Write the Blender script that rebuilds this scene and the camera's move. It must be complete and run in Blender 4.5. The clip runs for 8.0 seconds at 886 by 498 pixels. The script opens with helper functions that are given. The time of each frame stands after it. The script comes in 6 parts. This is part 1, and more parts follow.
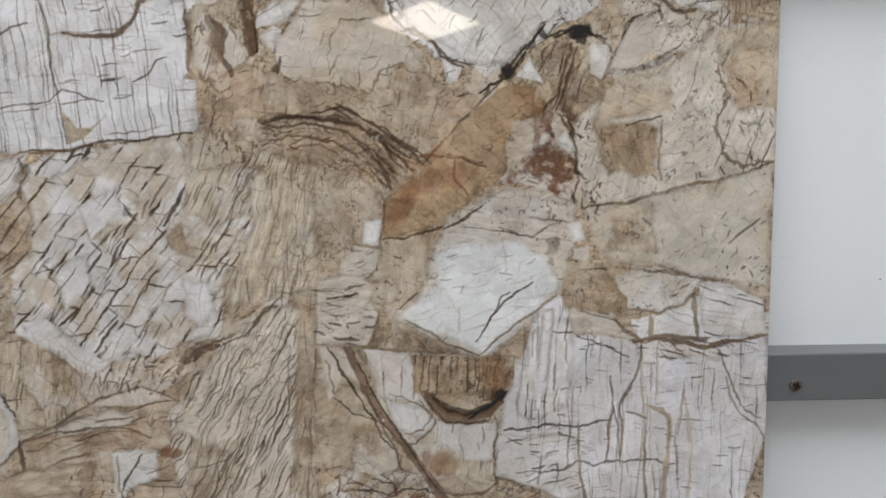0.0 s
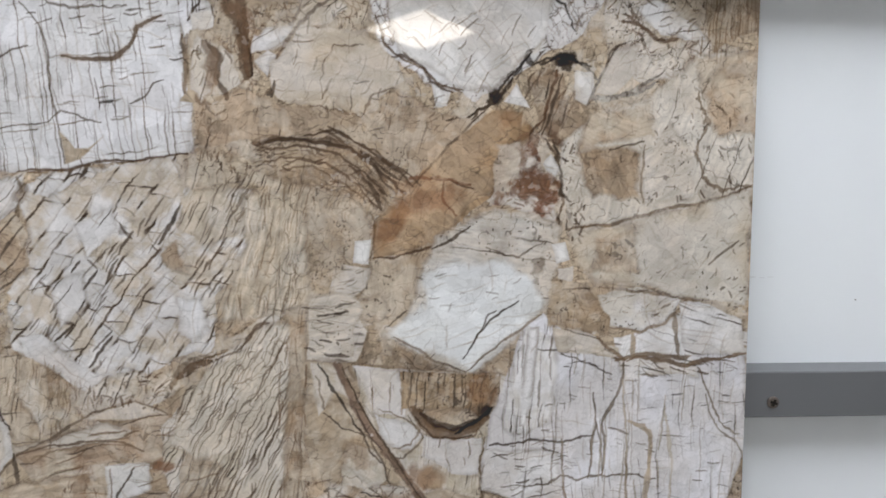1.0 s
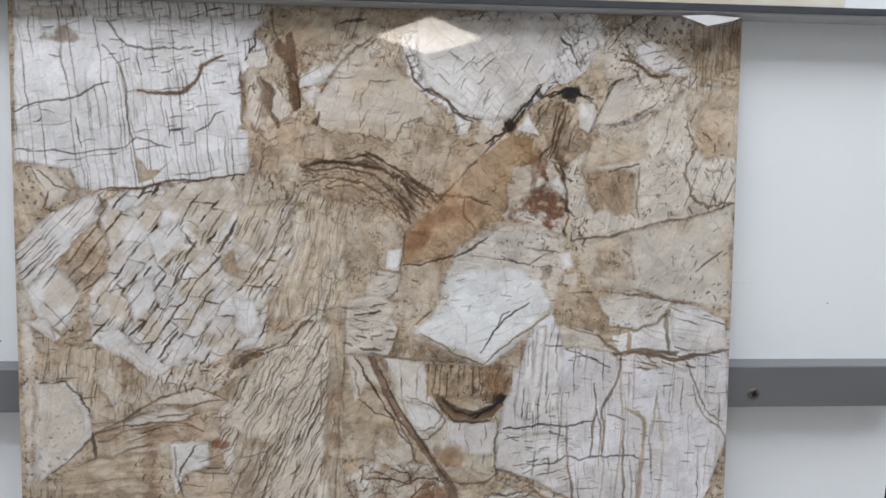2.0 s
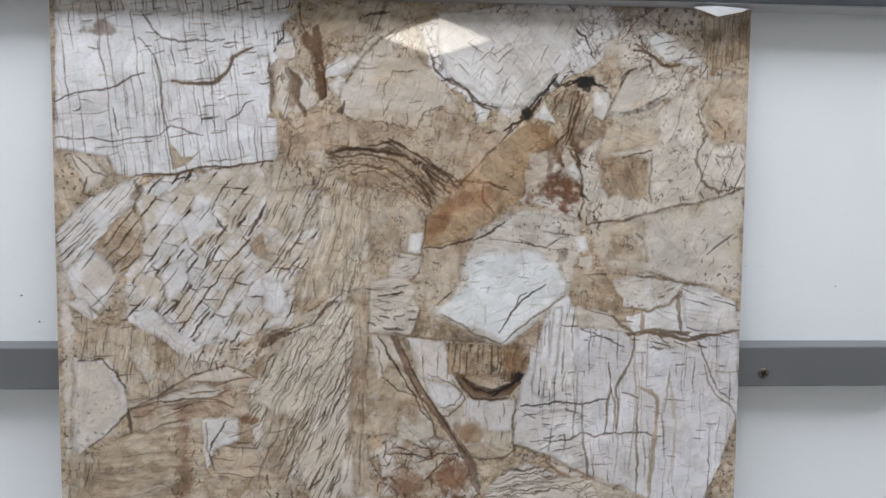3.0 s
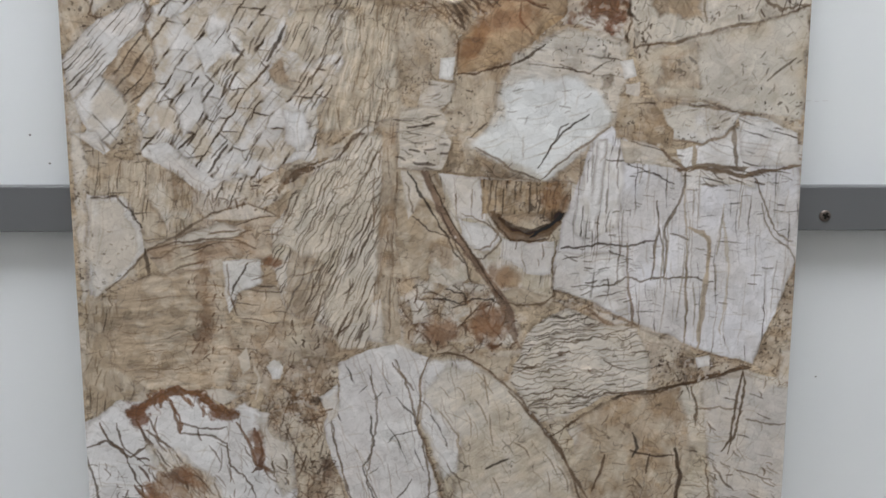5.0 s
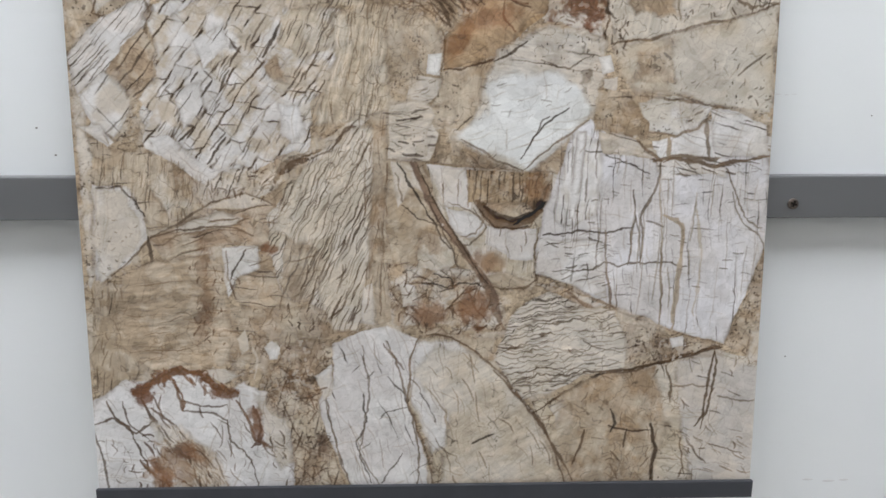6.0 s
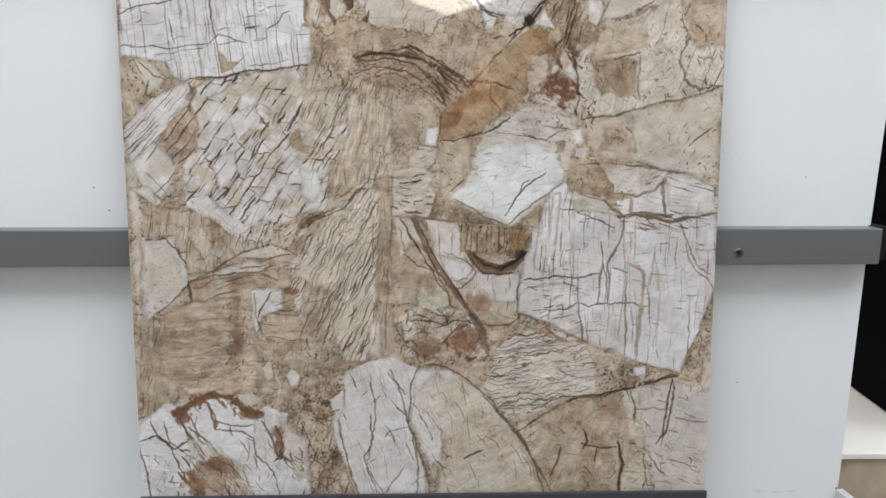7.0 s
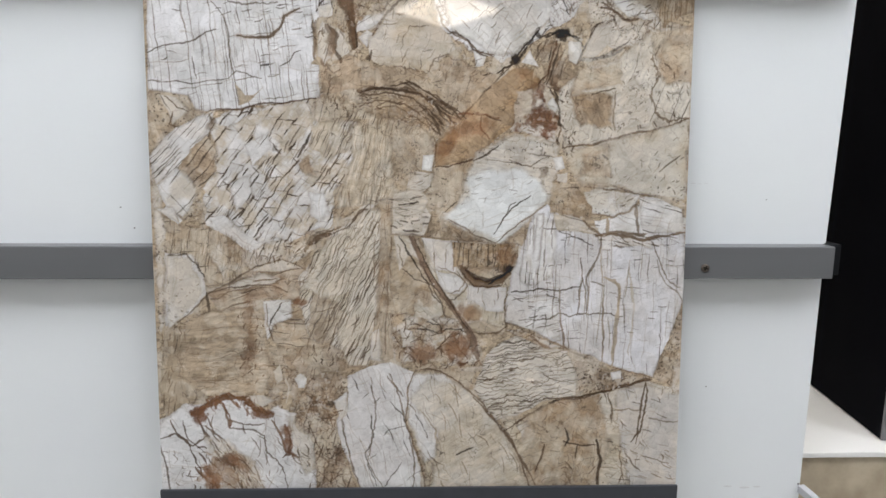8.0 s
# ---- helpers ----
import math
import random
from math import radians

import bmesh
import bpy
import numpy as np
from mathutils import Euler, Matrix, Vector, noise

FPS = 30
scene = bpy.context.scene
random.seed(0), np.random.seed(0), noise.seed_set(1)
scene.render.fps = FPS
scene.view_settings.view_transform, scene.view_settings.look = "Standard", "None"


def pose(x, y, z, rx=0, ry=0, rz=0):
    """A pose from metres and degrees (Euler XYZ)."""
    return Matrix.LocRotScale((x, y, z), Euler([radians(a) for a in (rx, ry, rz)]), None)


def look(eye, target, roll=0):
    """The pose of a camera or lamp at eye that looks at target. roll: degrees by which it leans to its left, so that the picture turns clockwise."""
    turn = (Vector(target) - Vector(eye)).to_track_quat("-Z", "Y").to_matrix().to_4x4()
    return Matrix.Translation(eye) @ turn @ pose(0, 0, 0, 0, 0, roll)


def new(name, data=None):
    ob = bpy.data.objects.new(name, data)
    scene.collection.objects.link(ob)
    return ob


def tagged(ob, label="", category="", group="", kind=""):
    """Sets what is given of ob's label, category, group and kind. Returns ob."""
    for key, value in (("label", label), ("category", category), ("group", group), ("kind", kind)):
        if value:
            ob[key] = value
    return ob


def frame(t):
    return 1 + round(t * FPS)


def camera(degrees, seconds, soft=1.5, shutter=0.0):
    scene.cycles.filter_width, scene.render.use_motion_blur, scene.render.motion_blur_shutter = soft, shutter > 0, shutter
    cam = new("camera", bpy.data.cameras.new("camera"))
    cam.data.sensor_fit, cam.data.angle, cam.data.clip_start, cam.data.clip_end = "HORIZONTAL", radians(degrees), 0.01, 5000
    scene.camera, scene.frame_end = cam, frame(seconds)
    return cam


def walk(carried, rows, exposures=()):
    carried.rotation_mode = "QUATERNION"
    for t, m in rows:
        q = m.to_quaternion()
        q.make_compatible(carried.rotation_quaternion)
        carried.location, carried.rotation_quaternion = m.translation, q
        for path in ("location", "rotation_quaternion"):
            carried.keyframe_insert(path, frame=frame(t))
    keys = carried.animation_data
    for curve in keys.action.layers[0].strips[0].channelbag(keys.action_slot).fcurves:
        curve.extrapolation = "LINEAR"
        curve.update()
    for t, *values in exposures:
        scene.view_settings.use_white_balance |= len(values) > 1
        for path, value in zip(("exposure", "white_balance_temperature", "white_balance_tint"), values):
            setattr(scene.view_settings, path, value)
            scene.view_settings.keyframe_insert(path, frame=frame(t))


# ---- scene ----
# The path is given in the tile's own axes (x along it, z up its face); the tile leans back 4 degrees on its tray.
cam = camera(70.8, 8.0, soft=1.5)
TILE = pose(0, 0, 0.95, -4.0, 0, 0)
PATH = [
    (0, (0.332, -0.444, 0.396), (0.444, 1.547, 0.253), -0.1),
    (0.5, (0.338, -0.447, 0.402), (0.471, 1.544, 0.273), 0.2),
    (1, (0.335, -0.456, 0.407), (0.468, 1.536, 0.282), 0.4),
    (1.5, (0.326, -0.485, 0.415), (0.453, 1.508, 0.295), 0.6),
    (1.7, (0.323, -0.502, 0.418), (0.445, 1.491, 0.299), 0.6),
    (2.8, (0.306, -0.548, 0.409), (0.407, 1.446, 0.295), 0.6),
    (3, (0.305, -0.545, 0.401), (0.399, 1.45, 0.29), 0.5),
    (3.5, (0.286, -0.502, 0.385), (0.36, 1.492, 0.252), 0.4),
    (4, (0.266, -0.509, 0.361), (0.322, 1.483, 0.183), 0.2),
    (4.5, (0.275, -0.52, 0.317), (0.32, 1.471, 0.126), 0.2),
    (5, (0.293, -0.514, 0.286), (0.332, 1.474, 0.069), 0.0),
    (5.2, (0.297, -0.516, 0.284), (0.343, 1.470, 0.049), 0.0),
    (6.3, (0.301, -0.562, 0.288), (0.350, 1.422, 0.034), -0.1),
    (6.5, (0.302, -0.579, 0.29), (0.342, 1.407, 0.058), -0.1),
    (7, (0.303, -0.634, 0.33), (0.349, 1.354, 0.118), 0.0),
    (7.5, (0.306, -0.668, 0.336), (0.36, 1.321, 0.135), 0.2),
    (8, (0.304, -0.7, 0.345), (0.36, 1.291, 0.159), 0.2),
]
walk(cam, [(t, TILE @ look(eye, target, roll)) for t, eye, target, roll in PATH], [(0, -0.22, 6580, 11), (0.5, -0.12, 6440, 11), (1.0, -0.06, 6400, 12), (1.5, -0.07, 6350, 12), (3, -0.12, 6350, 12), (3.5, -0.14, 6520, 11), (4.5, -0.22, 6550, 11), (5.0, -0.22, 6550, 11), (5.3, -0.14, 6550, 11), (6.5, 0.0, 6540, 11), (8, 0.0, 6540, 11)])

# ---- light: an indoor showroom under ceiling panels ----
LAMP, NEAR_LAMP = 13.0, 24.2
STONE_GAIN = 0.83
STONE_TINT = np.array([1.02, 0.986, 0.955])
world = bpy.data.worlds.new("showroom")
world.use_nodes = True
world.node_tree.nodes["Background"].inputs["Color"].default_value = (0.9, 0.95, 1.0, 1)
world.node_tree.nodes["Background"].inputs["Strength"].default_value = 0.05
scene.world = world


# ---- materials ----
def material(name, colour, rough=0.5, metal=0.0, specular=0.5, second=None, size=40.0, amount=0.5, bump=0.0, bump_size=400.0, rough_var=0.1, stretch=(1, 1, 1)):
    """A painted, metal or paper surface: two shades clouded together, uneven gloss and fine relief."""
    m = bpy.data.materials.new(name)
    m.use_nodes = True
    t = m.node_tree
    b = t.nodes["Principled BSDF"]
    b.inputs["Metallic"].default_value = metal
    b.inputs["Specular IOR Level"].default_value = specular
    where = t.nodes.new("ShaderNodeTexCoord")
    scale = t.nodes.new("ShaderNodeMapping")
    scale.inputs["Scale"].default_value = stretch
    t.links.new(where.outputs["Object"], scale.inputs["Vector"])
    n = t.nodes.new("ShaderNodeTexNoise")
    n.inputs["Scale"].default_value, n.inputs["Detail"].default_value = size, 6
    t.links.new(scale.outputs["Vector"], n.inputs["Vector"])
    r = t.nodes.new("ShaderNodeValToRGB")
    r.color_ramp.elements[0].position, r.color_ramp.elements[1].position = 0.5 - amount / 2, 0.5 + amount / 2
    r.color_ramp.elements[0].color = (*colour, 1)
    r.color_ramp.elements[1].color = (*(second or colour), 1)
    t.links.new(n.outputs["Fac"], r.inputs["Fac"])
    t.links.new(r.outputs["Color"], b.inputs["Base Color"])
    spread = t.nodes.new("ShaderNodeMapRange")
    spread.inputs["To Min"].default_value, spread.inputs["To Max"].default_value = rough - rough_var, rough + rough_var
    t.links.new(n.outputs["Fac"], spread.inputs["Value"])
    t.links.new(spread.outputs["Result"], b.inputs["Roughness"])
    if bump:
        f = t.nodes.new("ShaderNodeTexNoise")
        f.inputs["Scale"].default_value, f.inputs["Detail"].default_value = bump_size, 3
        t.links.new(scale.outputs["Vector"], f.inputs["Vector"])
        k = t.nodes.new("ShaderNodeBump")
        k.inputs["Strength"].default_value, k.inputs["Distance"].default_value = bump, 0.001
        t.links.new(f.outputs["Fac"], k.inputs["Height"])
        t.links.new(k.outputs["Normal"], b.inputs["Normal"])
    return m


def glazed_stone(name):
    """The polished face of the tile: its stone print with fine grain in it, under a clear glaze."""
    m = bpy.data.materials.new(name)
    m.use_nodes = True
    t = m.node_tree
    b = t.nodes["Principled BSDF"]
    print_colour = t.nodes.new("ShaderNodeAttribute")
    print_colour.attribute_name = "stone"
    where = t.nodes.new("ShaderNodeTexCoord")
    n = t.nodes.new("ShaderNodeTexNoise")
    n.inputs["Scale"].default_value, n.inputs["Detail"].default_value = 700, 4
    t.links.new(where.outputs["Object"], n.inputs["Vector"])
    g = t.nodes.new("ShaderNodeMapRange")
    g.inputs["From Min"].default_value, g.inputs["From Max"].default_value = 0.3, 0.7
    g.inputs["To Min"].default_value, g.inputs["To Max"].default_value = 0.96, 1.03
    t.links.new(n.outputs["Fac"], g.inputs["Value"])
    mul = t.nodes.new("ShaderNodeVectorMath")
    mul.operation = "SCALE"
    t.links.new(print_colour.outputs["Color"], mul.inputs[0])
    t.links.new(g.outputs["Result"], mul.inputs["Scale"])
    t.links.new(mul.outputs["Vector"], b.inputs["Base Color"])
    smear = t.nodes.new("ShaderNodeTexNoise")
    smear.inputs["Scale"].default_value, smear.inputs["Detail"].default_value = 14, 4
    t.links.new(where.outputs["Object"], smear.inputs["Vector"])
    r = t.nodes.new("ShaderNodeMapRange")
    r.inputs["To Min"].default_value, r.inputs["To Max"].default_value = 0.01, 0.05
    t.links.new(smear.outputs["Fac"], r.inputs["Value"])
    t.links.new(r.outputs["Result"], b.inputs["Roughness"])
    b.inputs["Specular IOR Level"].default_value = 0.5
    return m


def glowing(name, colour, strength):
    m = bpy.data.materials.new(name)
    m.use_nodes = True
    b = m.node_tree.nodes["Principled BSDF"]
    b.inputs["Base Color"].default_value = (0.8, 0.8, 0.8, 1)
    b.inputs["Emission Color"].default_value = (*colour, 1)
    b.inputs["Emission Strength"].default_value = strength
    return m


WALL_PAINT = material("white lacquered panel", (0.78, 0.80, 0.83), 0.6, second=(0.80, 0.82, 0.84), size=9, rough_var=0.04)
RAIL_METAL = material("grey coated aluminium", (0.150, 0.153, 0.162), 0.42, metal=0.3, second=(0.175, 0.178, 0.186), size=30, amount=0.7, stretch=(0.12, 1, 1), bump=0.06, bump_size=900)
LEDGE_METAL = material("pale grey coated steel", (0.40, 0.40, 0.41), 0.5, second=(0.45, 0.45, 0.46), size=30, stretch=(0.12, 1, 1))
TRAY_METAL = material("charcoal powder coat", (0.030, 0.033, 0.042), 0.5, second=(0.042, 0.045, 0.056), size=60, bump=0.25, bump_size=1500)
STEEL = material("worn steel", (0.20, 0.17, 0.15), 0.45, metal=0.9, second=(0.11, 0.09, 0.08), size=300)
# near-black colour that stands in for the shade inside the screw's slot
SLOT_SHADE = material("slot shade", (0.012, 0.010, 0.009), 0.8, specular=0.1, second=(0.03, 0.025, 0.02), size=300)
CREAM_STONE = material("polished cream marble", (0.74, 0.70, 0.64), 0.12, second=(0.50, 0.40, 0.31), size=9, amount=0.34, rough_var=0.04, stretch=(1, 1, 2.2))
PAPER = material("white paper", (0.82, 0.82, 0.82), 0.6, second=(0.78, 0.78, 0.79), size=120, bump=0.2, bump_size=500)
BODY = material("porcelain body", (0.62, 0.60, 0.57), 0.6, second=(0.55, 0.52, 0.48), size=250, bump=0.3, bump_size=900)
BRACKET = material("dark grey bracket paint", (0.008, 0.009, 0.011), 0.5, specular=0.15, second=(0.012, 0.013, 0.015), size=80)
BLACK = material("black lacquered board", (0.003, 0.003, 0.0048), 0.6, specular=0.02, second=(0.004, 0.004, 0.006), size=12, bump=0.03)
EDGE_BAND = material("grey edge band", (0.14, 0.14, 0.15), 0.5, second=(0.18, 0.18, 0.19), size=60)
TOP_WHITE = material("white worktop", (0.82, 0.81, 0.80), 0.4, second=(0.78, 0.77, 0.76), size=14, bump=0.05)
BEIGE_STONE = material("beige stone cladding", (0.34, 0.27, 0.19), 0.35, second=(0.52, 0.44, 0.33), size=22, amount=0.35, bump=0.1)
STRIP_GREY = material("dull grey plastic", (0.40, 0.40, 0.42), 0.6, second=(0.48, 0.48, 0.50), size=120)
SPECK = material("dark fleck", (0.22, 0.21, 0.21), 0.8)
SCUFF = material("grey scuff", (0.66, 0.66, 0.68), 0.6, second=(0.73, 0.73, 0.75), size=400)
FLOOR = material("pale floor tile", (0.46, 0.45, 0.43), 0.25, second=(0.54, 0.53, 0.50), size=3, bump=0.03)
CEILING = material("white ceiling", (0.72, 0.72, 0.71), 0.8, second=(0.76, 0.76, 0.75), size=6)
ROOM_WALL = material("pale plaster", (0.62, 0.61, 0.60), 0.8, second=(0.68, 0.67, 0.66), size=5, bump=0.1)
LAMP_GLOW = glowing("warm lamp diffuser", (1.0, 0.90, 0.76), LAMP)
NEAR_GLOW = glowing("cool lamp diffuser", (0.93, 0.97, 1.0), NEAR_LAMP)
STONE = glazed_stone("polished brecciated stone print")


# ---- shapes ----
def link(name, bm, mat, parent=None, label=""):
    me = bpy.data.meshes.new(name)
    bm.to_mesh(me)
    bm.free()
    me.materials.append(mat)
    ob = new(name, me)
    if parent:
        ob.parent = parent
    return tagged(ob, label)


def part(name, bm, mat, parent, label=""):
    return link(name, bm, mat, parent, label)


def block(x0, x1, y0, y1, z0, z1, bevel=0.0, segments=2, bm=None):
    """A box between two corners with rounded edges."""
    bm = bm or bmesh.new()
    made = bmesh.ops.create_cube(bm, size=1)
    bmesh.ops.scale(bm, vec=(x1 - x0, y1 - y0, z1 - z0), verts=made["verts"])
    bmesh.ops.translate(bm, vec=((x0 + x1) / 2, (y0 + y1) / 2, (z0 + z1) / 2), verts=made["verts"])
    if bevel:
        edges = list({e for v in made["verts"] for e in v.link_edges})
        bmesh.ops.bevel(bm, geom=edges, offset=bevel, segments=segments, affect="EDGES", profile=0.5)
    return bm


def profile(points, x0, x1):
    """An outline in the y-z plane drawn out along x."""
    bm = bmesh.new()
    a = [bm.verts.new((x0, y, z)) for y, z in points]
    b = [bm.verts.new((x1, y, z)) for y, z in points]
    n = len(points)
    for i in range(n):
        bm.faces.new((a[i], a[(i + 1) % n], b[(i + 1) % n], b[i]))
    bm.faces.new(a[::-1])
    bm.faces.new(b)
    bmesh.ops.recalc_face_normals(bm, faces=bm.faces[:])
    return bm


WALL_Y, WALL_END = 0.052, 0.784
CEIL = 2.95

# ---- structure ----
tagged(link("wall_display", block(-2.4, WALL_END, WALL_Y, WALL_Y + 0.03, 0.0, 1.211, 0.0008, 1), WALL_PAINT),
       "white lacquered display wall panel with a few flecks", "wall", kind="structure")
upper_panel = block(-2.4, WALL_END, WALL_Y, WALL_Y + 0.03, 1.213, 2.4, 0.0008, 1)
for v in upper_panel.verts:
    if v.co.x > 0:
        v.co.x += 0.022 * (v.co.z - 1.213)
tagged(link("wall_display_upper", upper_panel, WALL_PAINT), "white lacquered upper display panel, its edge slightly out of plumb", "wall", kind="structure")
tagged(link("floor", block(-5, 6, -7.5, 2.5, -0.1, 0), FLOOR), "pale polished showroom floor", "floor", kind="structure")
tagged(link("ceiling", block(-5, 6, -7.5, 2.5, CEIL, CEIL + 0.1), CEILING), "plain white showroom ceiling", "ceiling", kind="structure")
tagged(link("wall_north", block(-5, 6, 2.5, 2.6, 0, CEIL), ROOM_WALL), "plain plaster wall", "wall", kind="structure")
tagged(link("wall_south", block(-5, 6, -7.6, -7.5, 0, CEIL), ROOM_WALL), "plain plaster wall", "wall", kind="structure")
tagged(link("wall_west", block(-5.1, -5, -7.5, 2.5, 0, CEIL), ROOM_WALL), "plain plaster wall", "wall", kind="structure")
tagged(link("wall_east", block(6, 6.1, -7.5, 2.5, 0, CEIL), ROOM_WALL), "plain plaster wall", "wall", kind="structure")


# ---- ceiling lamps, with unseen panels added for fill ----
def ceiling_light(x, y, turn, glow, side=0.6, long=0.6):
    lamp = tagged(new("ceiling_light"), "recessed white ceiling panel light, lit; some panels are unseen added fill", "lamp", "ceiling panel lights")
    lamp.matrix_basis = pose(x, y, CEIL, 0, 0, turn)
    h, k, w = side / 2, long / 2, 0.012
    frame_bm = block(-h, h, -k, -k + w, -0.014, -0.001, 0.002)
    block(-h, h, k - w, k, -0.014, -0.001, 0.002, bm=frame_bm)
    block(-h, -h + w, -k + w, k - w, -0.014, -0.001, 0.002, bm=frame_bm)
    block(h - w, h, -k + w, k - w, -0.014, -0.001, 0.002, bm=frame_bm)
    part("frame", frame_bm, CEILING, lamp, "white lamp frame")
    part("diffuser", block(-h + w, h - w, -k + w, k - w, -0.010, -0.004), glow, lamp, "glowing diffuser")
    return lamp


ceiling_light(0.47, -4.03, 45, LAMP_GLOW)
for x in (-1.2, -0.2, 0.8, 1.8):
    ceiling_light(x, -0.75, 0, NEAR_GLOW, 0.3, 0.9)

# added lamp, unseen, behind the display wall: brightens the plinth's white top
ceiling_light(0.45, 1.0, 0, LAMP_GLOW)
# added fill panels, unseen, off to the sides: they soften the shadow under the ledge
for x in (-3.2, 4.0):
    for y in (-2.2, -4.2):
        ceiling_light(x, y, 0, NEAR_GLOW, 0.6, 0.5)


# ---- display rails ----
def rail(z0, z1, label, screw=None):
    r = tagged(new("display_rail"), label, "rail", "display rails")
    y0, y1, e = 0.030, WALL_Y, 0.0012
    part("channel", profile([(y0 + e, z0), (y1, z0), (y1, z1), (y0 + e, z1), (y0 + e * 0.3, z1 - e * 0.3), (y0, z1 - e), (y0, z0 + e), (y0 + e * 0.3, z0 + e * 0.3)], -2.4, 0.7815), RAIL_METAL, r)
    part("end_bracket", block(0.7815, 0.797, y0 + 0.012, y0 + 0.05, z0 + 0.002, z1 + 0.001, 0.001), BRACKET, r, "dark bracket at the rail's end")
    if screw:
        x, z = screw
        head = bmesh.new()
        bmesh.ops.create_cone(head, cap_ends=True, segments=28, radius1=0.0048, radius2=0.0048, depth=0.0012)
        made = bmesh.ops.create_uvsphere(head, u_segments=28, v_segments=12, radius=0.0046)
        bmesh.ops.scale(head, vec=(1, 1, 0.28), verts=made["verts"])
        bmesh.ops.rotate(head, cent=(0, 0, 0), matrix=Matrix.Rotation(radians(90), 3, "X"), verts=head.verts[:])
        bmesh.ops.translate(head, vec=(x, y0 - 0.0005, z), verts=head.verts[:])
        for f in head.faces:
            f.smooth = True
        s = part("screw", head, STEEL, r, "steel cross-head screw")
        # no slot is cut: a dark cross on the head imitates its shade
        cross = block(-0.0028, 0.0028, -0.0023, -0.0006, -0.0009, 0.0009)
        block(-0.0009, 0.0009, -0.0024, -0.0006, -0.0028, 0.0028, bm=cross)
        bmesh.ops.rotate(cross, cent=(0, 0, 0), matrix=Matrix.Rotation(radians(20), 3, "Y"), verts=cross.verts[:])
        bmesh.ops.translate(cross, vec=(x, y0, z), verts=cross.verts[:])
        part("slot_shade_cross", cross, SLOT_SHADE, s, "raised dark cross in place of the slot's shade")
    return r


rail(1.192, 1.230, "grey metal rail screwed across the white wall", (0.6295, 1.205))

# ---- the ledge over the tile, and the next tile that stands on it ----
ledge = tagged(new("display_ledge"), "thin dark grey metal ledge over the tile's top edge", "ledge")
part("plate", profile([(0.0280, 1.5318), (WALL_Y, 1.5318), (WALL_Y, 1.5384), (0.0280, 1.5384), (0.0271, 1.5381), (0.0268, 1.5372), (0.0268, 1.5330), (0.0271, 1.5321)], -2.4, 0.7815), LEDGE_METAL, ledge)
part("front_edge", block(-2.4, 0.7815, 0.0254, 0.0266, 1.5328, 1.5386, 0.0004), TRAY_METAL, ledge, "charcoal front edge")
upper = tagged(new("stone_tile"), "cream marble tile standing on the grey ledge", "tile")
upper.matrix_basis = pose(0.08, 0.0365, 1.5386, -1.0, 0, 0)
part("slab", block(0, 0.6, -0.009, 0.0, 0, 0.6, 0.0006, 1), CREAM_STONE, upper)

# ---- neighbouring bay ----
strip_bm = bmesh.new()
last = None
for t in range(9):
    s = t / 8
    x, y, z = 0.782 + 0.030 * s, 0.047 - 0.065 * s, 0.920 - 0.020 * s - 0.012 * s * s
    ring = [strip_bm.verts.new(p) for p in ((x - 0.004, y, z - 0.009), (x - 0.004, y, z), (x + 0.004, y + 0.001, z + 0.001), (x + 0.006, y + 0.001, z - 0.008))]
    if last:
        for a in range(4):
            strip_bm.faces.new((last[a], last[(a + 1) % 4], ring[(a + 1) % 4], ring[a]))
    else:
        strip_bm.faces.new(ring)
    last = ring
strip_bm.faces.new(last[::-1])
bmesh.ops.recalc_face_normals(strip_bm, faces=strip_bm.faces[:])
tagged(link("edge_strip", strip_bm, STRIP_GREY), "pale grey plastic strip bent off the wall's edge", "strip")
plinth = tagged(new("display_plinth"), "white-topped plinth clad in beige stone tiles", "plinth")
part("top", block(0.70, 2.6, 0.086, 1.6, 0.936, 0.944, 0.0015), TOP_WHITE, plinth, "white top")
part("body", block(0.72, 2.6, 0.101, 1.6, 0.0, 0.936), BODY, plinth)
for i in range(4):
    part("cladding_tile", block(0.72 + 0.6 * i, 1.318 + 0.6 * i, 0.091, 0.101, 0.34, 0.934, 0.001), BEIGE_STONE, plinth, "polished beige stone tile")
divider = tagged(new("black_divider"), "black lacquered divider board on the plinth", "divider")
b = block(0, 0.034, 0, 1.3, 0.945, 2.4, 0.0008, 1)
divider.matrix_basis = pose(0.935, 0.120, 0, 0, 0, -7.7)
part("board", b, BLACK, divider)
part("edge_strip", block(0.0, 0.034, -0.003, -0.0002, 0.945, 2.4), EDGE_BAND, divider, "grey front edge band")

# ---- the tile's stone print: a breccia laid fragment by fragment, in millimetres on the tile ----
VLOW, VHIGH = -12.5, 583.0
NU, NV = 1101, 1093
AX = np.linspace(0.3, 599.7, NU)
AY = np.linspace(VLOW + 0.3, VHIGH - 0.3, NV)
GX, GY = np.meshgrid(AX, AY)
TABLE = np.random.RandomState(11).rand(256, 256)


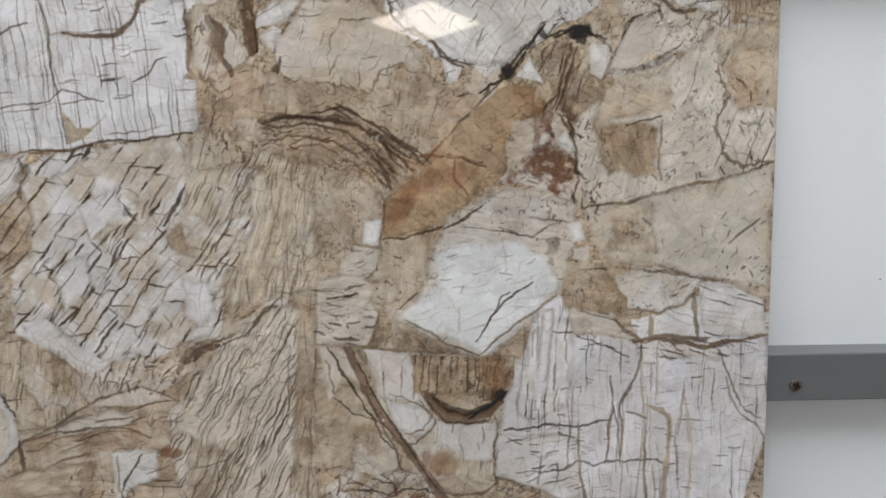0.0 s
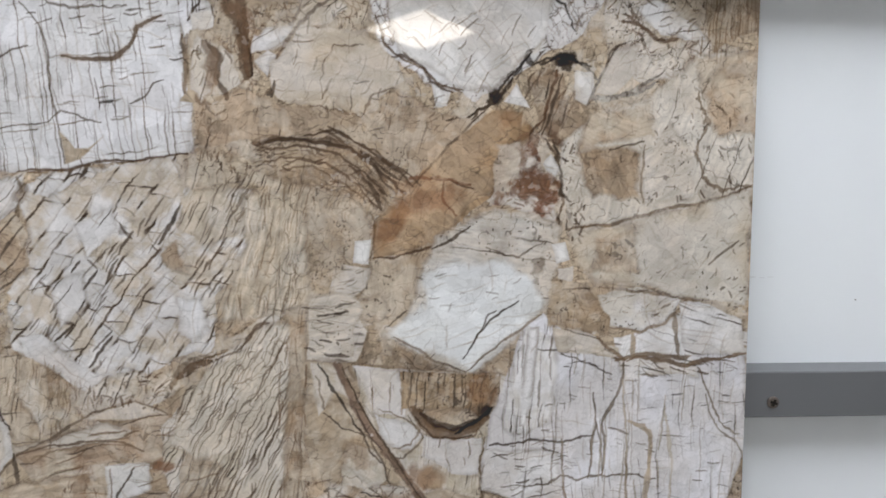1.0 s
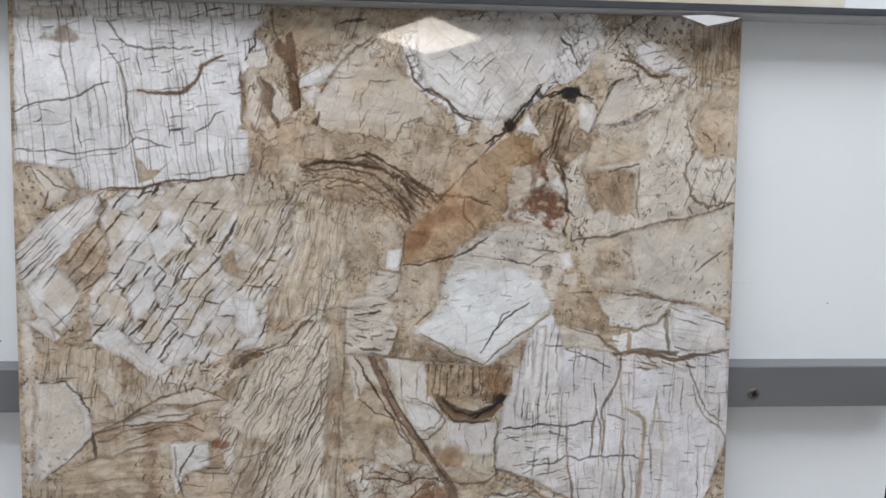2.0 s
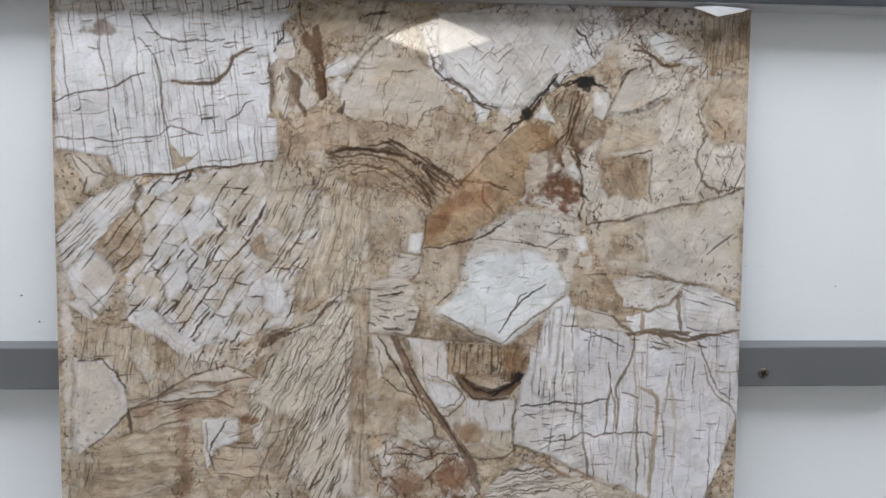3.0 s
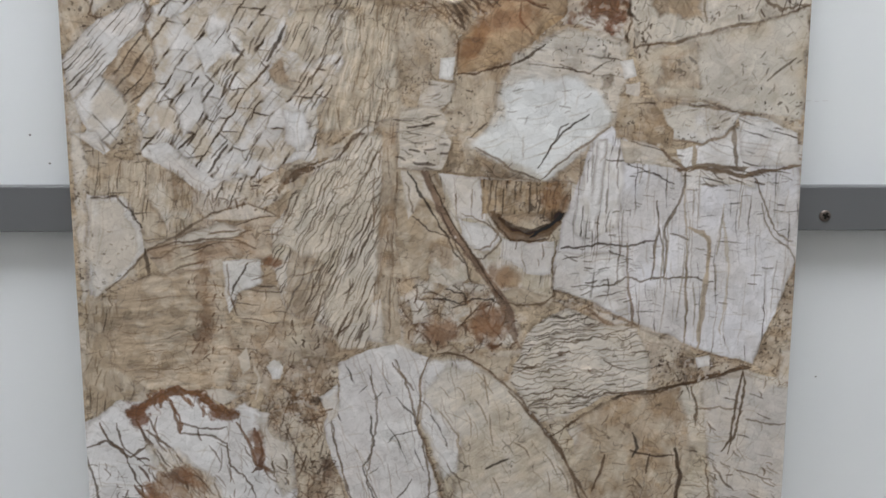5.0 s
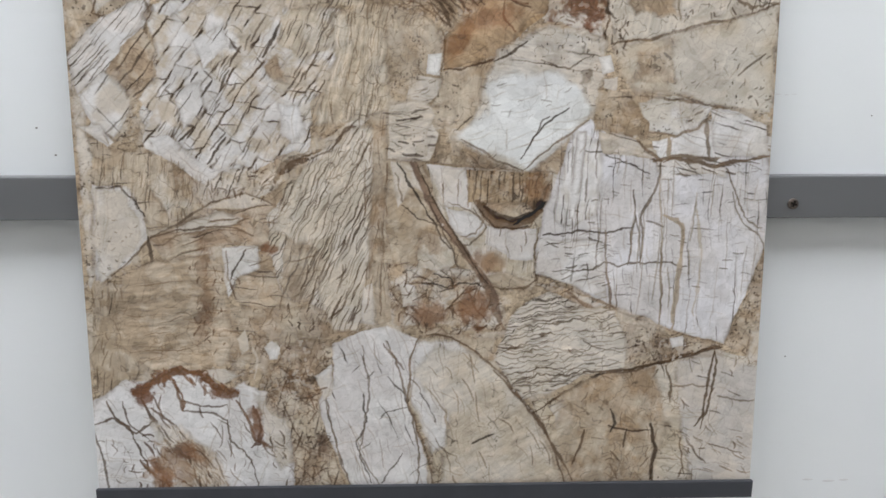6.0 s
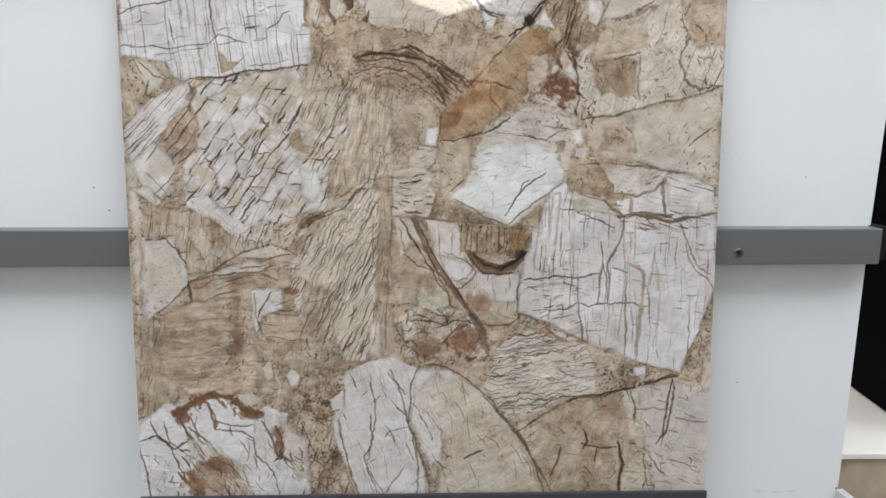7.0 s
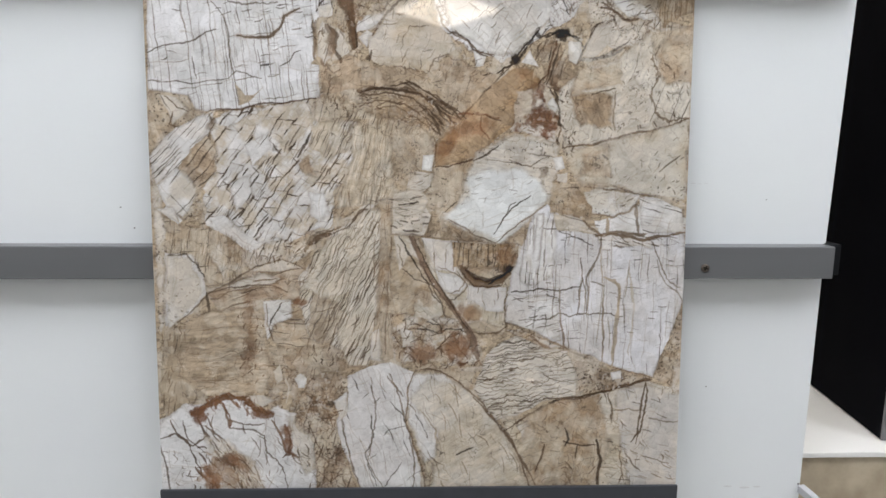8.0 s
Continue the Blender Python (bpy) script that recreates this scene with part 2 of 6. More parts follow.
def vnoise(x, y, salt=0):
    """Smooth noise from 0 to 1 on a lattice of 1."""
    x, y = x + 37.3 * salt, y + 17.9 * salt
    xi, yi = np.floor(x).astype(int), np.floor(y).astype(int)
    fx, fy = x - xi, y - yi
    fx, fy = fx * fx * (3 - 2 * fx), fy * fy * (3 - 2 * fy)
    a, b = TABLE[xi & 255, yi & 255], TABLE[(xi + 1) & 255, yi & 255]
    c, d = TABLE[xi & 255, (yi + 1) & 255], TABLE[(xi + 1) & 255, (yi + 1) & 255]
    return (a * (1 - fx) + b * fx) * (1 - fy) + (c * (1 - fx) + d * fx) * fy


def fbm(x, y, size, salt=0, octaves=3):
    total, weight = 0, 0
    for o in range(octaves):
        w = 0.55 ** o
        total = total + w * vnoise(x / size * 2 ** o, y / size * 2 ** o, salt + 5 * o)
        weight += w
    return total / weight


def ramp(x, low, high):
    x = np.clip((x - low) / (high - low), 0, 1)
    return x * x * (3 - 2 * x)


def tone(r, g, b):
    """A linear base colour from an 8-bit shade."""
    c = np.array([r, g, b]) / 255.0
    return np.where(c < 0.04045, c / 12.92, ((c + 0.055) / 1.055) ** 2.4) * STONE_GAIN * STONE_TINT


def cells(x, y, size, salt=0):
    """Distance to the nearest cell border, and a random number for each cell."""
    x, y = x / size, y / size
    xi, yi = np.floor(x).astype(int), np.floor(y).astype(int)
    first, second, pick = np.full(x.shape, 9.0), np.full(x.shape, 9.0), np.zeros(x.shape)
    for i in (-1, 0, 1):
        for j in (-1, 0, 1):
            cx, cy = xi + i, yi + j
            px = cx + TABLE[(cx + salt) & 255, cy & 255]
            py = cy + TABLE[cx & 255, (cy + 91 + salt) & 255]
            d = np.hypot(x - px, y - py)
            near = d < first
            second = np.where(near, first, np.minimum(second, d))
            pick = np.where(near, TABLE[(cx + 50) & 255, (cy + 13) & 255], pick)
            first = np.where(near, d, first)
    return (second - first) * size, pick


WHITE, CREAM, SAND = (229, 229, 231), (219, 212, 204), (204, 189, 169)
TAN, OCHRE, BROWN = (187, 168, 144), (170, 136, 104), (124, 101, 80)
DARK, SOOT, UMBER = (92, 77, 64), (58, 48, 40), (112, 80, 56)
STAMP = [0]
CRUMB = np.ones((NV, NU))

# the matrix between the fragments: sandy, cloudy, pebbled
cloud = fbm(GX, GY, 60, 1, 4)[..., None]
COL = tone(*TAN) * (1 - cloud) + tone(202, 184, 160) * cloud
edge, pick = cells(GX + 4 * fbm(GX, GY, 9, 2), GY + 4 * fbm(GX, GY, 9, 3), 5.5)
pebble = (ramp(fbm(GX, GY, 35, 4), 0.45, 0.62))[..., None]
COL = COL * (1 + pebble * (0.34 * pick[..., None] - 0.12))
COL = COL * (1 - pebble * 0.3 * (1 - ramp(edge, 0.1, 0.9))[..., None])
fine = fbm(GX * 1.0, GY * 0.45, 3.0, 6, 3)
COL = COL * (0.90 + 0.2 * fine[..., None])


def window(pts, margin):
    p = np.array(pts, float)
    x0, x1 = np.searchsorted(AX, [p[:, 0].min() - margin, p[:, 0].max() + margin])
    y0, y1 = np.searchsorted(AY, [p[:, 1].min() - margin, p[:, 1].max() + margin])
    return p, (slice(max(y0, 0), y1), slice(max(x0, 0), x1))


def segment(x, y, a, b):
    """Distance to the segment a-b and how far along it the nearest point lies."""
    d = b - a
    s = np.clip(((x - a[0]) * d[0] + (y - a[1]) * d[1]) / max(d @ d, 1e-6), 0, 1)
    return np.hypot(x - a[0] - s * d[0], y - a[1] - s * d[1]), s


def inside(p, x, y):
    """Signed distance to a closed outline, positive within."""
    dist, odd = np.full(x.shape, 1e9), np.zeros(x.shape, bool)
    for a, b in zip(p, np.roll(p, -1, 0)):
        dist = np.minimum(dist, segment(x, y, a, b)[0])
        if a[1] != b[1]:
            cross = (a[1] > y) != (b[1] > y)
            odd ^= cross & (x < (b[0] - a[0]) * (y - a[1]) / (b[1] - a[1]) + a[0])
    return np.where(odd, dist, -dist)


def hatch(x, y, angle, gap, width, keep=0.5, wobble=2.0, run=25.0, bend=30.0, salt=0):
    """Broken, wandering strokes that run at an angle; gap and width in mm, keep: the share that shows."""
    c, s = math.cos(radians(angle)), math.sin(radians(angle))
    along = x * c + y * s
    over = -x * s + y * c + wobble * 2 * (fbm(x, y, bend, salt + 3) - 0.5) + 0.8 * (fbm(x, y, 5, salt + 8) - 0.5)
    k = np.floor(over / gap)
    ki = k.astype(int)
    shift = TABLE[ki & 255, (salt * 7) & 255]
    off = np.abs(over / gap - k - 0.12 - 0.76 * shift) * gap
    show = vnoise(along / run + 41 * shift, ki * 0.37 + 9 * shift, salt + 2)
    keep = keep * (0.45 + 1.1 * vnoise(x / 45, y / 45, salt + 13))
    show = ramp(show, 1 - keep - 0.08, 1 - keep + 0.1)
    w = width * (0.35 + 1.2 * vnoise(along / 9, ki * 1.7, salt + 4))
    return (1 - ramp(off, w * 0.3, w * 0.7 + 0.3)) * show * (0.45 + 0.55 * vnoise(along / 19, ki * 2.3, salt + 6))


def folds(pts, x0, y0, squash, gap, width, keep, colour, strength, salt):
    """Curved strokes bent round a middle point, within an outline."""
    p, part = window(pts, 4)
    x, y = GX[part], GY[part]
    wx, wy = x + 7 * (fbm(x, y, 22, salt) - 0.5), y + 7 * (fbm(x, y, 22, salt + 1) - 0.5)
    r, turn = np.hypot(wx - x0, (wy - y0) / squash), np.arctan2((wy - y0) / squash, wx - x0)
    a = hatch(turn * 70, r, 0, gap, width, keep, 1.5, 26, salt=salt) * ramp(inside(p, wx, wy), -1, 4)
    lay(part, tone(*colour), a * strength)


def bricks(x, y, angle, gap, length, width, salt=0):
    """Rows of split blocks: the strokes between them, the shade beside them, and a random number for each block."""
    c, s = math.cos(radians(angle)), math.sin(radians(angle))
    over = -x * s + y * c + 9.0 * (fbm(x, y, 42, salt + 1) - 0.5) + 2.6 * (fbm(x, y, 7, salt + 6) - 0.5)
    along = x * c + y * s + 13.0 * (fbm(x, y, 26, salt + 2) - 0.5) + 2.0 * (fbm(x, y, 6, salt + 5) - 0.5)
    k = np.floor(over / gap)
    ki = k.astype(int)
    f = over / gap - k
    long_line = np.minimum(f, 1 - f) * gap
    row = TABLE[ki & 255, salt & 255]
    q = along / (length * (0.7 + 0.8 * row)) + 3 * row + 0.25 * f
    m = np.floor(q)
    g = q - m
    cross = np.minimum(g, 1 - g) * length
    pick = TABLE[ki & 255, m.astype(int) & 255]
    bold = ramp(fbm(x, y, 13, salt + 9), 0.34, 0.62)
    w = width * (0.35 + 1.5 * vnoise(along / 11, ki * 1.3, salt + 7))
    a = (1 - ramp(long_line, w * 0.35, w * 0.8 + 0.3)) * (0.12 + 0.88 * bold)
    b = (1 - ramp(cross, width * 0.2, width * 0.6 + 0.3)) * (0.2 + 0.8 * bold) * ramp(TABLE[(ki + 9) & 255, m.astype(int) & 255], 0.15, 0.3)
    shade = (1 - ramp(np.minimum(f * gap, (1 - g) * length), 0.3, 4.0)) * (0.4 + 0.6 * bold)
    return np.maximum(a, b), shade, pick


def ridge(x, y, size, thin, salt=0):
    """A net of hairline cracks."""
    wx, wy = x + size * 0.6 * (fbm(x, y, size * 1.3, salt + 1) - 0.5), y + size * 0.6 * (fbm(x, y, size * 1.3, salt + 2) - 0.5)
    r = np.abs(vnoise(wx / size, wy / size, salt + 3) + 0.35 * vnoise(wx / size * 2.3, wy / size * 2.3, salt + 4) - 0.675)
    return 1 - ramp(r, thin * 0.4, thin)


def lay(part, colour, alpha):
    COL[part] = COL[part] * (1 - alpha[..., None]) + colour * alpha[..., None]


def fragment(pts, base, second=None, warp=3.0, soft=0.7, grain=22.0, rim=0.25, lines=(), block=None, specks=0.0, alpha=1.0, ink=DARK, fibre=0.5, rust=0.0, bleach=0.36):
    """A broken piece of stone with its own clouding, strokes, blocks and specks."""
    STAMP[0] += 1
    n = STAMP[0]
    p, part = window(pts, 6)
    x, y = GX[part], GY[part]
    wx = x + warp * 2 * (fbm(x, y, 11, n, 4) - 0.5)
    wy = y + warp * 2 * (fbm(x, y, 11, n + 40, 4) - 0.5)
    d = inside(p, wx, wy)
    blur = soft + 1.8 * ramp(fbm(x, y, 26, n + 60), 0.52, 0.75) * min(warp, 2.0) / 2.0
    mask = ramp(d, -blur, blur) * alpha
    if warp > 0.8:
        halo = (1 - ramp(-d, 0.3, 3.2)) * ramp(fbm(x, y, 13, n + 61, 3), 0.42, 0.62) * 0.32 * alpha
        lay(part, tone(*BROWN), halo)
    mixed = ramp(fbm(x, y, grain, n + 7, 4), 0.34, 0.68)[..., None]
    body = tone(*base) * (1 - mixed) + tone(*(second or base)) * mixed
    turn = radians(lines[0][0] if lines else n * 53 % 180)
    along, over = x * math.cos(turn) + y * math.sin(turn), -x * math.sin(turn) + y * math.cos(turn) + 5 * fbm(x, y, 24, n + 62)
    streak = fbm(along / 6.0, over, 2.4, n + 63, 3)
    pale = float(tone(*base).mean()) > 0.5
    depth = fibre * (0.35 if pale else 1.0)
    if bleach and not pale:
        worn = (bleach * ramp(fbm(x * 1.15, y, 13, n + 90, 5), 0.47, 0.62))[..., None]
        body = body * (1 - worn) + tone(222, 211, 196) * worn
    body = body * (1 + depth * 0.75 * (streak - 0.55))[..., None]
    crack = ridge(x, y, 9.0, 0.035, n + 64) * ramp(fbm(x, y, 20, n + 65), 0.45, 0.62) * (0.14 if pale else 0.5)
    body = body * (1 - crack[..., None]) + tone(*ink) * crack[..., None]
    if pale:
        for i, (a0, gap) in enumerate(((4, 7.5), (83, 14.0))):
            a = hatch(x, y, math.degrees(turn) + a0, gap, 0.8, 0.36, 6.0, 18, salt=n + 83 + 7 * i) * 0.5
            body = body * (1 - a[..., None]) + tone(186, 172, 156) * a[..., None]
    if block:
        a, s, r = bricks(x, y, *block, salt=n)
        body = body * (0.90 + 0.14 * r[..., None])
        body = body * (1 - 0.45 * s[..., None]) + tone(*SAND) * 0.45 * s[..., None]
        body = body * (1 - 0.95 * a[..., None]) + tone(*ink) * 0.95 * a[..., None]
    for i, line in enumerate(lines):
        a = hatch(x, y, *line, salt=n + 11 * i)
        body = body * (1 - 0.95 * a[..., None]) + tone(*ink) * 0.95 * a[..., None]
    if specks:
        a = ramp(fbm(x, y, 2.6, n + 21, 2), 0.80 - 0.16 * specks, 0.86 - 0.12 * specks) * ramp(fbm(x, y, 30, n + 22), 0.4, 0.6)
        body = body * (1 - 0.7 * a[..., None]) + tone(*ink) * 0.7 * a[..., None]
    if rust:
        wx, wy = x + 8 * (fbm(x, y, 9, n + 70, 4) - 0.5), y + 8 * (fbm(x, y, 9, n + 71, 4) - 0.5)
        where = ramp(fbm(x, y, 26, n + 79, 3), 0.40, 0.58) * rust
        for size, wide in ((17.0, 1.3), (8.0, 0.8)):
            gap, _ = cells(wx * 1.1 + wy * 0.35, wy * 0.8 - wx * 0.25, size, n)
            net = (1 - ramp(gap, 0.2, wide * (0.5 + 2.6 * fbm(x, y, 10, n + 72, 2)))) * where * 0.75
            body = body * (1 - net[..., None]) + tone(150, 116, 86) * net[..., None]
            net = (1 - ramp(gap, 0.1, wide * 0.55)) * where * 0.9
            body = body * (1 - net[..., None]) + tone(*SOOT) * net[..., None]
    if rim:
        edge_dirt = (1 - ramp(d, 0.2, 2.0 + 3.0 * fbm(x, y, 18, n + 31))) * rim * ramp(fbm(x, y, 16, n + 33), 0.3, 0.6)
        body = body * (1 - edge_dirt[..., None]) + tone(*BROWN) * edge_dirt[..., None]
    lay(part, body, mask)
    CRUMB[part] = CRUMB[part] * (1 - mask) + mask * max(0.06, specks * 0.9 - 0.1)


def vein(pts, width, colour=DARK, strength=0.85, wobble=2.0, halo=0.0):
    """A crack or seam along a line of points, uneven in width, thin at its ends; halo: rusty staining round it."""
    STAMP[0] += 1
    n = STAMP[0]
    p, part = window(pts, 10 + width + 2 * halo)
    x, y = GX[part], GY[part]
    wx = x + wobble * 2 * (fbm(x, y, 8, n, 3) - 0.5)
    wy = y + wobble * 2 * (fbm(x, y, 8, n + 50, 3) - 0.5)
    dist, where = np.full(x.shape, 1e9), np.zeros(x.shape)
    total = len(p) - 1
    for i in range(total):
        d, s = segment(wx, wy, p[i], p[i + 1])
        near = d < dist
        dist, where = np.where(near, d, dist), np.where(near, (i + s) / total, where)
    w = width * (0.45 + 0.9 * fbm(x, y, 7, n + 5, 2)) * (0.35 + 0.65 * np.clip(4 * np.minimum(where, 1 - where) + 0.25, 0, 1))
    if halo:
        lay(part, tone(*OCHRE), 0.45 * (1 - ramp(dist, 0, halo * (0.4 + fbm(x, y, 9, n + 6)))))
    lay(part, tone(*colour), strength * (1 - ramp(dist, w * 0.35, w * 0.62 + 0.4)))


def blotch(x0, y0, rx, ry, colour, strength=0.7, turn=0.0, ragged=0.5):
    """A cloudy stain."""
    STAMP[0] += 1
    n = STAMP[0]
    r = max(rx, ry) * 1.5
    p, part = window([(x0 - r, y0 - r), (x0 + r, y0 + r)], 2)
    x, y = GX[part] - x0, GY[part] - y0
    c, s = math.cos(radians(turn)), math.sin(radians(turn))
    d = np.hypot((x * c + y * s) / rx, (-x * s + y * c) / ry) + ragged * 2 * (fbm(x, y, 8, n, 4) - 0.5)
    lay(part, tone(*colour), strength * (1 - ramp(d, 0.45, 1.1)))


def dash(x0, y0, angle, length, width, colour, strength, bend=0.0, lip=0.3):
    """One short split in the stone, tapered and slightly bent, with a pale lip along one side."""
    h = length / 2 + 1.5
    c, s = math.cos(radians(angle)), math.sin(radians(angle))
    ex, ey = abs(c) * h + 3, abs(s) * h + 3
    i0, i1 = np.searchsorted(AX, [x0 - ex, x0 + ex])
    j0, j1 = np.searchsorted(AY, [y0 - ey, y0 + ey])
    if i1 - i0 < 2 or j1 - j0 < 2:
        return
    part = (slice(j0, j1), slice(i0, i1))
    x, y = GX[part] - x0, GY[part] - y0
    rough = 0.7 * (vnoise(GX[part] / 3.2, GY[part] / 3.2, 7) - 0.5)
    along, over = (x * c + y * s) / (length / 2), -x * s + y * c + rough
    over = over - bend * (1 - along * along)
    taper = np.sqrt(np.clip(1 - along * along, 0, 1))
    w = width * taper
    ends = ramp(taper, 0.0, 0.35)
    if lip:
        pale = (1 - ramp(np.abs(over - width * 0.5 - 0.9), 0.3, 1.1)) * ends * lip
        COL[part] = COL[part] * (1 + 0.45 * strength * strength * pale[..., None])
    lay(part, tone(*colour), (1 - ramp(np.abs(over), w * 0.3, w * 0.6 + 0.35)) * ends * strength)


def splits(pts, count, angle, spread, length, width, colour=DARK, strength=0.75, bend=1.0, cluster=0.0):
    """Many such splits strewn within an outline, bolder and paler by chance; cluster: how far they gather in swarms."""
    STAMP[0] += 1
    rng = random.Random(STAMP[0] * 7 + count)
    p = np.array(pts, float)
    (x0, y0), (x1, y1) = p.min(0), p.max(0)
    made = tries = 0
    while made < count and tries < count * 12:
        tries += 1
        x, y = rng.uniform(x0, x1), rng.uniform(y0, y1)
        spot = np.array([[x]]), np.array([[y]])
        if inside(p, *spot)[0, 0] < 0 or fbm(*spot, 24, STAMP[0] + 3)[0, 0] < 0.5 * cluster + rng.uniform(-0.1, 0.1):
            continue
        made += 1
        bold = rng.random() ** 2.0
        fade = 0.55 * rng.random() ** 1.5 * (1 - bold)
        ink = [a + (b - a) * fade for a, b in zip(colour, OCHRE)]
        dash(x, y, angle + rng.gauss(0, spread), rng.uniform(*length), width[0] + (width[1] - width[0]) * bold, ink, strength * (0.4 + 0.6 * bold), rng.uniform(-bend, bend))


# -- upper part of the tile --
fragment([(179, 580), (298, 583), (317, 536), (288, 521), (250, 530), (228, 491), (192, 479), (183, 529), (202, 548)], SAND, TAN, lines=((70, 9, 0.7, 0.3),), specks=0.5, rust=0.5)
fragment([(5, 581), (202, 586), (193, 557), (204, 546), (204, 534), (187, 531), (182, 514), (184, 491), (178, 483), (187, 479), (188, 445), (158, 442), (120, 439), (104, 436), (75, 432), (61, 432), (50, 437), (34, 451), (6, 454), (2, 464)], WHITE, (230, 231, 237), warp=2.0, rim=0.35, lines=((-83, 9.5, 0.9, 0.62, 2.0, 34), (-84, 4.2, 0.45, 0.32, 1.2, 20), (15, 19, 0.9, 0.5, 3.5, 16), (10, 8, 0.45, 0.3, 2.0, 9)), ink=(112, 98, 88))
fragment([(5, 574), (53, 577), (73, 568), (73, 550), (52, 554), (29, 553), (6, 554)], CREAM, WHITE, lines=((-80, 6, 1.0, 0.6),))
blotch(42, 556, 16, 8, OCHRE, 0.6)
vein([(4, 554), (29, 551), (52, 556), (73, 551), (75, 537), (91, 531)], 1.6, BROWN)
vein([(102, 509), (114, 508), (128, 512), (145, 518)], 2.6, (120, 104, 84), halo=5)
vein([(95, 471), (109, 470), (114, 466), (125, 464)], 1.4, (120, 104, 84), halo=3)
vein([(1, 496), (10, 498), (16, 502), (28, 494), (46, 500), (61, 507)], 1.1)
vein([(148, 534), (155, 538), (164, 541)], 1.8, (120, 100, 80))
vein([(123, 479), (133, 481)], 2.0, SOOT, 0.7)
fragment([(105, 447), (115, 447), (124, 457), (118, 445), (107, 439)], SAND, TAN, warp=1)
vein([(96, 461), (99, 437)], 1.0)
vein([(85, 550), (88, 503), (97, 456), (99, 437)], 0.8)
vein([(52, 432), (78, 431), (104, 435), (120, 439), (158, 442), (178, 444)], 1.4, BROWN, 0.8)
vein([(185, 538), (193, 552), (195, 571)], 1.6)
vein([(182, 529), (185, 510), (182, 486)], 3.0, TAN, 0.7)
fragment([(187, 543), (202, 548), (204, 533), (189, 532)], WHITE, CREAM, specks=0.6)
# brown seams beside it
fragment([(202, 571), (255, 577), (259, 554), (221, 546), (209, 553)], TAN, SAND)
fragment([(192, 529), (214, 515), (221, 496), (202, 486), (187, 491), (187, 519)], CREAM, SAND)
vein([(212, 552), (221, 539), (224, 520), (226, 499)], 10, (122, 100, 78), 0.85)
vein([(196, 525), (204, 512), (198, 496), (192, 484), (209, 471)], 6.0, (141, 118, 99), 0.7)
vein([(207, 581), (209, 562), (214, 548)], 1.4, DARK, 0.6)
fragment([(231, 530), (259, 537), (250, 523), (228, 518)], CREAM, WHITE, lines=((25, 6, 0.6, 0.5),))
fragment([(230, 511), (240, 520), (246, 516), (240, 501)], WHITE, CREAM, warp=1)
fragment([(264, 554), (288, 564), (296, 548), (283, 538), (259, 536)], SAND, CREAM, lines=((40, 6, 0.7, 0.5),))
vein([(242, 504), (246, 516), (259, 533), (269, 545), (288, 558)], 2.4, (132, 114, 100), 0.8)
vein([(261, 568), (269, 571), (283, 573)], 2.4, SOOT, 0.7)
vein([(241, 488), (246, 499)], 2.4, SOOT, 0.7)
fragment([(241, 511), (264, 537), (308, 534), (332, 515), (337, 498), (320, 488), (308, 476), (275, 481), (246, 485)], CREAM, SAND, grain=35, lines=((-12, 18, 0.8, 0.3, 6, 30), (75, 30, 0.7, 0.25, 6, 20)))
vein([(277, 485), (279, 511), (286, 524), (308, 523)], 1.2, BROWN, 0.7, 3)
vein([(269, 483), (279, 479), (307, 474), (315, 488), (332, 493)], 1.1, BROWN, 0.7, 3)
vein([(301, 497), (312, 499)], 1.0)
fragment([(307, 565), (363, 578), (414, 588), (471, 590), (487, 569), (465, 534), (436, 519), (406, 494), (389, 487), (377, 493), (354, 499), (337, 513), (321, 523), (313, 546)], (214, 212, 213), WHITE, grain=40, rim=0.3, lines=((40, 16, 0.7, 0.35, 5, 20), (-60, 22, 0.7, 0.28, 5, 16), (15, 9, 0.45, 0.22, 4, 12)), specks=0.4, rust=0.45)
fragment([(322, 522), (351, 537), (371, 523), (379, 494), (357, 498)], WHITE, (230, 231, 238), warp=4, alpha=0.8)
fragment([(411, 519), (415, 543), (435, 541), (440, 529), (428, 519), (409, 497)], WHITE, CREAM, warp=4, alpha=0.8, lines=((55, 7, 0.6, 0.4),))
vein([(316, 546), (323, 527), (332, 518), (349, 510), (362, 498), (379, 493)], 1.8, BROWN, 0.85)
vein([(427, 578), (440, 568), (452, 556), (462, 539)], 1.2, SOOT, 0.8)
vein([(396, 514), (404, 502)], 1.3, SOOT, 0.7)
fragment([(356, 498), (371, 494), (367, 483), (358, 482)], WHITE, CREAM, warp=1)
vein([(361, 465), (377, 467), (389, 479), (402, 486), (411, 497), (421, 509), (430, 523)], 2.2, SOOT, 0.85, 1.5)
blotch(404, 490, 6, 8, SOOT, 0.8, 40)
blotch(428, 517, 3, 8, SOOT, 0.7, 30)
# the tan field and the folded dome
fragment([(221, 491), (246, 483), (275, 479), (308, 473), (332, 491), (362, 477), (387, 472), (362, 440), (338, 423), (316, 443), (284, 460), (235, 457), (192, 443), (187, 476)], TAN, (191, 170, 147), grain=50, lines=((80, 26, 0.9, 0.22, 4, 12), (15, 22, 0.7, 0.2, 4, 14)), specks=0.3)
fragment([(182, 445), (230, 457), (235, 434), (211, 419), (182, 421)], (177, 158, 134), SAND, specks=1.0, lines=((80, 6, 0.8, 0.35),))
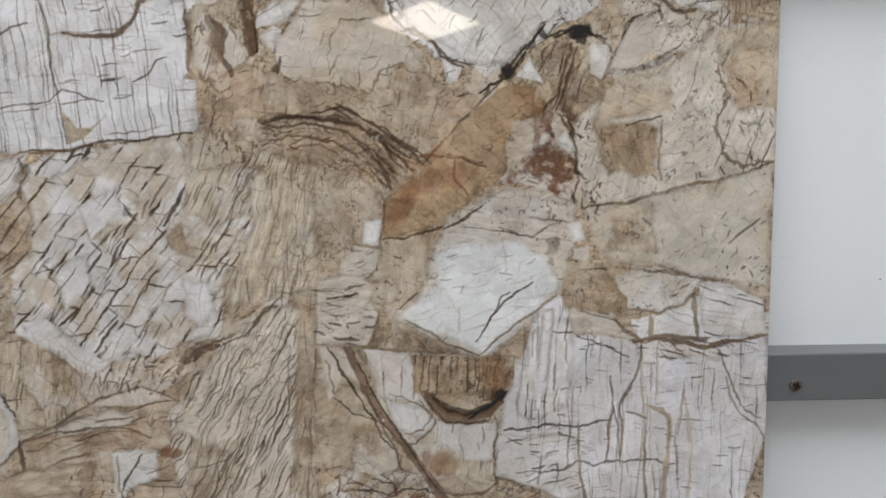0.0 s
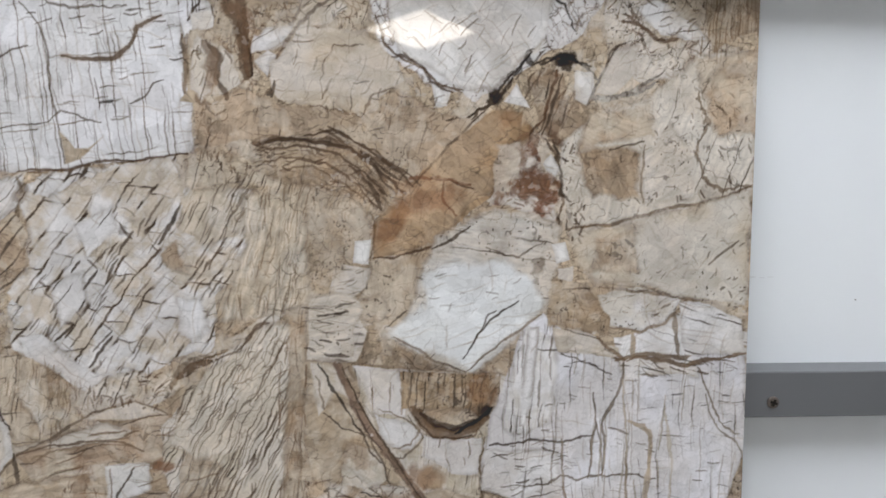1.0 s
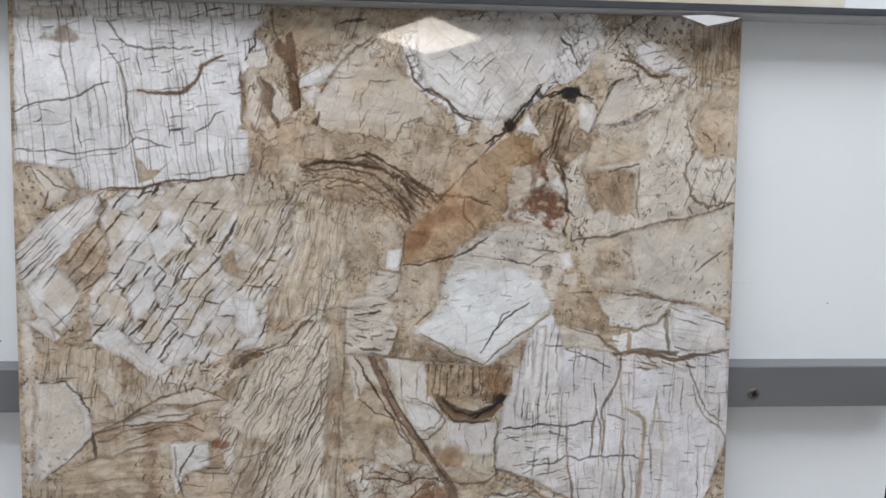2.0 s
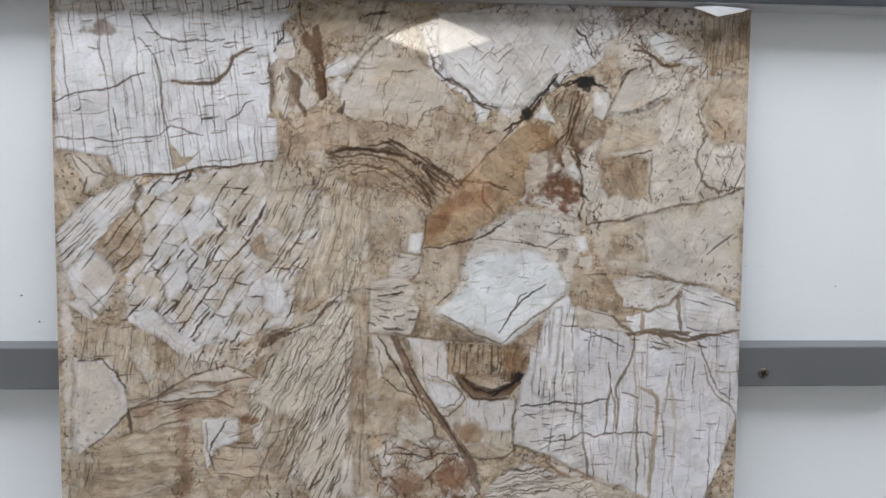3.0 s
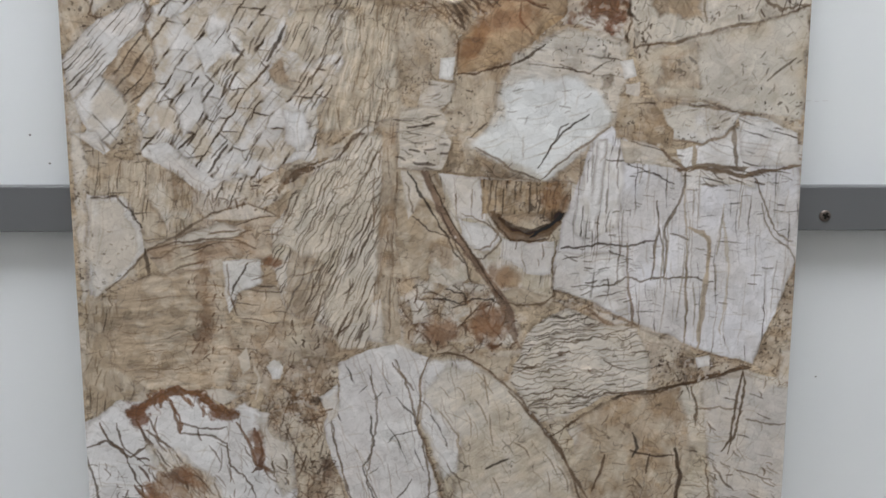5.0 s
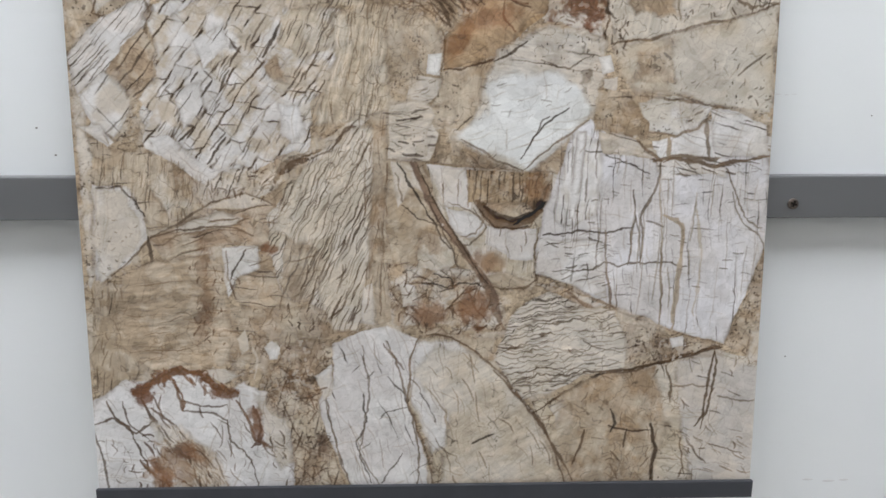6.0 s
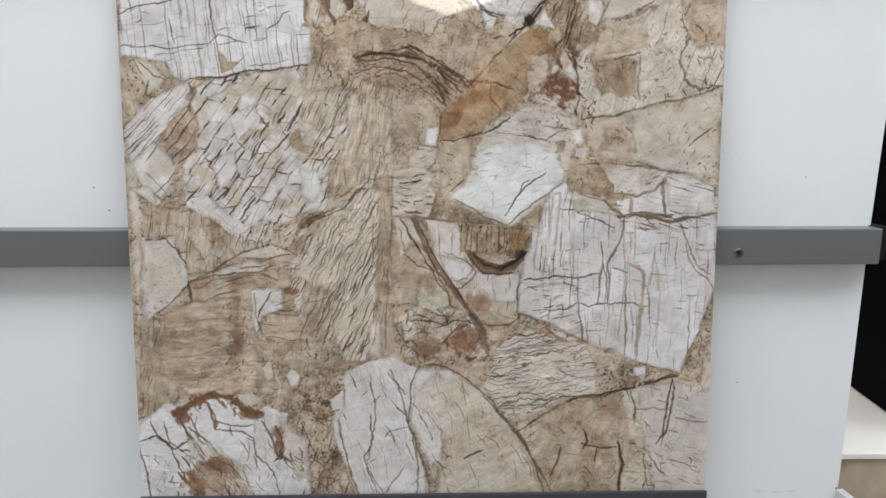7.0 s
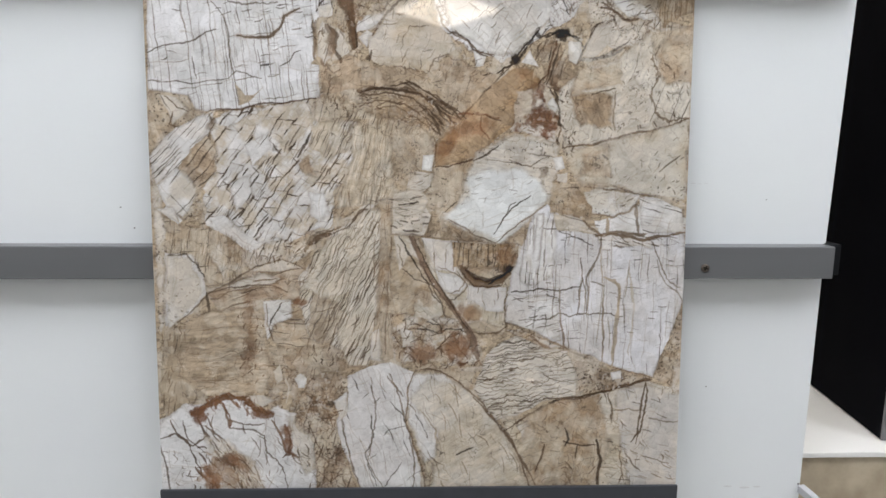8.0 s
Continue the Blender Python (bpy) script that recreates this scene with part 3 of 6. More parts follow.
fragment([(228, 453), (259, 459), (293, 453), (323, 437), (338, 419), (316, 400), (299, 390), (264, 390), (235, 419)], (169, 148, 125), SAND, warp=4, lines=((35, 4.0, 0.7, 0.4, 8, 14), (-20, 5, 0.7, 0.4, 6, 10)), specks=0.8)
folds([(227, 457), (284, 462), (323, 445), (344, 420), (318, 395), (289, 381), (240, 400)], 264, 378, 1.0, 3.6, 0.9, 0.62, (112, 92, 74), 0.85, 401)
folds([(227, 457), (284, 462), (323, 445), (344, 420), (318, 400), (269, 424), (230, 424)], 267, 375, 0.95, 2.4, 0.6, 0.5, (92, 76, 62), 0.7, 421)
vein([(230, 454), (245, 457), (264, 456), (284, 458), (301, 444), (318, 434), (338, 418)], 3.2, (116, 94, 74), 0.8)
blotch(306, 427, 36, 13, (134, 112, 88), 0.6, -38, 0.8)
blotch(264, 446, 26, 9, (140, 115, 92), 0.5, 0, 0.8)
vein([(277, 464), (289, 458), (303, 449), (325, 441), (341, 424)], 2.4, (118, 96, 76), 0.8)
vein([(233, 448), (259, 451), (289, 444), (313, 427), (328, 414)], 1.8, (124, 102, 80), 0.7, 3)
vein([(240, 444), (269, 446), (296, 434), (318, 415)], 1.4, (120, 100, 80), 0.6, 3)
vein([(298, 439), (318, 429), (323, 418)], 3.0, SOOT, 0.5)
vein([(289, 455), (313, 441), (333, 430)], 1.1, SOOT, 0.6)
vein([(259, 439), (289, 433), (308, 415), (316, 398)], 1.3, (122, 100, 80), 0.6, 3)
# the ochre wedge and the pale ground under it
fragment([(315, 371), (317, 376), (358, 381), (388, 401), (443, 407), (453, 394), (444, 357), (434, 331), (413, 356), (363, 364), (339, 319), (311, 326), (306, 346)], (196, 176, 150), CREAM, grain=26, lines=((20, 12, 0.6, 0.3),), specks=0.5)
fragment([(315, 378), (363, 391), (356, 361), (345, 331), (334, 319), (310, 326), (304, 341), (313, 366)], (188, 166, 140), SAND, grain=30, specks=0.3)
fragment([(415, 484), (432, 467), (411, 441), (401, 418), (378, 399), (358, 384), (323, 375), (315, 379), (315, 396), (326, 414), (362, 440), (397, 470)], (172, 138, 100), (192, 164, 130), warp=1.2, grain=34, soft=0.5)
blotch(338, 403, 40, 16, (146, 104, 62), 0.75, 48, 0.4)
blotch(372, 426, 16, 9, (158, 115, 84), 0.5, 40, 0.8)
blotch(409, 473, 14, 12, (161, 123, 88), 0.5)
vein([(315, 378), (333, 373), (351, 377), (363, 385), (383, 396)], 1.5, BROWN, 0.7)
vein([(355, 431), (372, 428), (390, 421)], 1.2, UMBER, 0.7)
vein([(321, 403), (338, 409), (363, 406)], 0.9, UMBER, 0.5)
vein([(313, 371), (316, 398), (328, 415), (362, 440), (397, 471), (414, 484)], 0.9, BROWN, 0.6, 0.8)
fragment([(408, 441), (429, 460), (442, 426), (450, 399), (430, 405), (400, 412), (402, 423)], CREAM, (145, 105, 83), grain=9, specks=0.8, rust=0.8)
blotch(430, 426, 22, 10, (134, 96, 70), 0.75, 20, 0.9)
blotch(419, 453, 6, 14, (143, 105, 74), 0.6, 20, 0.9)
fragment([(428, 505), (441, 513), (452, 504), (457, 483), (448, 460), (437, 463), (432, 483)], (162, 138, 114), TAN, warp=2, lines=((80, 6, 1.0, 0.5),))
vein([(451, 507), (446, 485), (438, 463)], 1.6, DARK)
vein([(446, 460), (452, 446), (450, 426), (460, 412), (458, 392)], 2.2, DARK, 0.7, 3)
blotch(453, 518, 9, 6, SOOT, 0.9)
vein([(431, 514), (441, 518), (453, 520), (468, 513), (478, 504)], 1.6, SOOT, 0.8)
vein([(471, 485), (475, 492), (491, 492), (511, 494), (524, 501)], 1.6, SOOT, 0.75, 3)
vein([(474, 488), (478, 503), (488, 520), (495, 529)], 1.4, BROWN, 0.8)
fragment([(461, 509), (475, 509), (476, 493), (469, 485), (461, 488)], WHITE, CREAM, warp=1)
# right upper field
fragment([(479, 578), (554, 590), (561, 536), (586, 527), (562, 507), (511, 501), (485, 520)], SAND, CREAM, specks=0.8, rust=0.5, lines=((60, 9, 0.6, 0.3),))
fragment([(554, 592), (599, 593), (600, 542), (581, 536), (567, 524), (558, 546)], (182, 160, 136), TAN, warp=1.5, lines=((88, 3.6, 0.6, 0.5, 1.5, 14),), ink=(136, 110, 84))
fragment([(505, 555), (517, 562), (537, 555), (555, 543), (558, 535), (538, 535), (525, 537)], WHITE, CREAM, rim=0.4, lines=((10, 9, 0.6, 0.3),))
vein([(497, 550), (510, 543), (521, 532), (538, 535)], 2.2, BROWN, 0.75)
vein([(485, 554), (499, 574), (516, 584)], 2.0, (141, 117, 97), 0.8)
fragment([(491, 526), (510, 529), (506, 508), (489, 493), (477, 495)], CREAM, (204, 195, 186), warp=1.5)
fragment([(457, 446), (468, 466), (482, 483), (526, 492), (561, 509), (599, 525), (601, 443), (572, 425), (539, 411), (471, 396), (459, 419)], (200, 186, 167), SAND, grain=30, specks=0.6, lines=((65, 14, 0.6, 0.22), (10, 18, 0.6, 0.2)))
fragment([(571, 522), (600, 527), (600, 463), (583, 468)], TAN, SAND, specks=0.5, lines=((60, 9, 0.7, 0.3),))
fragment([(479, 479), (516, 489), (527, 467), (487, 456), (472, 460)], (187, 166, 143), SAND, warp=5, alpha=0.8)
fragment([(470, 449), (483, 455), (513, 450), (513, 422), (510, 406), (481, 408), (473, 422)], (178, 156, 132), (187, 166, 143), warp=2, soft=1.4)
fragment([(534, 484), (560, 490), (559, 423), (539, 420)], (205, 197, 188), CREAM, warp=5, specks=0.6)
vein([(562, 492), (567, 472), (571, 448), (567, 428)], 3.0, (149, 130, 109), 0.55, 4)
vein([(487, 453), (497, 456), (512, 461)], 0.9, DARK, 0.6)
vein([(468, 394), (493, 399), (519, 407), (547, 411), (570, 418), (602, 434)], 1.8, (131, 112, 93), 0.8)
fragment([(471, 392), (519, 403), (570, 415), (599, 428), (599, 342), (588, 332), (554, 343), (515, 357), (489, 368), (474, 377)], (197, 190, 178), SAND, grain=40, specks=0.7, lines=((-35, 16, 0.6, 0.26, 5, 14), (65, 22, 0.6, 0.25, 5, 14)))
fragment([(489, 392), (514, 397), (522, 372), (492, 369)], TAN, SAND, warp=4, alpha=0.8)
vein([(503, 386), (508, 378)], 2.4, SOOT, 0.7, 0.5)
vein([(566, 366), (578, 380), (591, 390)], 1.0, BROWN, 0.7)
vein([(579, 378), (592, 360), (600, 352)], 1.0, BROWN, 0.6)
vein([(569, 352), (576, 346)], 2.2, SOOT, 0.55)
# the two pale squares and the white heart
fragment([(450, 364), (463, 366), (462, 354), (451, 353)], CREAM, warp=1)
blotch(439, 362, 5, 8, (120, 100, 70), 0.6, 0, 0.8)
fragment([(444, 348), (474, 352), (486, 319), (470, 313), (444, 315)], (168, 146, 122), TAN, warp=2, lines=((0, 8, 0.8, 0.3),), specks=0.5)
fragment([(356, 354), (363, 365), (391, 360), (413, 356), (430, 346), (434, 336), (419, 312), (402, 296), (386, 287), (370, 295), (336, 310), (326, 318), (346, 325), (353, 341)], (220, 221, 224), (232, 235, 240), warp=5, soft=1.4, lines=((42, 20, 0.8, 0.28, 5, 18), (-20, 16, 0.5, 0.2, 4, 12)))
vein([(363, 366), (388, 364), (418, 354), (424, 344)], 0.9, BROWN, 0.6)
vein([(374, 291), (386, 311), (396, 326), (414, 339)], 1.2, (84, 72, 60), 0.8)
vein([(389, 311), (404, 327), (413, 334)], 0.8, DARK, 0.7)
vein([(324, 319), (331, 326), (339, 334)], 1.2, DARK, 0.7)
fragment([(306, 321), (326, 317), (369, 295), (373, 287), (339, 289), (304, 292)], (170, 148, 124), TAN, warp=1.5, specks=0.8)
fragment([(399, 294), (434, 324), (439, 319), (422, 301), (410, 278), (389, 283)], (185, 164, 140), SAND, warp=1.5, specks=0.4)
# left: split blocks
fragment([(3, 452), (34, 450), (64, 431), (73, 431), (66, 413), (26, 415), (2, 412)], SAND, CREAM, specks=0.7, lines=((-40, 10, 0.8, 0.4),))
fragment([(3, 451), (17, 443), (21, 422), (1, 393)], (172, 150, 126), TAN)
fragment([(26, 429), (43, 436), (52, 424), (31, 419)], CREAM, WHITE, warp=1, lines=((50, 9, 0.8, 0.4),))
fragment([(97, 428), (102, 433), (104, 426), (98, 424)], CREAM, warp=0.6)
fragment([(1, 369), (7, 388), (26, 412), (52, 421), (71, 431), (71, 413), (56, 392), (44, 369), (13, 355), (3, 355)], (216, 213, 212), WHITE, warp=2, rim=0.4, lines=((48, 7, 0.9, 0.5, 2, 18), (44, 4, 0.4, 0.3, 1.5, 14)))
fragment([(49, 386), (72, 389), (78, 374), (65, 355), (50, 340), (24, 340), (10, 355), (44, 369)], (180, 158, 136), SAND, warp=3, lines=((50, 8, 1.0, 0.5),))
fragment([(15, 345), (32, 356), (50, 347), (45, 323), (28, 318), (12, 335)], CREAM, WHITE, warp=2, lines=((45, 9, 1.0, 0.5), (-40, 12, 0.9, 0.4)))
fragment([(11, 322), (20, 329), (34, 311), (28, 305)], WHITE, CREAM, warp=1)
fragment([(71, 422), (92, 431), (154, 440), (175, 443), (177, 423), (191, 420), (194, 399), (211, 390), (221, 370), (211, 341), (194, 304), (172, 296), (148, 282), (109, 272), (94, 288), (64, 311), (59, 335), (74, 374)], (218, 211, 202), WHITE, warp=6, rim=0.3, ink=(98, 84, 72), block=(54, 9.0, 20, 1.05), lines=((56, 5.0, 0.55, 0.35, 2, 18),))
fragment([(144, 438), (163, 443), (178, 438), (178, 423), (163, 416), (146, 409)], CREAM, (205, 195, 186), warp=2, lines=((50, 8, 1.0, 0.5),))
fragment([(156, 387), (170, 389), (187, 365), (172, 346), (158, 350)], SAND, TAN, warp=4, alpha=0.7, lines=((30, 6, 0.6, 0.4),))
fragment([(170, 341), (182, 346), (191, 338), (195, 318), (186, 311), (174, 318)], (226, 227, 232), WHITE, warp=3, soft=2.0)
vein([(68, 427), (70, 413), (65, 398), (56, 389)], 3.0, (128, 112, 92), 0.7)
vein([(134, 396), (141, 392), (144, 382)], 3.0, (96, 82, 68), 0.7)
vein([(167, 389), (173, 399), (180, 414)], 2.4, (92, 80, 66), 0.75)
fragment([(194, 419), (235, 434), (269, 424), (308, 415), (313, 391), (299, 376), (289, 356), (260, 341), (240, 331), (220, 326), (206, 311), (201, 341), (221, 375), (201, 395)], (196, 176, 150), SAND, warp=4, lines=((68, 5.0, 0.6, 0.5, 4, 22), (74, 8, 0.9, 0.35, 4, 30)), specks=0.3)
fragment([(194, 360), (211, 390), (221, 380), (213, 365), (201, 346)], WHITE, CREAM, warp=2, lines=((58, 8, 0.9, 0.5),))
fragment([(259, 405), (308, 410), (312, 391), (289, 376), (260, 371)], (187, 166, 143), SAND, warp=5, alpha=0.7, specks=0.6)
fragment([(286, 367), (313, 365), (308, 351), (296, 341), (282, 341)], CREAM, SAND, warp=1, lines=((0, 9, 0.8, 0.4),))
fragment([(265, 342), (295, 342), (310, 318), (302, 295), (265, 295)], (208, 196, 180), CREAM, warp=1.5, lines=((-4, 6.5, 1.6, 0.5, 2, 12), (-2, 4, 0.7, 0.4, 1.5, 10)))
fragment([(206, 311), (225, 321), (240, 332), (252, 333), (240, 316), (220, 304), (206, 300)], SAND, CREAM, warp=2)
vein([(191, 300), (213, 304), (225, 314), (236, 324), (242, 330)], 1.8, DARK, 0.8)
blotch(232, 331, 4, 4, BROWN, 0.7)
# -- lower part of the tile --
fragment([(0, 322), (17, 314), (34, 304), (65, 304), (89, 281), (114, 271), (103, 245), (61, 234), (12, 271)], (195, 176, 153), SAND, warp=2, lines=((83, 7, 0.6, 0.4, 2, 20), (2, 16, 0.6, 0.25, 2, 14)))
fragment([(4, 372), (10, 347), (14, 312), (15, 281), (9, 192), (4, 182), (3, 297)], CREAM, SAND, specks=1.0)
fragment([(14, 275), (44, 273), (56, 250), (59, 228), (40, 208), (18, 192), (10, 192)], WHITE, (214, 211, 210), warp=2, rim=0.4, specks=0.7, lines=((30, 14, 0.7, 0.25),))
vein([(18, 274), (37, 273), (50, 260), (57, 247)], 1.3, DARK, 0.8)
fragment([(63, 273), (80, 297), (109, 270), (103, 250), (80, 245)], (198, 178, 152), CREAM, lines=((80, 6, 0.8, 0.4),))
fragment([(82, 294), (100, 276), (83, 270)], TAN, (170, 148, 124), warp=1)
fragment([(105, 281), (167, 296), (177, 276), (161, 263), (135, 265), (111, 253), (99, 266)], (196, 178, 154), CREAM, lines=((65, 6, 0.9, 0.45),), specks=0.8)
fragment([(58, 229), (87, 242), (124, 250), (166, 261), (176, 244), (165, 221), (112, 221), (70, 208)], (184, 160, 136), SAND, warp=2, lines=((12, 9, 0.7, 0.4, 3, 20),))
fragment([(77, 234), (95, 244), (124, 252), (140, 246), (126, 238), (87, 235)], (220, 212, 202), CREAM, warp=1.2)
fragment([(106, 254), (124, 262), (143, 268), (164, 258), (145, 255)], (214, 202, 186), CREAM, warp=1.2)
vein([(21, 192), (44, 213), (61, 228), (82, 240), (114, 259), (143, 268), (165, 258)], 1.4, (134, 116, 98), 0.8, 1)
vein([(61, 228), (87, 237), (113, 239), (134, 238), (149, 231)], 1.6, BROWN, 0.8, 1)
vein([(59, 229), (61, 208), (64, 203)], 3.2, DARK, 0.8)
vein([(33, 196), (52, 204), (62, 208)], 1.4, (130, 114, 98), 0.8)
fragment([(33, 197), (60, 208), (112, 216), (114, 159), (108, 116), (55, 116), (40, 138), (29, 171)], (183, 162, 139), SAND, warp=3, grain=30, lines=((5, 8, 0.6, 0.34, 4, 26),), specks=0.2)
fragment([(65, 205), (83, 213), (88, 197), (70, 195)], CREAM, SAND, warp=2)
vein([(32, 171), (46, 184), (58, 195)], 1.2, BROWN, 0.7)
vein([(62, 195), (66, 181), (71, 171)], 2.0, (130, 114, 98), 0.7)
blotch(107, 186, 10, 38, (135, 104, 77), 0.75, 5, 0.8)
blotch(102, 160, 9, 20, (141, 106, 85), 0.6, 0, 0.8)
fragment([(9, 192), (30, 187), (40, 138), (50, 111), (8, 83), (2, 117)], (198, 182, 161), TAN, warp=2, lines=((86, 8, 0.7, 0.35),))
fragment([(122, 220), (152, 222), (152, 203), (135, 192), (125, 176), (121, 192)], (222, 221, 220), WHITE, warp=1.2)
vein([(141, 219), (133, 205), (128, 192)], 1.5, DARK, 0.8)
vein([(124, 218), (125, 197), (132, 176)], 1.4, (141, 122, 110), 0.7)
vein([(127, 189), (134, 173)], 1.6, BROWN, 0.7)
fragment([(132, 192), (154, 202), (195, 191), (195, 167), (147, 167), (132, 173)], (197, 176, 152), SAND, lines=((-5, 6, 1.0, 0.5, 4, 22),))
blotch(165, 221, 14, 5, (135, 97, 71), 0.6, -5, 0.8)
fragment([(110, 168), (195, 167), (216, 143), (173, 132), (151, 116), (109, 127)], (182, 160, 136), SAND, warp=4, specks=0.4, lines=((0, 10, 0.8, 0.3),))
vein([(108, 120), (130, 118)], 1.6, BROWN, 0.7)
fragment([(160, 245), (179, 271), (198, 296), (219, 312), (264, 322), (265, 281), (255, 244), (243, 207), (242, 159), (216, 159), (195, 170), (174, 175), (164, 208)], (206, 195, 176), CREAM, warp=3, lines=((62, 3.7, 0.62, 0.66, 5, 30, 18), (58, 9, 0.9, 0.4, 5, 26)))
fragment([(175, 229), (196, 234), (212, 207), (195, 170), (171, 175)], (183, 162, 138), SAND, warp=4, alpha=0.75, lines=((64, 6, 1.1, 0.5, 5, 22),))
vein([(169, 276), (177, 291), (190, 300), (208, 303)], 5.0, (132, 110, 86), 0.75)
vein([(175, 223), (178, 237), (189, 245), (213, 281)], 1.4, DARK, 0.7, 2)
fragment([(247, 307), (265, 312), (270, 296), (276, 159), (258, 148), (242, 159), (249, 234)], (191, 170, 146), SAND, warp=2, lines=((86, 9, 0.8, 0.35),))
blotch(258, 291, 7, 34, (147, 116, 87), 0.65, 0, 0.8)
fragment([(240, 183), (252, 188), (254, 150), (240, 153)], CREAM, WHITE, warp=1)
blotch(247, 205, 7, 9, (126, 104, 84), 0.6, 0, 0.8)
vein([(262, 296), (261, 234), (258, 159)], 1.2, (141, 119, 99), 0.7, 1)
fragment([(265, 296), (294, 295), (301, 276), (307, 244), (317, 223), (301, 202), (269, 202), (265, 244)], (189, 170, 146), SAND, warp=1.5, grain=26)
fragment([(268, 295), (288, 293), (300, 265), (286, 273), (275, 255)], CREAM, (206, 192, 172), warp=1.2)
fragment([(296, 234), (317, 228), (325, 207), (312, 191), (288, 202)], (204, 194, 178), CREAM, warp=3)
fragment([(264, 207), (301, 202), (338, 201), (365, 174), (371, 144), (344, 142), (306, 153), (269, 150)], (194, 172, 146), CREAM, grain=12, warp=3, lines=((50, 11, 1.0, 0.35), (-30, 12, 1.0, 0.3)), specks=0.4, rust=0.45)
blotch(304, 161, 16, 14, (159, 119, 88), 0.7, 0, 0.8)
blotch(339, 166, 16, 18, (145, 105, 74), 0.75, 0, 0.8)
blotch(345, 148, 8, 4, UMBER, 0.8)
vein([(288, 177), (285, 167), (296, 158)], 2.0, UMBER, 0.8)
vein([(295, 189), (307, 187), (317, 183), (328, 188), (344, 189), (353, 182)], 1.6, SOOT, 0.75)
vein([(305, 195), (320, 193), (322, 183), (311, 180)], 1.2, SOOT, 0.75)
vein([(269, 180), (280, 161), (293, 154)], 1.0, BROWN, 0.7)
vein([(328, 177), (344, 183), (339, 169), (352, 153)], 1.4, UMBER, 0.75)
fragment([(274, 191), (288, 188), (291, 169), (277, 167)], CREAM, WHITE, warp=2)
# the chin: pale blocks, the dark smile, the slanting brown seam
fragment([(300, 292), (343, 290), (406, 285), (419, 281), (409, 246), (399, 228), (395, 184), (360, 186), (333, 212), (317, 233), (307, 260)], (206, 194, 174), CREAM, warp=1.5, grain=18, lines=((88, 12, 0.7, 0.35),))
fragment([(300, 292), (339, 289), (339, 252), (322, 257), (315, 255)], (220, 217, 216), CREAM, warp=1.5)
fragment([(316, 255), (343, 248), (352, 239), (342, 228), (329, 229), (320, 239)], (220, 219, 220), WHITE, warp=1.2)
fragment([(343, 288), (409, 283), (407, 257), (394, 249), (370, 245), (353, 254), (342, 257)], (190, 168, 142), SAND, warp=1.5, lines=((86, 6, 0.7, 0.35),), specks=0.5)
blotch(396, 270, 14, 20, (145, 109, 78), 0.65, 0, 0.6)
fragment([(353, 238), (373, 234), (395, 237), (393, 207), (373, 209), (360, 217), (350, 223)], (216, 212, 210), WHITE, warp=1.5)
vein([(350, 257), (357, 247), (370, 242), (383, 243), (394, 249), (405, 259)], 5.5, (122, 96, 66), 0.9, 1.5)
vein([(359, 246), (371, 242), (385, 244), (396, 252)], 2.6, SOOT, 0.85, 1)
blotch(398, 256, 8, 6, (44, 32, 24), 0.95)
vein([(348, 247), (357, 238), (373, 235), (388, 237), (394, 243)], 1.4, (141, 119, 99), 0.8)
vein([(320, 259), (338, 253), (349, 244), (342, 231), (330, 228)], 1.2, (141, 121, 103), 0.75)
vein([(336, 286), (337, 255)], 1.2, (141, 117, 97), 0.6)
blotch(359, 206, 13, 11, (175, 150, 123), 0.85)
fragment([(349, 195), (370, 197), (394, 190), (392, 182), (360, 184)], (175, 150, 123), SAND, warp=1.2)
vein([(352, 186), (365, 183), (384, 183), (397, 190), (394, 223), (397, 233)], 1.6, (130, 108, 84), 0.8)
vein([(287, 294), (294, 278), (300, 261), (311, 243), (322, 229), (336, 211), (352, 190), (359, 177), (365, 155)], 5.5, (141, 116, 100), 0.9, 1)
vein([(297, 270), (308, 244), (322, 227), (338, 204), (352, 187)], 1.0, SOOT, 0.6, 1)
vein([(274, 295), (283, 278), (294, 260), (302, 245), (309, 238)], 1.5, SOOT, 0.8)
vein([(278, 257), (288, 247), (307, 239), (311, 228), (320, 219)], 1.3, DARK, 0.8)
vein([(273, 286), (279, 260)], 1.2, BROWN, 0.6)
vein([(265, 304), (281, 303), (296, 302)], 1.2, DARK, 0.7)
vein([(299, 293), (343, 290), (406, 285), (419, 282)], 1.2, (164, 142, 118), 0.7, 0.8)
# the great white block at the right and the pale row over it
fragment([(482, 344), (510, 350), (547, 342), (537, 323), (516, 316), (488, 321)], (212, 207, 198), WHITE, warp=2, lines=((20, 12, 0.8, 0.4),), specks=0.6)
fragment([(495, 312), (516, 315), (539, 326), (554, 338), (570, 336), (600, 316), (601, 295), (558, 295), (497, 295)], (212, 208, 205), WHITE, warp=1.5, lines=((-15, 8, 0.9, 0.4, 2, 12),))
fragment([(567, 339), (599, 332), (600, 318), (578, 324)], SAND, TAN, specks=1.0)
vein([(484, 349), (515, 346), (551, 342), (536, 324), (516, 315), (488, 321)], 2.2, (149, 128, 107), 0.75)
vein([(510, 315), (511, 296)], 5.0, (175, 156, 132), 0.85)
vein([(542, 329), (546, 297)], 3.4, (149, 132, 113), 0.8)
vein([(551, 342), (572, 332), (588, 319), (600, 316)], 2.4, (164, 142, 120), 0.8)
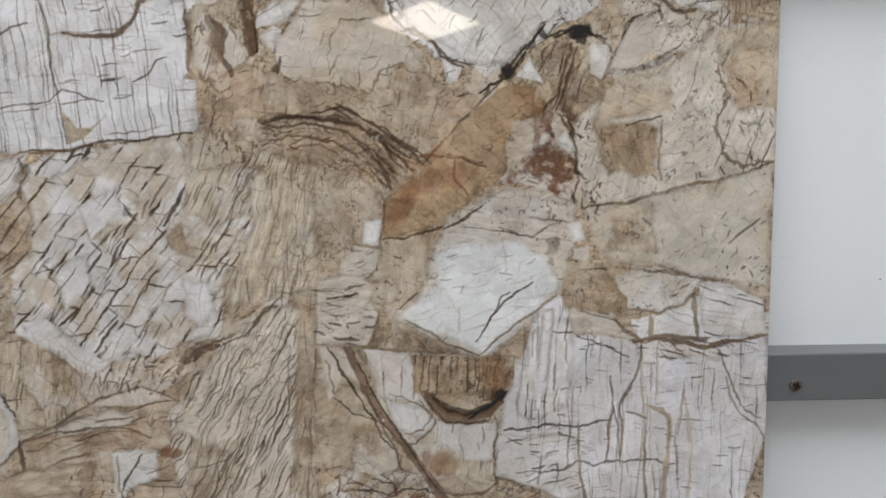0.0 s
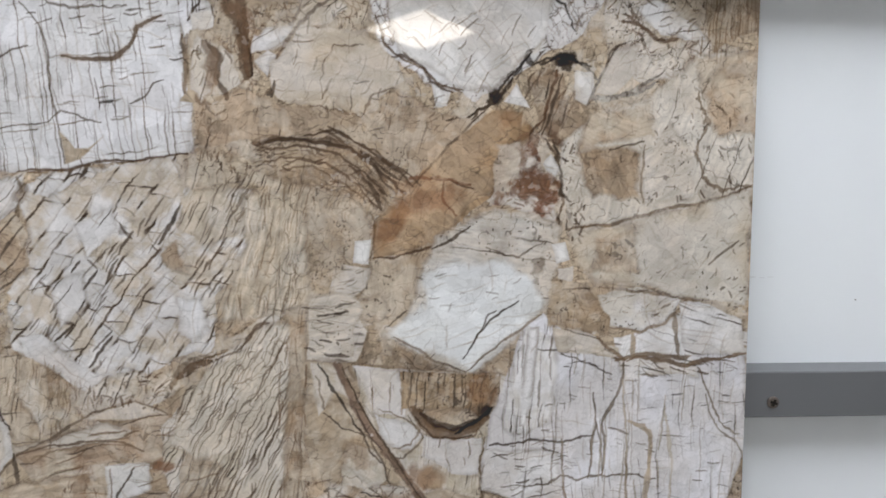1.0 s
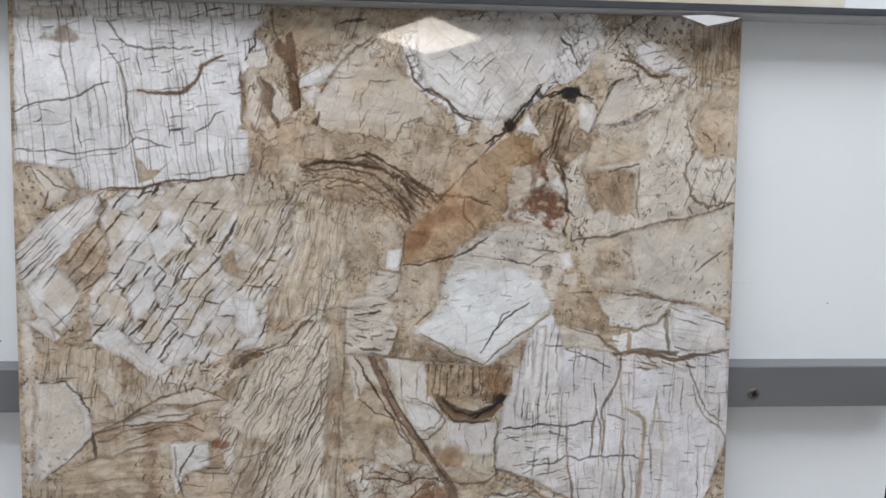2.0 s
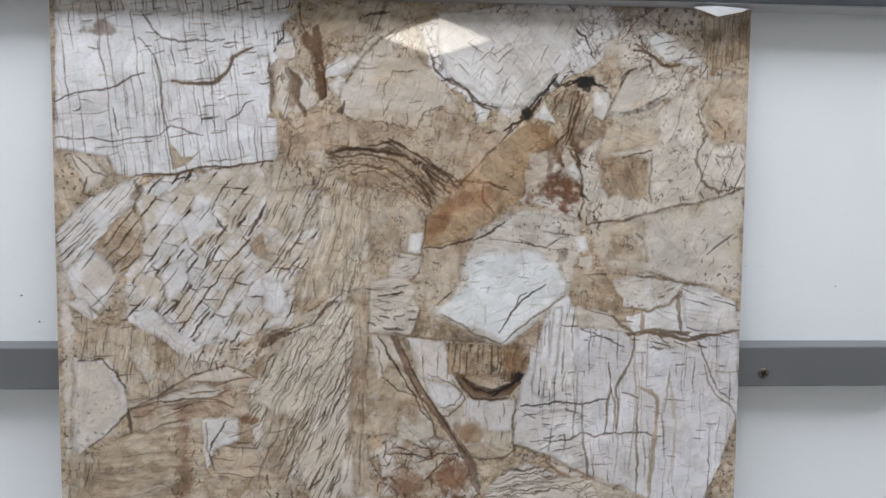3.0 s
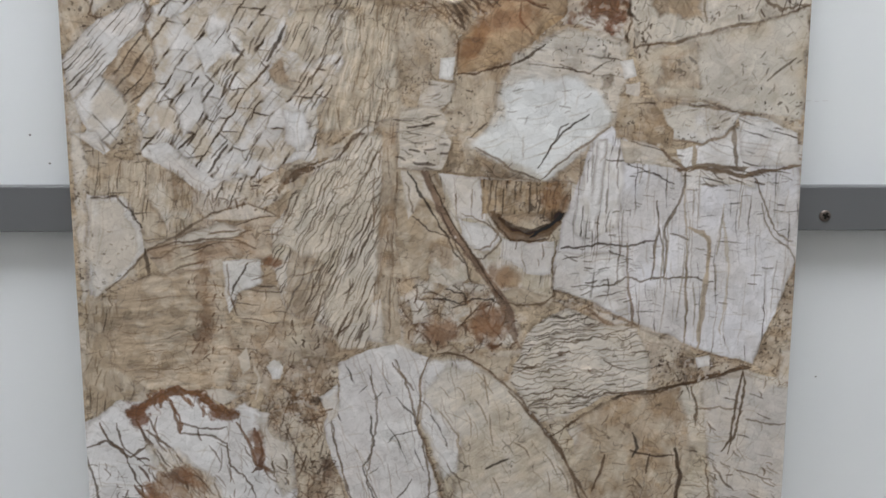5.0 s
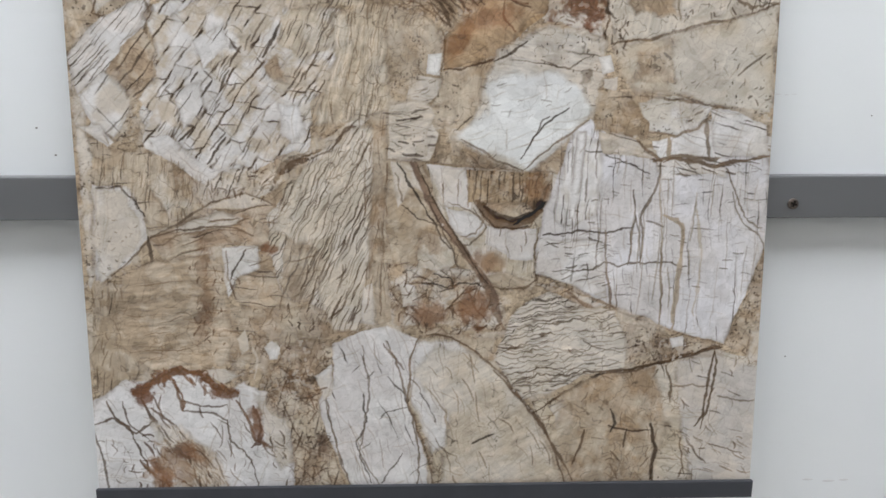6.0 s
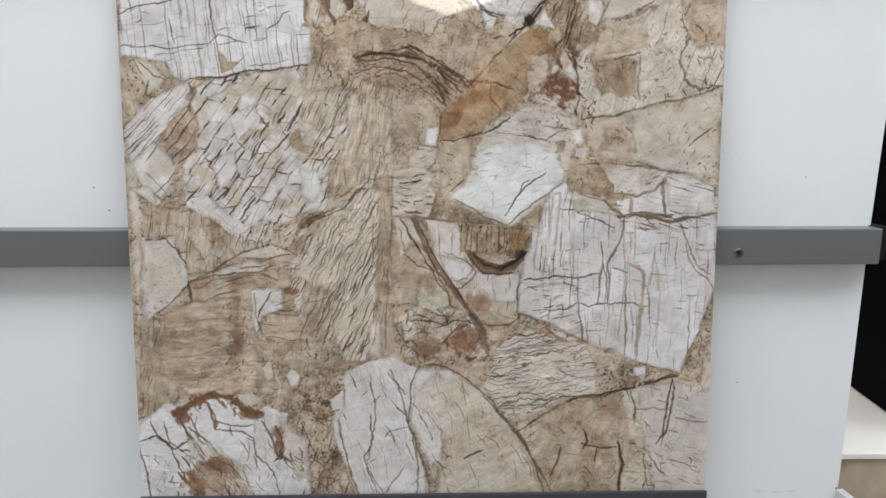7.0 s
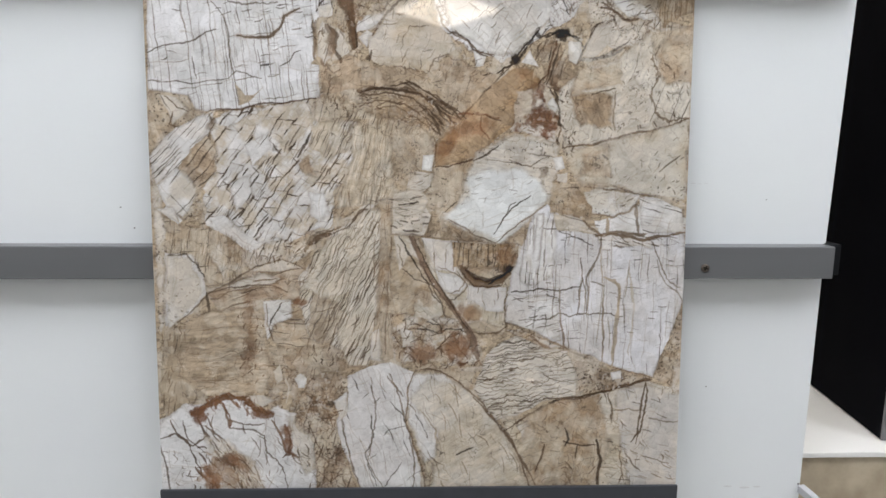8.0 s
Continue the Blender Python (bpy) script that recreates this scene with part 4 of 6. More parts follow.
fragment([(426, 324), (441, 330), (455, 318), (471, 313), (499, 295), (527, 297), (596, 300), (600, 280), (601, 222), (592, 195), (577, 157), (568, 131), (534, 139), (489, 157), (457, 169), (421, 188), (396, 196), (396, 231), (407, 265), (419, 299)], (218, 216, 218), (227, 228, 235), warp=1.5, rim=0.3, grain=40, lines=((-88, 13, 0.55, 0.3, 3, 30), (-3, 13, 0.7, 0.2, 2, 10), (-85, 5.5, 0.4, 0.16, 2, 18), (4, 7, 0.4, 0.12, 2, 8)))
fragment([(419, 296), (431, 322), (453, 306), (449, 249), (428, 238), (412, 244)], (216, 210, 202), WHITE, warp=2, lines=((84, 5, 0.8, 0.45, 2, 24),))
fragment([(398, 228), (452, 225), (456, 201), (459, 171), (424, 188), (397, 196)], (216, 212, 210), WHITE, warp=2, lines=((10, 9, 0.8, 0.4, 4, 12), (80, 14, 0.8, 0.35, 4, 12)))
fragment([(500, 295), (556, 296), (562, 280), (533, 283), (504, 278)], CREAM, WHITE, warp=2, lines=((-10, 6, 0.8, 0.45, 4, 14),))
vein([(504, 293), (504, 283), (500, 269), (490, 250), (488, 244), (489, 222), (489, 206)], 2.2, (124, 108, 92), 0.8, 1)
vein([(481, 270), (483, 244), (479, 230), (478, 204)], 1.9, (124, 108, 92), 0.8, 1)
vein([(483, 244), (487, 222), (489, 207)], 1.1, (131, 116, 103), 0.7, 1)
vein([(400, 230), (420, 233), (434, 234), (452, 232), (479, 236)], 1.8, DARK, 0.8)
vein([(442, 228), (454, 223)], 1.6, DARK, 0.7)
vein([(421, 199), (445, 200), (456, 207), (469, 202), (482, 205), (509, 205), (530, 201)], 1.5, (112, 96, 80), 0.8)
vein([(457, 201), (461, 182), (462, 164)], 2.0, (141, 122, 110), 0.8)
vein([(504, 280), (506, 243), (507, 201), (509, 156)], 1.6, (179, 166, 150), 0.8, 1)
vein([(513, 245), (525, 239), (526, 227), (523, 203), (521, 179), (519, 152)], 3.0, (192, 177, 157), 0.85, 1)
vein([(492, 242), (508, 237)], 1.4, (120, 104, 88), 0.7)
vein([(536, 265), (543, 206), (539, 157)], 2.2, (200, 188, 170), 0.7)
vein([(562, 288), (570, 270), (580, 246), (593, 237)], 1.4, (150, 134, 115), 0.8)
vein([(541, 267), (550, 267)], 1.2, SOOT, 0.6, 0.5)
vein([(465, 175), (482, 176)], 1.0, SOOT, 0.5, 0.5)
vein([(435, 304), (453, 302), (472, 293), (496, 283)], 1.2, DARK, 0.7)
vein([(498, 296), (521, 298), (551, 296), (561, 302), (598, 304)], 3.6, (149, 128, 105), 0.85)
vein([(474, 306), (490, 300), (503, 295)], 1.8, BROWN, 0.8)
fragment([(568, 130), (577, 156), (593, 195), (601, 222), (605, 219), (609, 112), (586, 122)], (178, 156, 132), SAND, warp=1.5, specks=0.9)
fragment([(588, 112), (594, 140), (607, 145), (609, 106), (596, 98)], CREAM, SAND, lines=((60, 8, 0.9, 0.4),))
# lowest row
fragment([(373, 155), (387, 171), (412, 182), (451, 164), (472, 149), (481, 117), (448, 105), (410, 86), (385, 80), (360, 117)], (205, 198, 188), CREAM, warp=1.5, lines=((-172, 3.6, 0.65, 0.75, 6, 40, 14), (-170, 6, 0.6, 0.5, 6, 30, 14)))
fragment([(397, 188), (429, 182), (462, 166), (446, 163), (408, 180)], (196, 170, 138), CREAM, warp=1.5, specks=0.8, lines=((30, 6, 0.8, 0.5),))
fragment([(471, 153), (520, 141), (565, 129), (529, 119), (483, 113)], (186, 164, 140), SAND, warp=1.5, specks=1.0)
vein([(424, 179), (440, 168), (451, 162)], 3.5, (137, 110, 85), 0.7)
vein([(408, 190), (451, 171), (489, 154), (534, 138), (567, 129)], 1.6, (165, 144, 123), 0.8, 1)
fragment([(518, 136), (531, 138), (534, 128), (520, 127)], CREAM, WHITE, warp=1)
fragment([(393, 77), (423, 85), (464, 105), (502, 110), (561, 126), (612, 112), (619, -20), (417, -18), (419, 29), (402, 57)], (206, 192, 170), (214, 207, 196), warp=1.5, grain=40, lines=((-8, 13, 0.8, 0.28, 4, 18), (-75, 18, 0.8, 0.25, 4, 16)), specks=0.3, rust=0.55)
fragment([(526, 113), (562, 122), (612, 106), (619, -20), (546, -19), (534, 56)], (212, 208, 205), CREAM, warp=4, soft=3, lines=((-20, 12, 0.8, 0.26, 4, 16), (-80, 24, 0.7, 0.2, 4, 14)))
fragment([(423, 85), (453, 101), (480, 105), (507, 110), (503, 90), (489, 79), (493, 52), (454, 52), (432, 64)], (181, 152, 123), (194, 170, 143), warp=2.5, soft=1.4)
fragment([(410, 73), (426, 80), (432, 57), (419, 46)], CREAM, SAND, lines=((30, 7, 0.8, 0.5),))
fragment([(419, 40), (438, 54), (449, 46), (434, -6), (421, -6)], (188, 166, 140), SAND, warp=3, specks=0.6)
fragment([(449, 43), (474, 45), (477, 28), (452, 22)], CREAM, SAND, warp=3, soft=3)
blotch(456, 4, 13, 7, UMBER, 0.75, 0, 0.9)
blotch(458, 34, 26, 20, (222, 206, 182), 0.5)
vein([(508, 56), (508, 36), (505, 22), (507, -1)], 3.6, (108, 88, 66), 0.9, 1.5)
vein([(509, 57), (511, 48), (508, 39)], 2.2, DARK, 0.8)
vein([(466, 71), (472, 64), (468, 52), (482, 50), (501, 50)], 1.8, SOOT, 0.8, 1)
vein([(484, 50), (480, 31), (480, 19)], 2.0, (104, 86, 64), 0.8)
vein([(445, 50), (441, 34), (433, 20), (431, 8)], 2.4, UMBER, 0.75)
vein([(423, 85), (435, 66), (446, 56), (467, 52)], 1.4, BROWN, 0.75)
vein([(560, 124), (562, 107), (559, 84), (552, 65), (550, 50)], 2.0, (112, 92, 70), 0.85)
vein([(483, 107), (489, 91), (494, 79), (502, 96), (509, 108)], 1.6, (112, 92, 70), 0.8)
vein([(517, 112), (522, 96), (521, 76)], 2.0, (112, 92, 70), 0.8)
vein([(522, 90), (541, 93), (559, 90)], 1.2, (129, 112, 93), 0.7)
vein([(566, 81), (586, 78), (600, 77)], 1.5, (150, 134, 115), 0.7)
vein([(532, 42), (535, 7)], 1.4, BROWN, 0.75)
vein([(560, 36), (577, 30), (591, 26)], 1.5, BROWN, 0.7)
vein([(538, 42), (547, 27), (557, 18)], 1.3, BROWN, 0.7)
vein([(492, -7), (505, 22), (530, 22)], 0.9, BROWN, 0.6)
vein([(396, 68), (423, 85), (453, 101), (464, 105), (491, 107), (518, 116), (564, 128)], 2.2, (110, 86, 62), 0.85)
vein([(448, 101), (460, 105)], 3.6, SOOT, 0.8)
fragment([(290, 142), (309, 147), (360, 136), (360, 117), (355, 114), (323, 137)], (180, 158, 134), SAND, warp=2)
fragment([(290, 137), (313, 141), (340, 125), (362, 108), (384, 79), (404, 56), (421, 23), (428, -18), (301, -16), (305, 27), (287, 70), (284, 103)], (206, 192, 170), (218, 208, 192), warp=1.5, grain=45, lines=((-70, 22, 0.7, 0.22, 5, 18), (35, 26, 0.8, 0.2, 5, 14)), specks=0.3, rust=0.3)
fragment([(289, 135), (323, 136), (352, 114), (339, 103), (323, 86), (317, 35), (304, 30), (287, 73), (285, 103)], (217, 213, 210), WHITE, warp=3, soft=2.5, lines=((-65, 20, 0.8, 0.26, 4, 16),))
fragment([(380, 75), (405, 54), (425, 11), (426, -18), (378, -17), (367, 35)], (197, 178, 154), SAND, warp=5, soft=4, alpha=0.7)
fragment([(215, 134), (241, 145), (264, 149), (291, 138), (287, 103), (281, 81), (291, 44), (299, 23), (296, -16), (235, -16), (220, 19), (208, 47), (201, 81), (215, 101)], (219, 217, 219), WHITE, warp=1.5, rim=0.3, lines=((-68, 16, 0.8, 0.32, 5, 24), (35, 24, 0.6, 0.22, 5, 16)))
vein([(291, 138), (285, 120), (284, 103), (281, 81), (287, 61), (295, 38), (301, 24), (303, -2)], 2.2, (148, 126, 104), 0.85, 1)
vein([(298, 142), (320, 139), (339, 128), (355, 113), (369, 102), (380, 83), (394, 69), (406, 54), (416, 32), (425, 0)], 2.2, (124, 100, 76), 0.85, 1)
vein([(261, 134), (269, 120), (279, 109)], 2.0, (141, 124, 114), 0.8)
vein([(263, 104), (277, 87), (282, 78)], 1.2, DARK, 0.7)
vein([(241, 87), (244, 59), (234, 43), (238, 25), (248, 2)], 1.8, (100, 90, 80), 0.8)
vein([(209, 87), (212, 54), (219, 25), (227, 2)], 1.3, (120, 104, 88), 0.75)
vein([(257, 2), (268, 19), (276, 30)], 1.2, DARK, 0.7)
vein([(255, 62), (263, 71), (282, 73)], 1.0, DARK, 0.6)
vein([(316, 81), (317, 41), (322, 1)], 2.6, (183, 164, 140), 0.7)
vein([(309, 134), (312, 114), (323, 98)], 1.2, BROWN, 0.7)
vein([(328, 100), (335, 75), (342, 61)], 1.4, (141, 119, 97), 0.7)
vein([(356, 110), (360, 92), (363, 86)], 1.4, BROWN, 0.7)
vein([(342, 38), (350, 44), (361, 48)], 1.3, DARK, 0.75)
vein([(364, 69), (363, 49)], 1.2, BROWN, 0.7)
vein([(294, 87), (301, 75), (306, 59)], 1.2, DARK, 0.65)
fragment([(151, 132), (194, 137), (215, 132), (215, 104), (201, 82), (208, 42), (221, 8), (229, -16), (174, -15), (178, 25), (150, 79)], (186, 164, 140), SAND, warp=3, specks=1.0, rust=0.6, lines=((70, 9, 0.9, 0.35), (-40, 10, 0.9, 0.3)))
fragment([(157, 135), (166, 137), (168, 125), (159, 122)], (218, 212, 202), warp=1.2)
fragment([(199, 104), (215, 115), (214, 87), (206, 82)], CREAM, WHITE, warp=1.5)
blotch(174, 96, 14, 16, (126, 98, 70), 0.6, 0, 1.0)
blotch(193, 101, 9, 5, SOOT, 0.6, 20, 1.0)
vein([(162, 115), (173, 129), (178, 143)], 1.2, BROWN, 0.7)
vein([(169, 79), (176, 62), (184, 42)], 1.6, BROWN, 0.7)
blotch(203, 39, 7, 12, (120, 84, 56), 0.6, 0, 1.0)
# lower left: white lumps under a rusty crust
fragment([(0, 83), (15, 89), (25, 101), (55, 103), (79, 112), (103, 108), (123, 87), (152, 78), (166, 57), (178, 25), (177, -15), (-6, -13)], (220, 219, 222), (228, 229, 236), warp=2.5, rim=0.3, lines=((-60, 17, 0.9, 0.26, 6, 16), (35, 26, 0.8, 0.2, 6, 12)), specks=0.25, rust=0.25)
fragment([(121, 88), (132, 96), (155, 88), (151, 75)], (222, 219, 218), warp=1.5)
fragment([(66, 122), (80, 128), (87, 116), (71, 111)], CREAM, WHITE, warp=1.5)
fragment([(100, 111), (119, 113), (132, 105), (118, 98)], CREAM, WHITE, warp=1.5)
vein([(37, 90), (54, 100), (79, 109), (100, 108), (115, 94), (129, 88)], 6.5, (131, 99, 73), 0.85, 3)
blotch(49, 91, 13, 9, (126, 84, 54), 0.85, 0, 0.7)
blotch(118, 87, 9, 9, (132, 99, 71), 0.7, 0, 0.8)
vein([(73, 100), (80, 83), (85, 69)], 2.2, (104, 90, 74), 0.8)
vein([(53, 83), (62, 63), (70, 41), (78, 26)], 2.4, (116, 90, 64), 0.85)
vein([(59, 80), (77, 66), (90, 41)], 2.0, (116, 102, 84), 0.75)
vein([(15, 83), (23, 64), (36, 47), (50, 18), (60, -2)], 2.2, (112, 90, 68), 0.8)
vein([(1, 58), (20, 61), (31, 47)], 1.6, (120, 98, 76), 0.75)
vein([(5, 53), (9, 27), (12, -1)], 2.4, (100, 92, 84), 0.8)
vein([(36, 54), (53, 63)], 2.0, (120, 96, 72), 0.75)
vein([(44, 83), (45, 66)], 2.2, (120, 98, 76), 0.7)
vein([(19, 87), (40, 89)], 1.2, SOOT, 0.6)
vein([(120, 82), (132, 66), (135, 46), (145, 31)], 1.8, (120, 98, 76), 0.75)
vein([(91, 74), (115, 77)], 1.8, DARK, 0.7)
vein([(117, 77), (122, 60)], 1.8, DARK, 0.7)
vein([(70, 44), (86, 32), (96, 6), (104, -2)], 3.4, (112, 82, 54), 0.8, 3)
blotch(60, 12, 10, 18, (128, 84, 50), 0.8, 10, 0.9)
blotch(77, 6, 14, 8, (130, 97, 69), 0.6, 0, 0.9)
blotch(76, 41, 10, 8, (120, 90, 62), 0.7, -30, 0.9)
blotch(96, 12, 5, 16, SOOT, 0.6, 25, 0.7)
vein([(144, 79), (148, 63), (149, 43)], 6.0, (137, 105, 81), 0.75, 3)
vein([(81, 43), (105, 26), (115, 0)], 1.4, DARK, 0.7)
vein([(160, 71), (170, 45), (172, 25)], 1.3, BROWN, 0.6)
vein([(134, 26), (142, 9)], 1.6, DARK, 0.7)
vein([(153, 26), (158, 0)], 1.4, DARK, 0.6)
vein([(117, 127), (121, 110)], 1.0, BROWN, 0.5)
# -- finer detail over the fragments: cracked panel, split blocks and folds --
fragment([(4, 568), (205, 572), (178, 548), (181, 533), (179, 520), (183, 490), (178, 482), (187, 481), (185, 446), (168, 443), (133, 440), (106, 435), (76, 432), (52, 433), (45, 446), (24, 450), (3, 454)], (224, 225, 228), (232, 233, 238), warp=1.2, rim=0.3, grain=45, fibre=0.4, lines=((-84, 10, 0.7, 0.55, 1.0, 60, 60), (-84, 5.5, 0.4, 0.3, 0.8, 36, 60), (8, 16, 0.8, 0.36, 3, 16)), ink=(142, 129, 117))
splits([(9, 576), (178, 580), (179, 448), (52, 437), (7, 456)], 36, -83, 3, (10, 36), (0.4, 1.1), (118, 104, 92), 0.75, 1.0)
splits([(96, 578), (178, 580), (179, 448), (94, 447)], 30, -82, 3, (8, 24), (0.4, 1.2), (96, 82, 70), 0.8, 0.8)
splits([(9, 576), (178, 580), (179, 448), (52, 437), (7, 456)], 45, 9, 10, (4, 14), (0.4, 1.1), (110, 96, 84), 0.75, 1.0)
vein([(2, 494), (19, 500), (34, 504), (54, 508), (65, 515), (78, 518)], 1.4, (104, 90, 78), 0.8, 1.5)
vein([(100, 511), (110, 509), (134, 512), (145, 519), (151, 534), (168, 541)], 2.6, (112, 94, 76), 0.85, 1.5, halo=4)
vein([(3, 462), (33, 464), (48, 461), (90, 467), (98, 474), (109, 471), (117, 467), (126, 466)], 1.1, (112, 98, 86), 0.75, 1.2)
vein([(124, 480), (134, 481)], 2.0, SOOT, 0.75, 0.6)
vein([(145, 479), (155, 485), (161, 494), (168, 497)], 1.2, DARK, 0.75, 1)
vein([(72, 548), (85, 533), (90, 518), (92, 488), (97, 462), (100, 438)], 1.1, (116, 102, 88), 0.75, 1)
fragment([(97, 461), (100, 437), (110, 440), (127, 457), (116, 448), (107, 448)], (186, 166, 142), SAND, warp=0.8)
vein([(67, 432), (102, 434), (126, 440), (142, 441), (184, 445)], 1.8, (112, 92, 74), 0.85, 1)
splits([(96, 578), (178, 580), (178, 502), (99, 501)], 36, 6, 8, (5, 13), (0.5, 1.3), (100, 86, 74), 0.8, 0.8)
vein([(76, 569), (83, 557), (91, 548), (111, 544), (143, 548)], 1.3, (110, 96, 84), 0.75, 2)
# tan ground, shards and the left shard under the panel
fragment([(3, 453), (24, 450), (45, 446), (51, 432), (67, 430), (32, 413), (2, 391)], (188, 168, 144), SAND, warp=1.5, specks=0.6)
fragment([(15, 447), (33, 445), (45, 432), (27, 417), (23, 430)], CREAM, (222, 214, 204), warp=1.5, lines=((-60, 9, 0.9, 0.5),))
vein([(20, 446), (33, 435), (45, 430)], 1.2, BROWN, 0.8)
vein([(27, 430), (23, 417), (47, 413)], 1.2, BROWN, 0.8)
fragment([(0, 381), (6, 391), (29, 412), (63, 430), (68, 420), (62, 404), (44, 390), (26, 369), (7, 350)], (222, 218, 216), WHITE, warp=1.5, rim=0.3, lines=((44, 8.5, 0.9, 0.5, 2, 22), (46, 4.5, 0.45, 0.4, 2, 14)), ink=(110, 94, 80))
fragment([(44, 390), (64, 404), (74, 390), (69, 360), (54, 346), (41, 352), (30, 366)], (186, 164, 140), SAND, warp=2.5, specks=0.4, lines=((48, 9, 1.2, 0.5),))
fragment([(7, 351), (28, 369), (45, 355), (49, 337), (35, 315), (20, 324), (11, 337)], (216, 208, 198), WHITE, warp=2, lines=((46, 9, 1.1, 0.55), (-45, 14, 0.9, 0.4)))
fragment([(6, 324), (24, 325), (32, 307), (11, 320)], (224, 222, 222), CREAM, warp=1)
fragment([(35, 315), (50, 337), (64, 303), (42, 303)], (186, 166, 142), TAN, warp=2, specks=1.0)
fragment([(67, 418), (88, 413), (109, 428), (142, 438), (173, 442), (177, 431), (182, 414), (177, 394), (194, 382), (221, 393), (225, 382), (214, 355), (196, 351), (185, 346), (196, 324), (178, 304), (154, 287), (133, 293), (106, 275), (86, 292), (61, 306), (60, 317), (68, 337), (57, 346), (71, 361), (76, 387)], (228, 227, 228), (212, 200, 184), warp=3.0, rim=0.2, grain=14, ink=(104, 88, 74), block=(53, 14.0, 27, 1.1))
splits([(74, 360), (101, 400), (142, 431), (168, 436), (163, 387), (185, 356), (176, 310), (140, 297), (103, 283), (68, 310)], 62, 55, 4, (10, 30), (0.6, 2.0), (92, 76, 62), 0.85, 1.2, 0.3)
splits([(74, 360), (101, 400), (142, 431), (168, 436), (163, 387), (185, 356), (176, 310), (140, 297), (103, 283), (68, 310)], 22, -38, 9, (5, 13), (0.5, 1.5), (104, 88, 72), 0.75, 1.2, 0.4)
fragment([(65, 315), (80, 317), (99, 300), (118, 287), (130, 291), (108, 275), (86, 291), (69, 302)], (224, 220, 218), WHITE, warp=1.5, lines=((56, 11, 1.2, 0.5),))
fragment([(175, 343), (190, 343), (197, 324), (185, 309), (176, 319)], (230, 231, 234), WHITE, warp=2, soft=1.4)
fragment([(103, 394), (130, 409), (134, 392), (114, 373)], (228, 227, 228), WHITE, warp=2, soft=1.2, lines=((54, 9, 0.7, 0.4),))
fragment([(87, 351), (110, 362), (110, 338), (94, 322)], (228, 227, 228), WHITE, warp=2, soft=1.2, lines=((54, 9, 0.9, 0.5),))
blotch(69, 419, 5, 8, (120, 100, 80), 0.5, -20, 1.0)
blotch(138, 391, 5, 4, (110, 92, 76), 0.45, -40, 1.2)
vein([(163, 382), (170, 392), (179, 411)], 2.6, (84, 70, 58), 0.85, 1)
vein([(136, 396), (144, 386)], 1.6, (104, 88, 72), 0.7, 1)
fragment([(163, 373), (176, 383), (182, 360), (168, 363)], (190, 168, 144), SAND, warp=3, soft=1.6)
# the fan of lines, and the fibrous ground beside it
fragment([(179, 414), (186, 419), (228, 421), (227, 388), (223, 382), (221, 392), (194, 381), (177, 394)], (206, 193, 174), CREAM, warp=3, soft=1.5, lines=((62, 5, 0.6, 0.5, 3, 24),))
splits([(177, 417), (228, 421), (227, 361), (203, 338), (185, 347), (194, 379)], 42, 60, 5, (10, 30), (0.5, 1.5), (110, 92, 76), 0.8, 1.4)
fragment([(220, 418), (268, 422), (267, 338), (239, 329), (203, 326), (214, 352), (224, 382)], (204, 189, 168), (216, 206, 192), warp=4, soft=3, grain=18, fibre=0.9)
fragment([(266, 415), (311, 416), (309, 386), (287, 356), (267, 352)], (192, 172, 148), (206, 192, 174), warp=4, soft=4, grain=14, alpha=0.8, specks=0.4)
splits([(221, 426), (268, 426), (264, 334), (203, 329), (221, 370)], 95, 82, 7, (8, 24), (0.4, 0.9), (142, 120, 96), 0.65, 1.2)
splits([(226, 424), (311, 429), (307, 388), (266, 352), (226, 338)], 70, 70, 22, (3, 9), (0.4, 0.9), (140, 116, 92), 0.6, 0.8)
splits([(177, 443), (226, 453), (230, 428), (181, 422)], 45, 80, 25, (3, 8), (0.5, 1.3), (110, 88, 68), 0.75, 0.6)
splits([(228, 499), (351, 498), (365, 474), (347, 443), (302, 460), (230, 461)], 30, 85, 30, (4, 10), (0.5, 1.3), (104, 84, 66), 0.75, 1)
vein([(246, 498), (243, 487)], 2.4, DARK, 0.8, 0.8)
vein([(231, 461), (248, 457), (275, 457), (293, 462)], 1.0, BROWN, 0.6)
fragment([(315, 371), (318, 400), (334, 420), (366, 450), (401, 481), (422, 480), (421, 459), (403, 443), (401, 421), (384, 411), (371, 394), (340, 374)], (182, 150, 114), (198, 170, 138), warp=1.0, soft=0.7, grain=26, rim=0.4, bleach=0.08)
blotch(329, 398, 9, 26, (150, 106, 68), 0.75, -28, 0.5)
blotch(359, 416, 19, 12, (162, 116, 80), 0.6, 20, 0.7)
blotch(412, 474, 9, 9, (170, 128, 92), 0.5, 0, 0.7)
vein([(357, 430), (370, 429), (387, 423)], 1.5, (112, 80, 56), 0.8, 1.2)
vein([(315, 372), (330, 371), (348, 377), (360, 383)], 1.6, (104, 78, 56), 0.8, 1.5)
# strands bent over the dome
fragment([(233, 450), (266, 457), (298, 454), (334, 433), (342, 420), (317, 402), (293, 420), (266, 426), (235, 432)], (182, 158, 130), (196, 176, 150), warp=3, soft=3, grain=12, specks=0.8, alpha=0.8)
vein([(231, 453), (248, 457), (275, 456), (298, 450), (318, 437), (332, 422), (338, 418)], 2.6, (88, 68, 52), 0.85, 1.5)
vein([(266, 461), (286, 463), (307, 454), (327, 440), (344, 425)], 2.2, (96, 76, 58), 0.85, 1.5)
